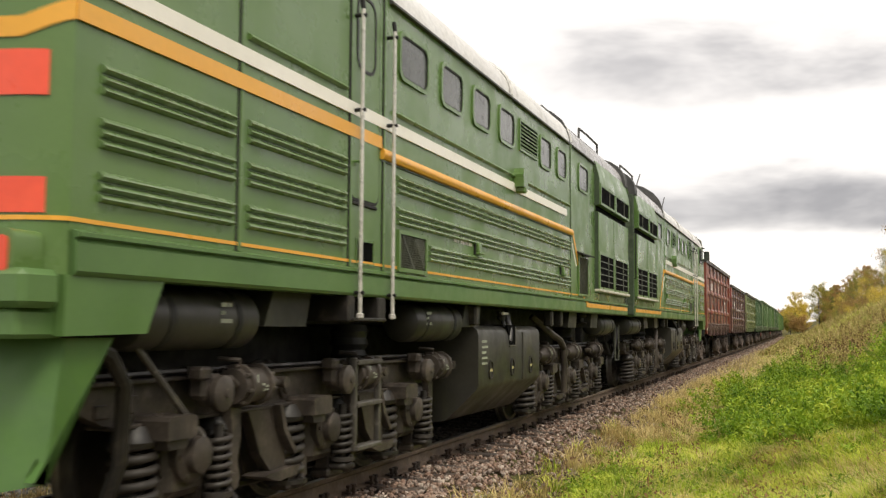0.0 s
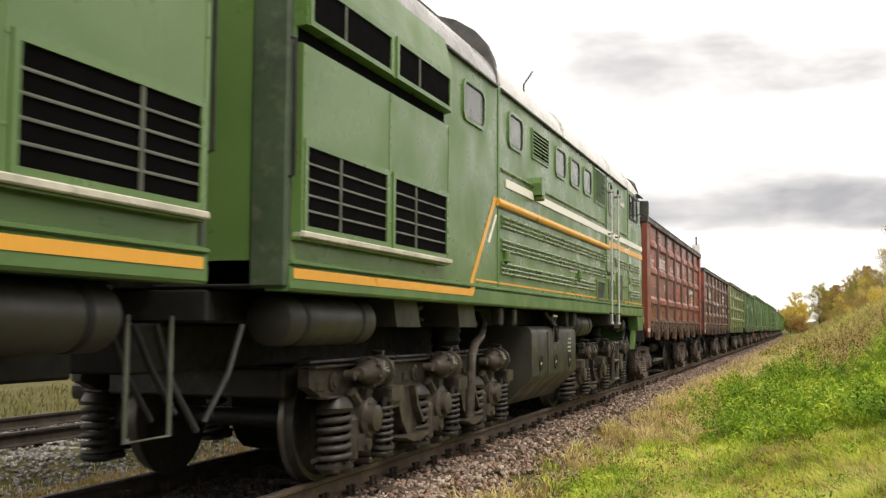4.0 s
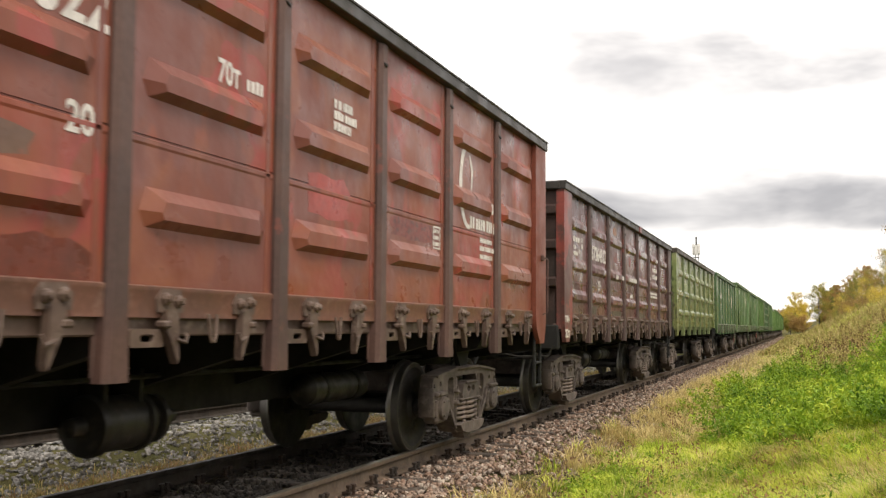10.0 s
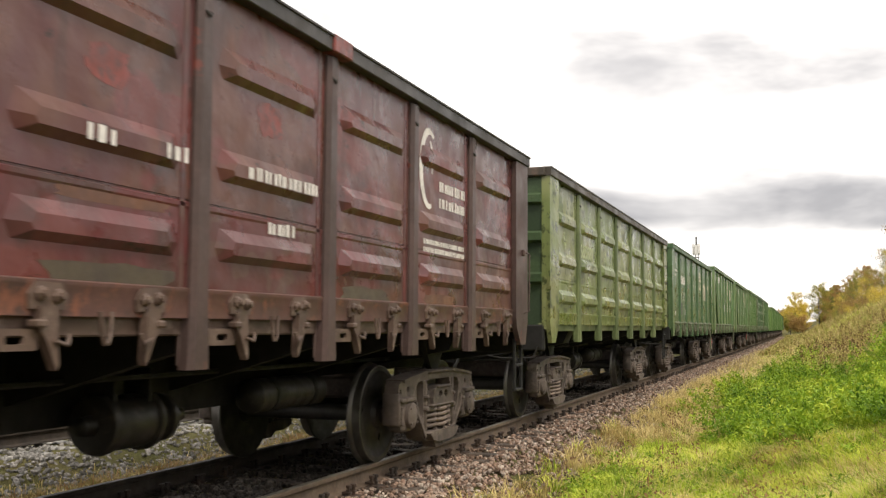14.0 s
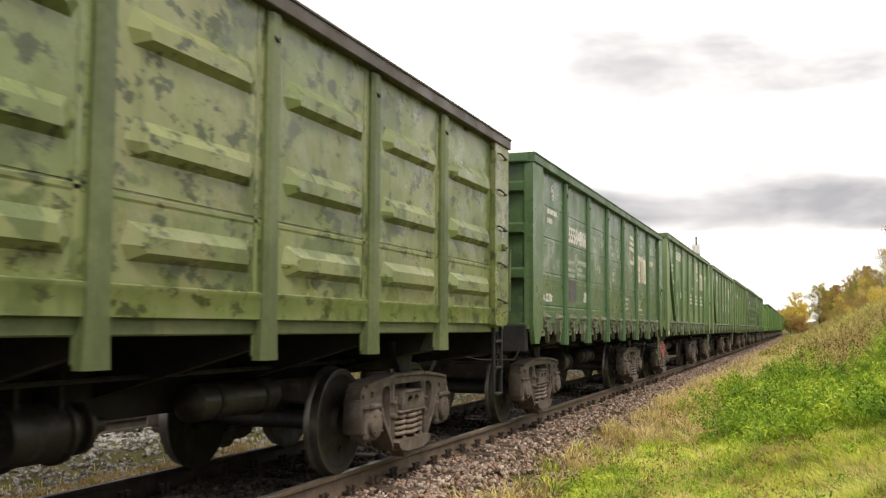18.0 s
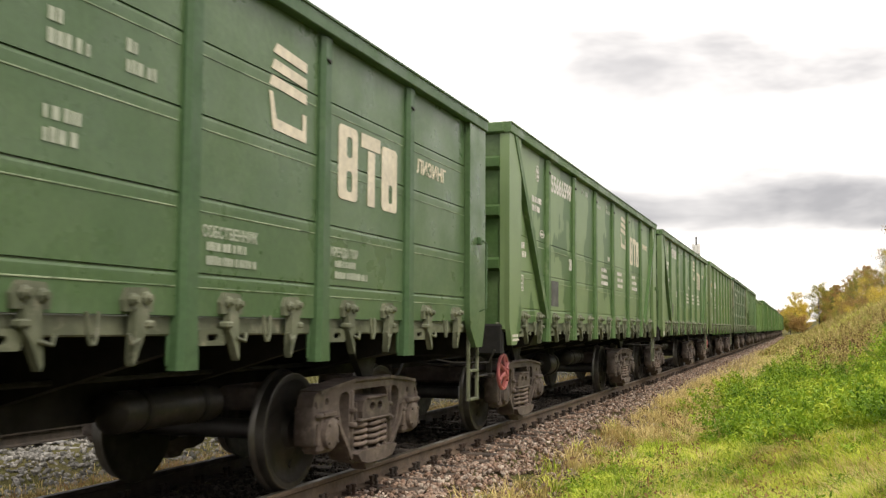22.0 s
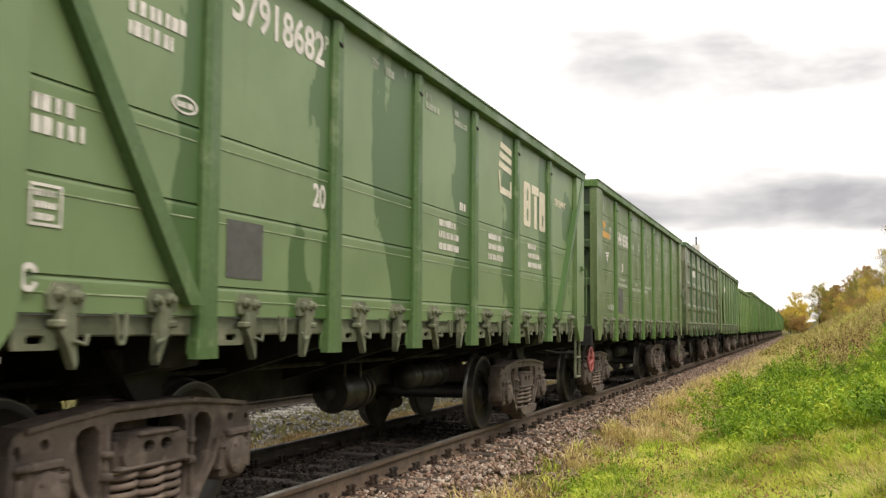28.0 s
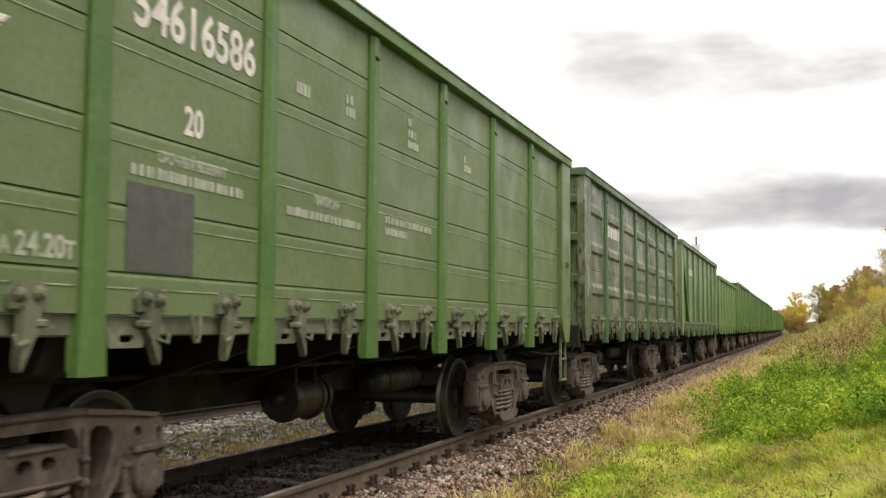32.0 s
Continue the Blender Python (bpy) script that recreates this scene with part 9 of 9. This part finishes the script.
    bars([0.08, 0.24, 0.26], 6.35, 3.15, FACE, w, D, 0.075, 0.1, seed=51)
    bars([0.08, 0.24], 7.95, 3.07, FACE, w, D, 0.075, 0.1, seed=52)
    for k in (7, 8):
        bars([1.25], 2.4, 3.0, FACE, MADE[k], W, 0.22, seed=53 + k)


M["patch_bright"] = surface("bright_red_patch", (0.36, 0.062, 0.05), (0.30, 0.056, 0.045), (0.21, 0.06, 0.045), 0.4, scale=3.0, spots=(0.6, 0.7))
M["patch_rust"] = surface("dark_red_patch", (0.15, 0.036, 0.022), (0.12, 0.034, 0.022), (0.20, 0.06, 0.038), 0.3, scale=3.0, spots=(0.6, 0.7))
M["patch_drab"] = surface("drab_brown_patch", (0.17, 0.098, 0.066), (0.14, 0.075, 0.05), (0.20, 0.075, 0.05), 0.4, scale=3.0, spots=(0.55, 0.65))
M["patch_brown"] = surface("orange_brown_patch", (0.16, 0.068, 0.036), (0.12, 0.052, 0.032), (0.085, 0.045, 0.035), 0.45, scale=4.0)
M["patch_red"] = surface("dull_red_patch", (0.22, 0.05, 0.04), (0.16, 0.046, 0.04), (0.11, 0.045, 0.042), 0.45, scale=5.0, spots=(0.5, 0.6))
M["patch_orange"] = surface("pale_orange_patch", (0.36, 0.17, 0.085), (0.26, 0.11, 0.055), (0.13, 0.06, 0.045), 0.5, scale=7.0, spots=(0.5, 0.6))
M["patch_olive"] = surface("greenish_brown_patch", (0.082, 0.062, 0.040), (0.065, 0.048, 0.036), (0.10, 0.05, 0.04), 0.45, scale=5.0)
M["letter_cream"] = surface("cream_lettering", (0.70, 0.63, 0.50), (0.60, 0.54, 0.43), (0.40, 0.36, 0.26), 0.6, scale=4.0, spots=(0.62, 0.75))
M["letter_pale"] = surface("peeling_lettering", (0.50, 0.52, 0.36), (0.36, 0.41, 0.22), (0.28, 0.33, 0.12), 0.7, scale=5.0, spots=(0.55, 0.6))
mark_wagons()
build_ballast()
build_plants()
build_trees()


BACKWARDS = {o.name for o in LOCO_B.children_recursive}


def motions():
    """The train rolls by at a steady pace; the wheels turn with it."""
    times = [i * 4.0 for i in range(9)]
    for ob, s in TRAIN:
        rows = []
        for t in times:
            y = s - SPEED * t
            rows.append((t, pose(track_x(y), y, 0, 0, 0, track_turn(y))))
        walk(ob, rows)
    rows = []
    for t in times:
        y = 37.1 - SPEED * t
        rows.append((t, pose(track_x(y), y, 0, 0, 0, 180)))
    walk(LOCO_B, rows)
    steps = 200
    for ob, (x, y, z), r in TURNING:
        a = math.degrees(SPEED / r) * SECONDS / steps * (-1 if ob.name in BACKWARDS else 1)
        walk(ob, [(SECONDS * i / steps, pose(x, y, z, a * i)) for i in range(steps + 1)])


motions()
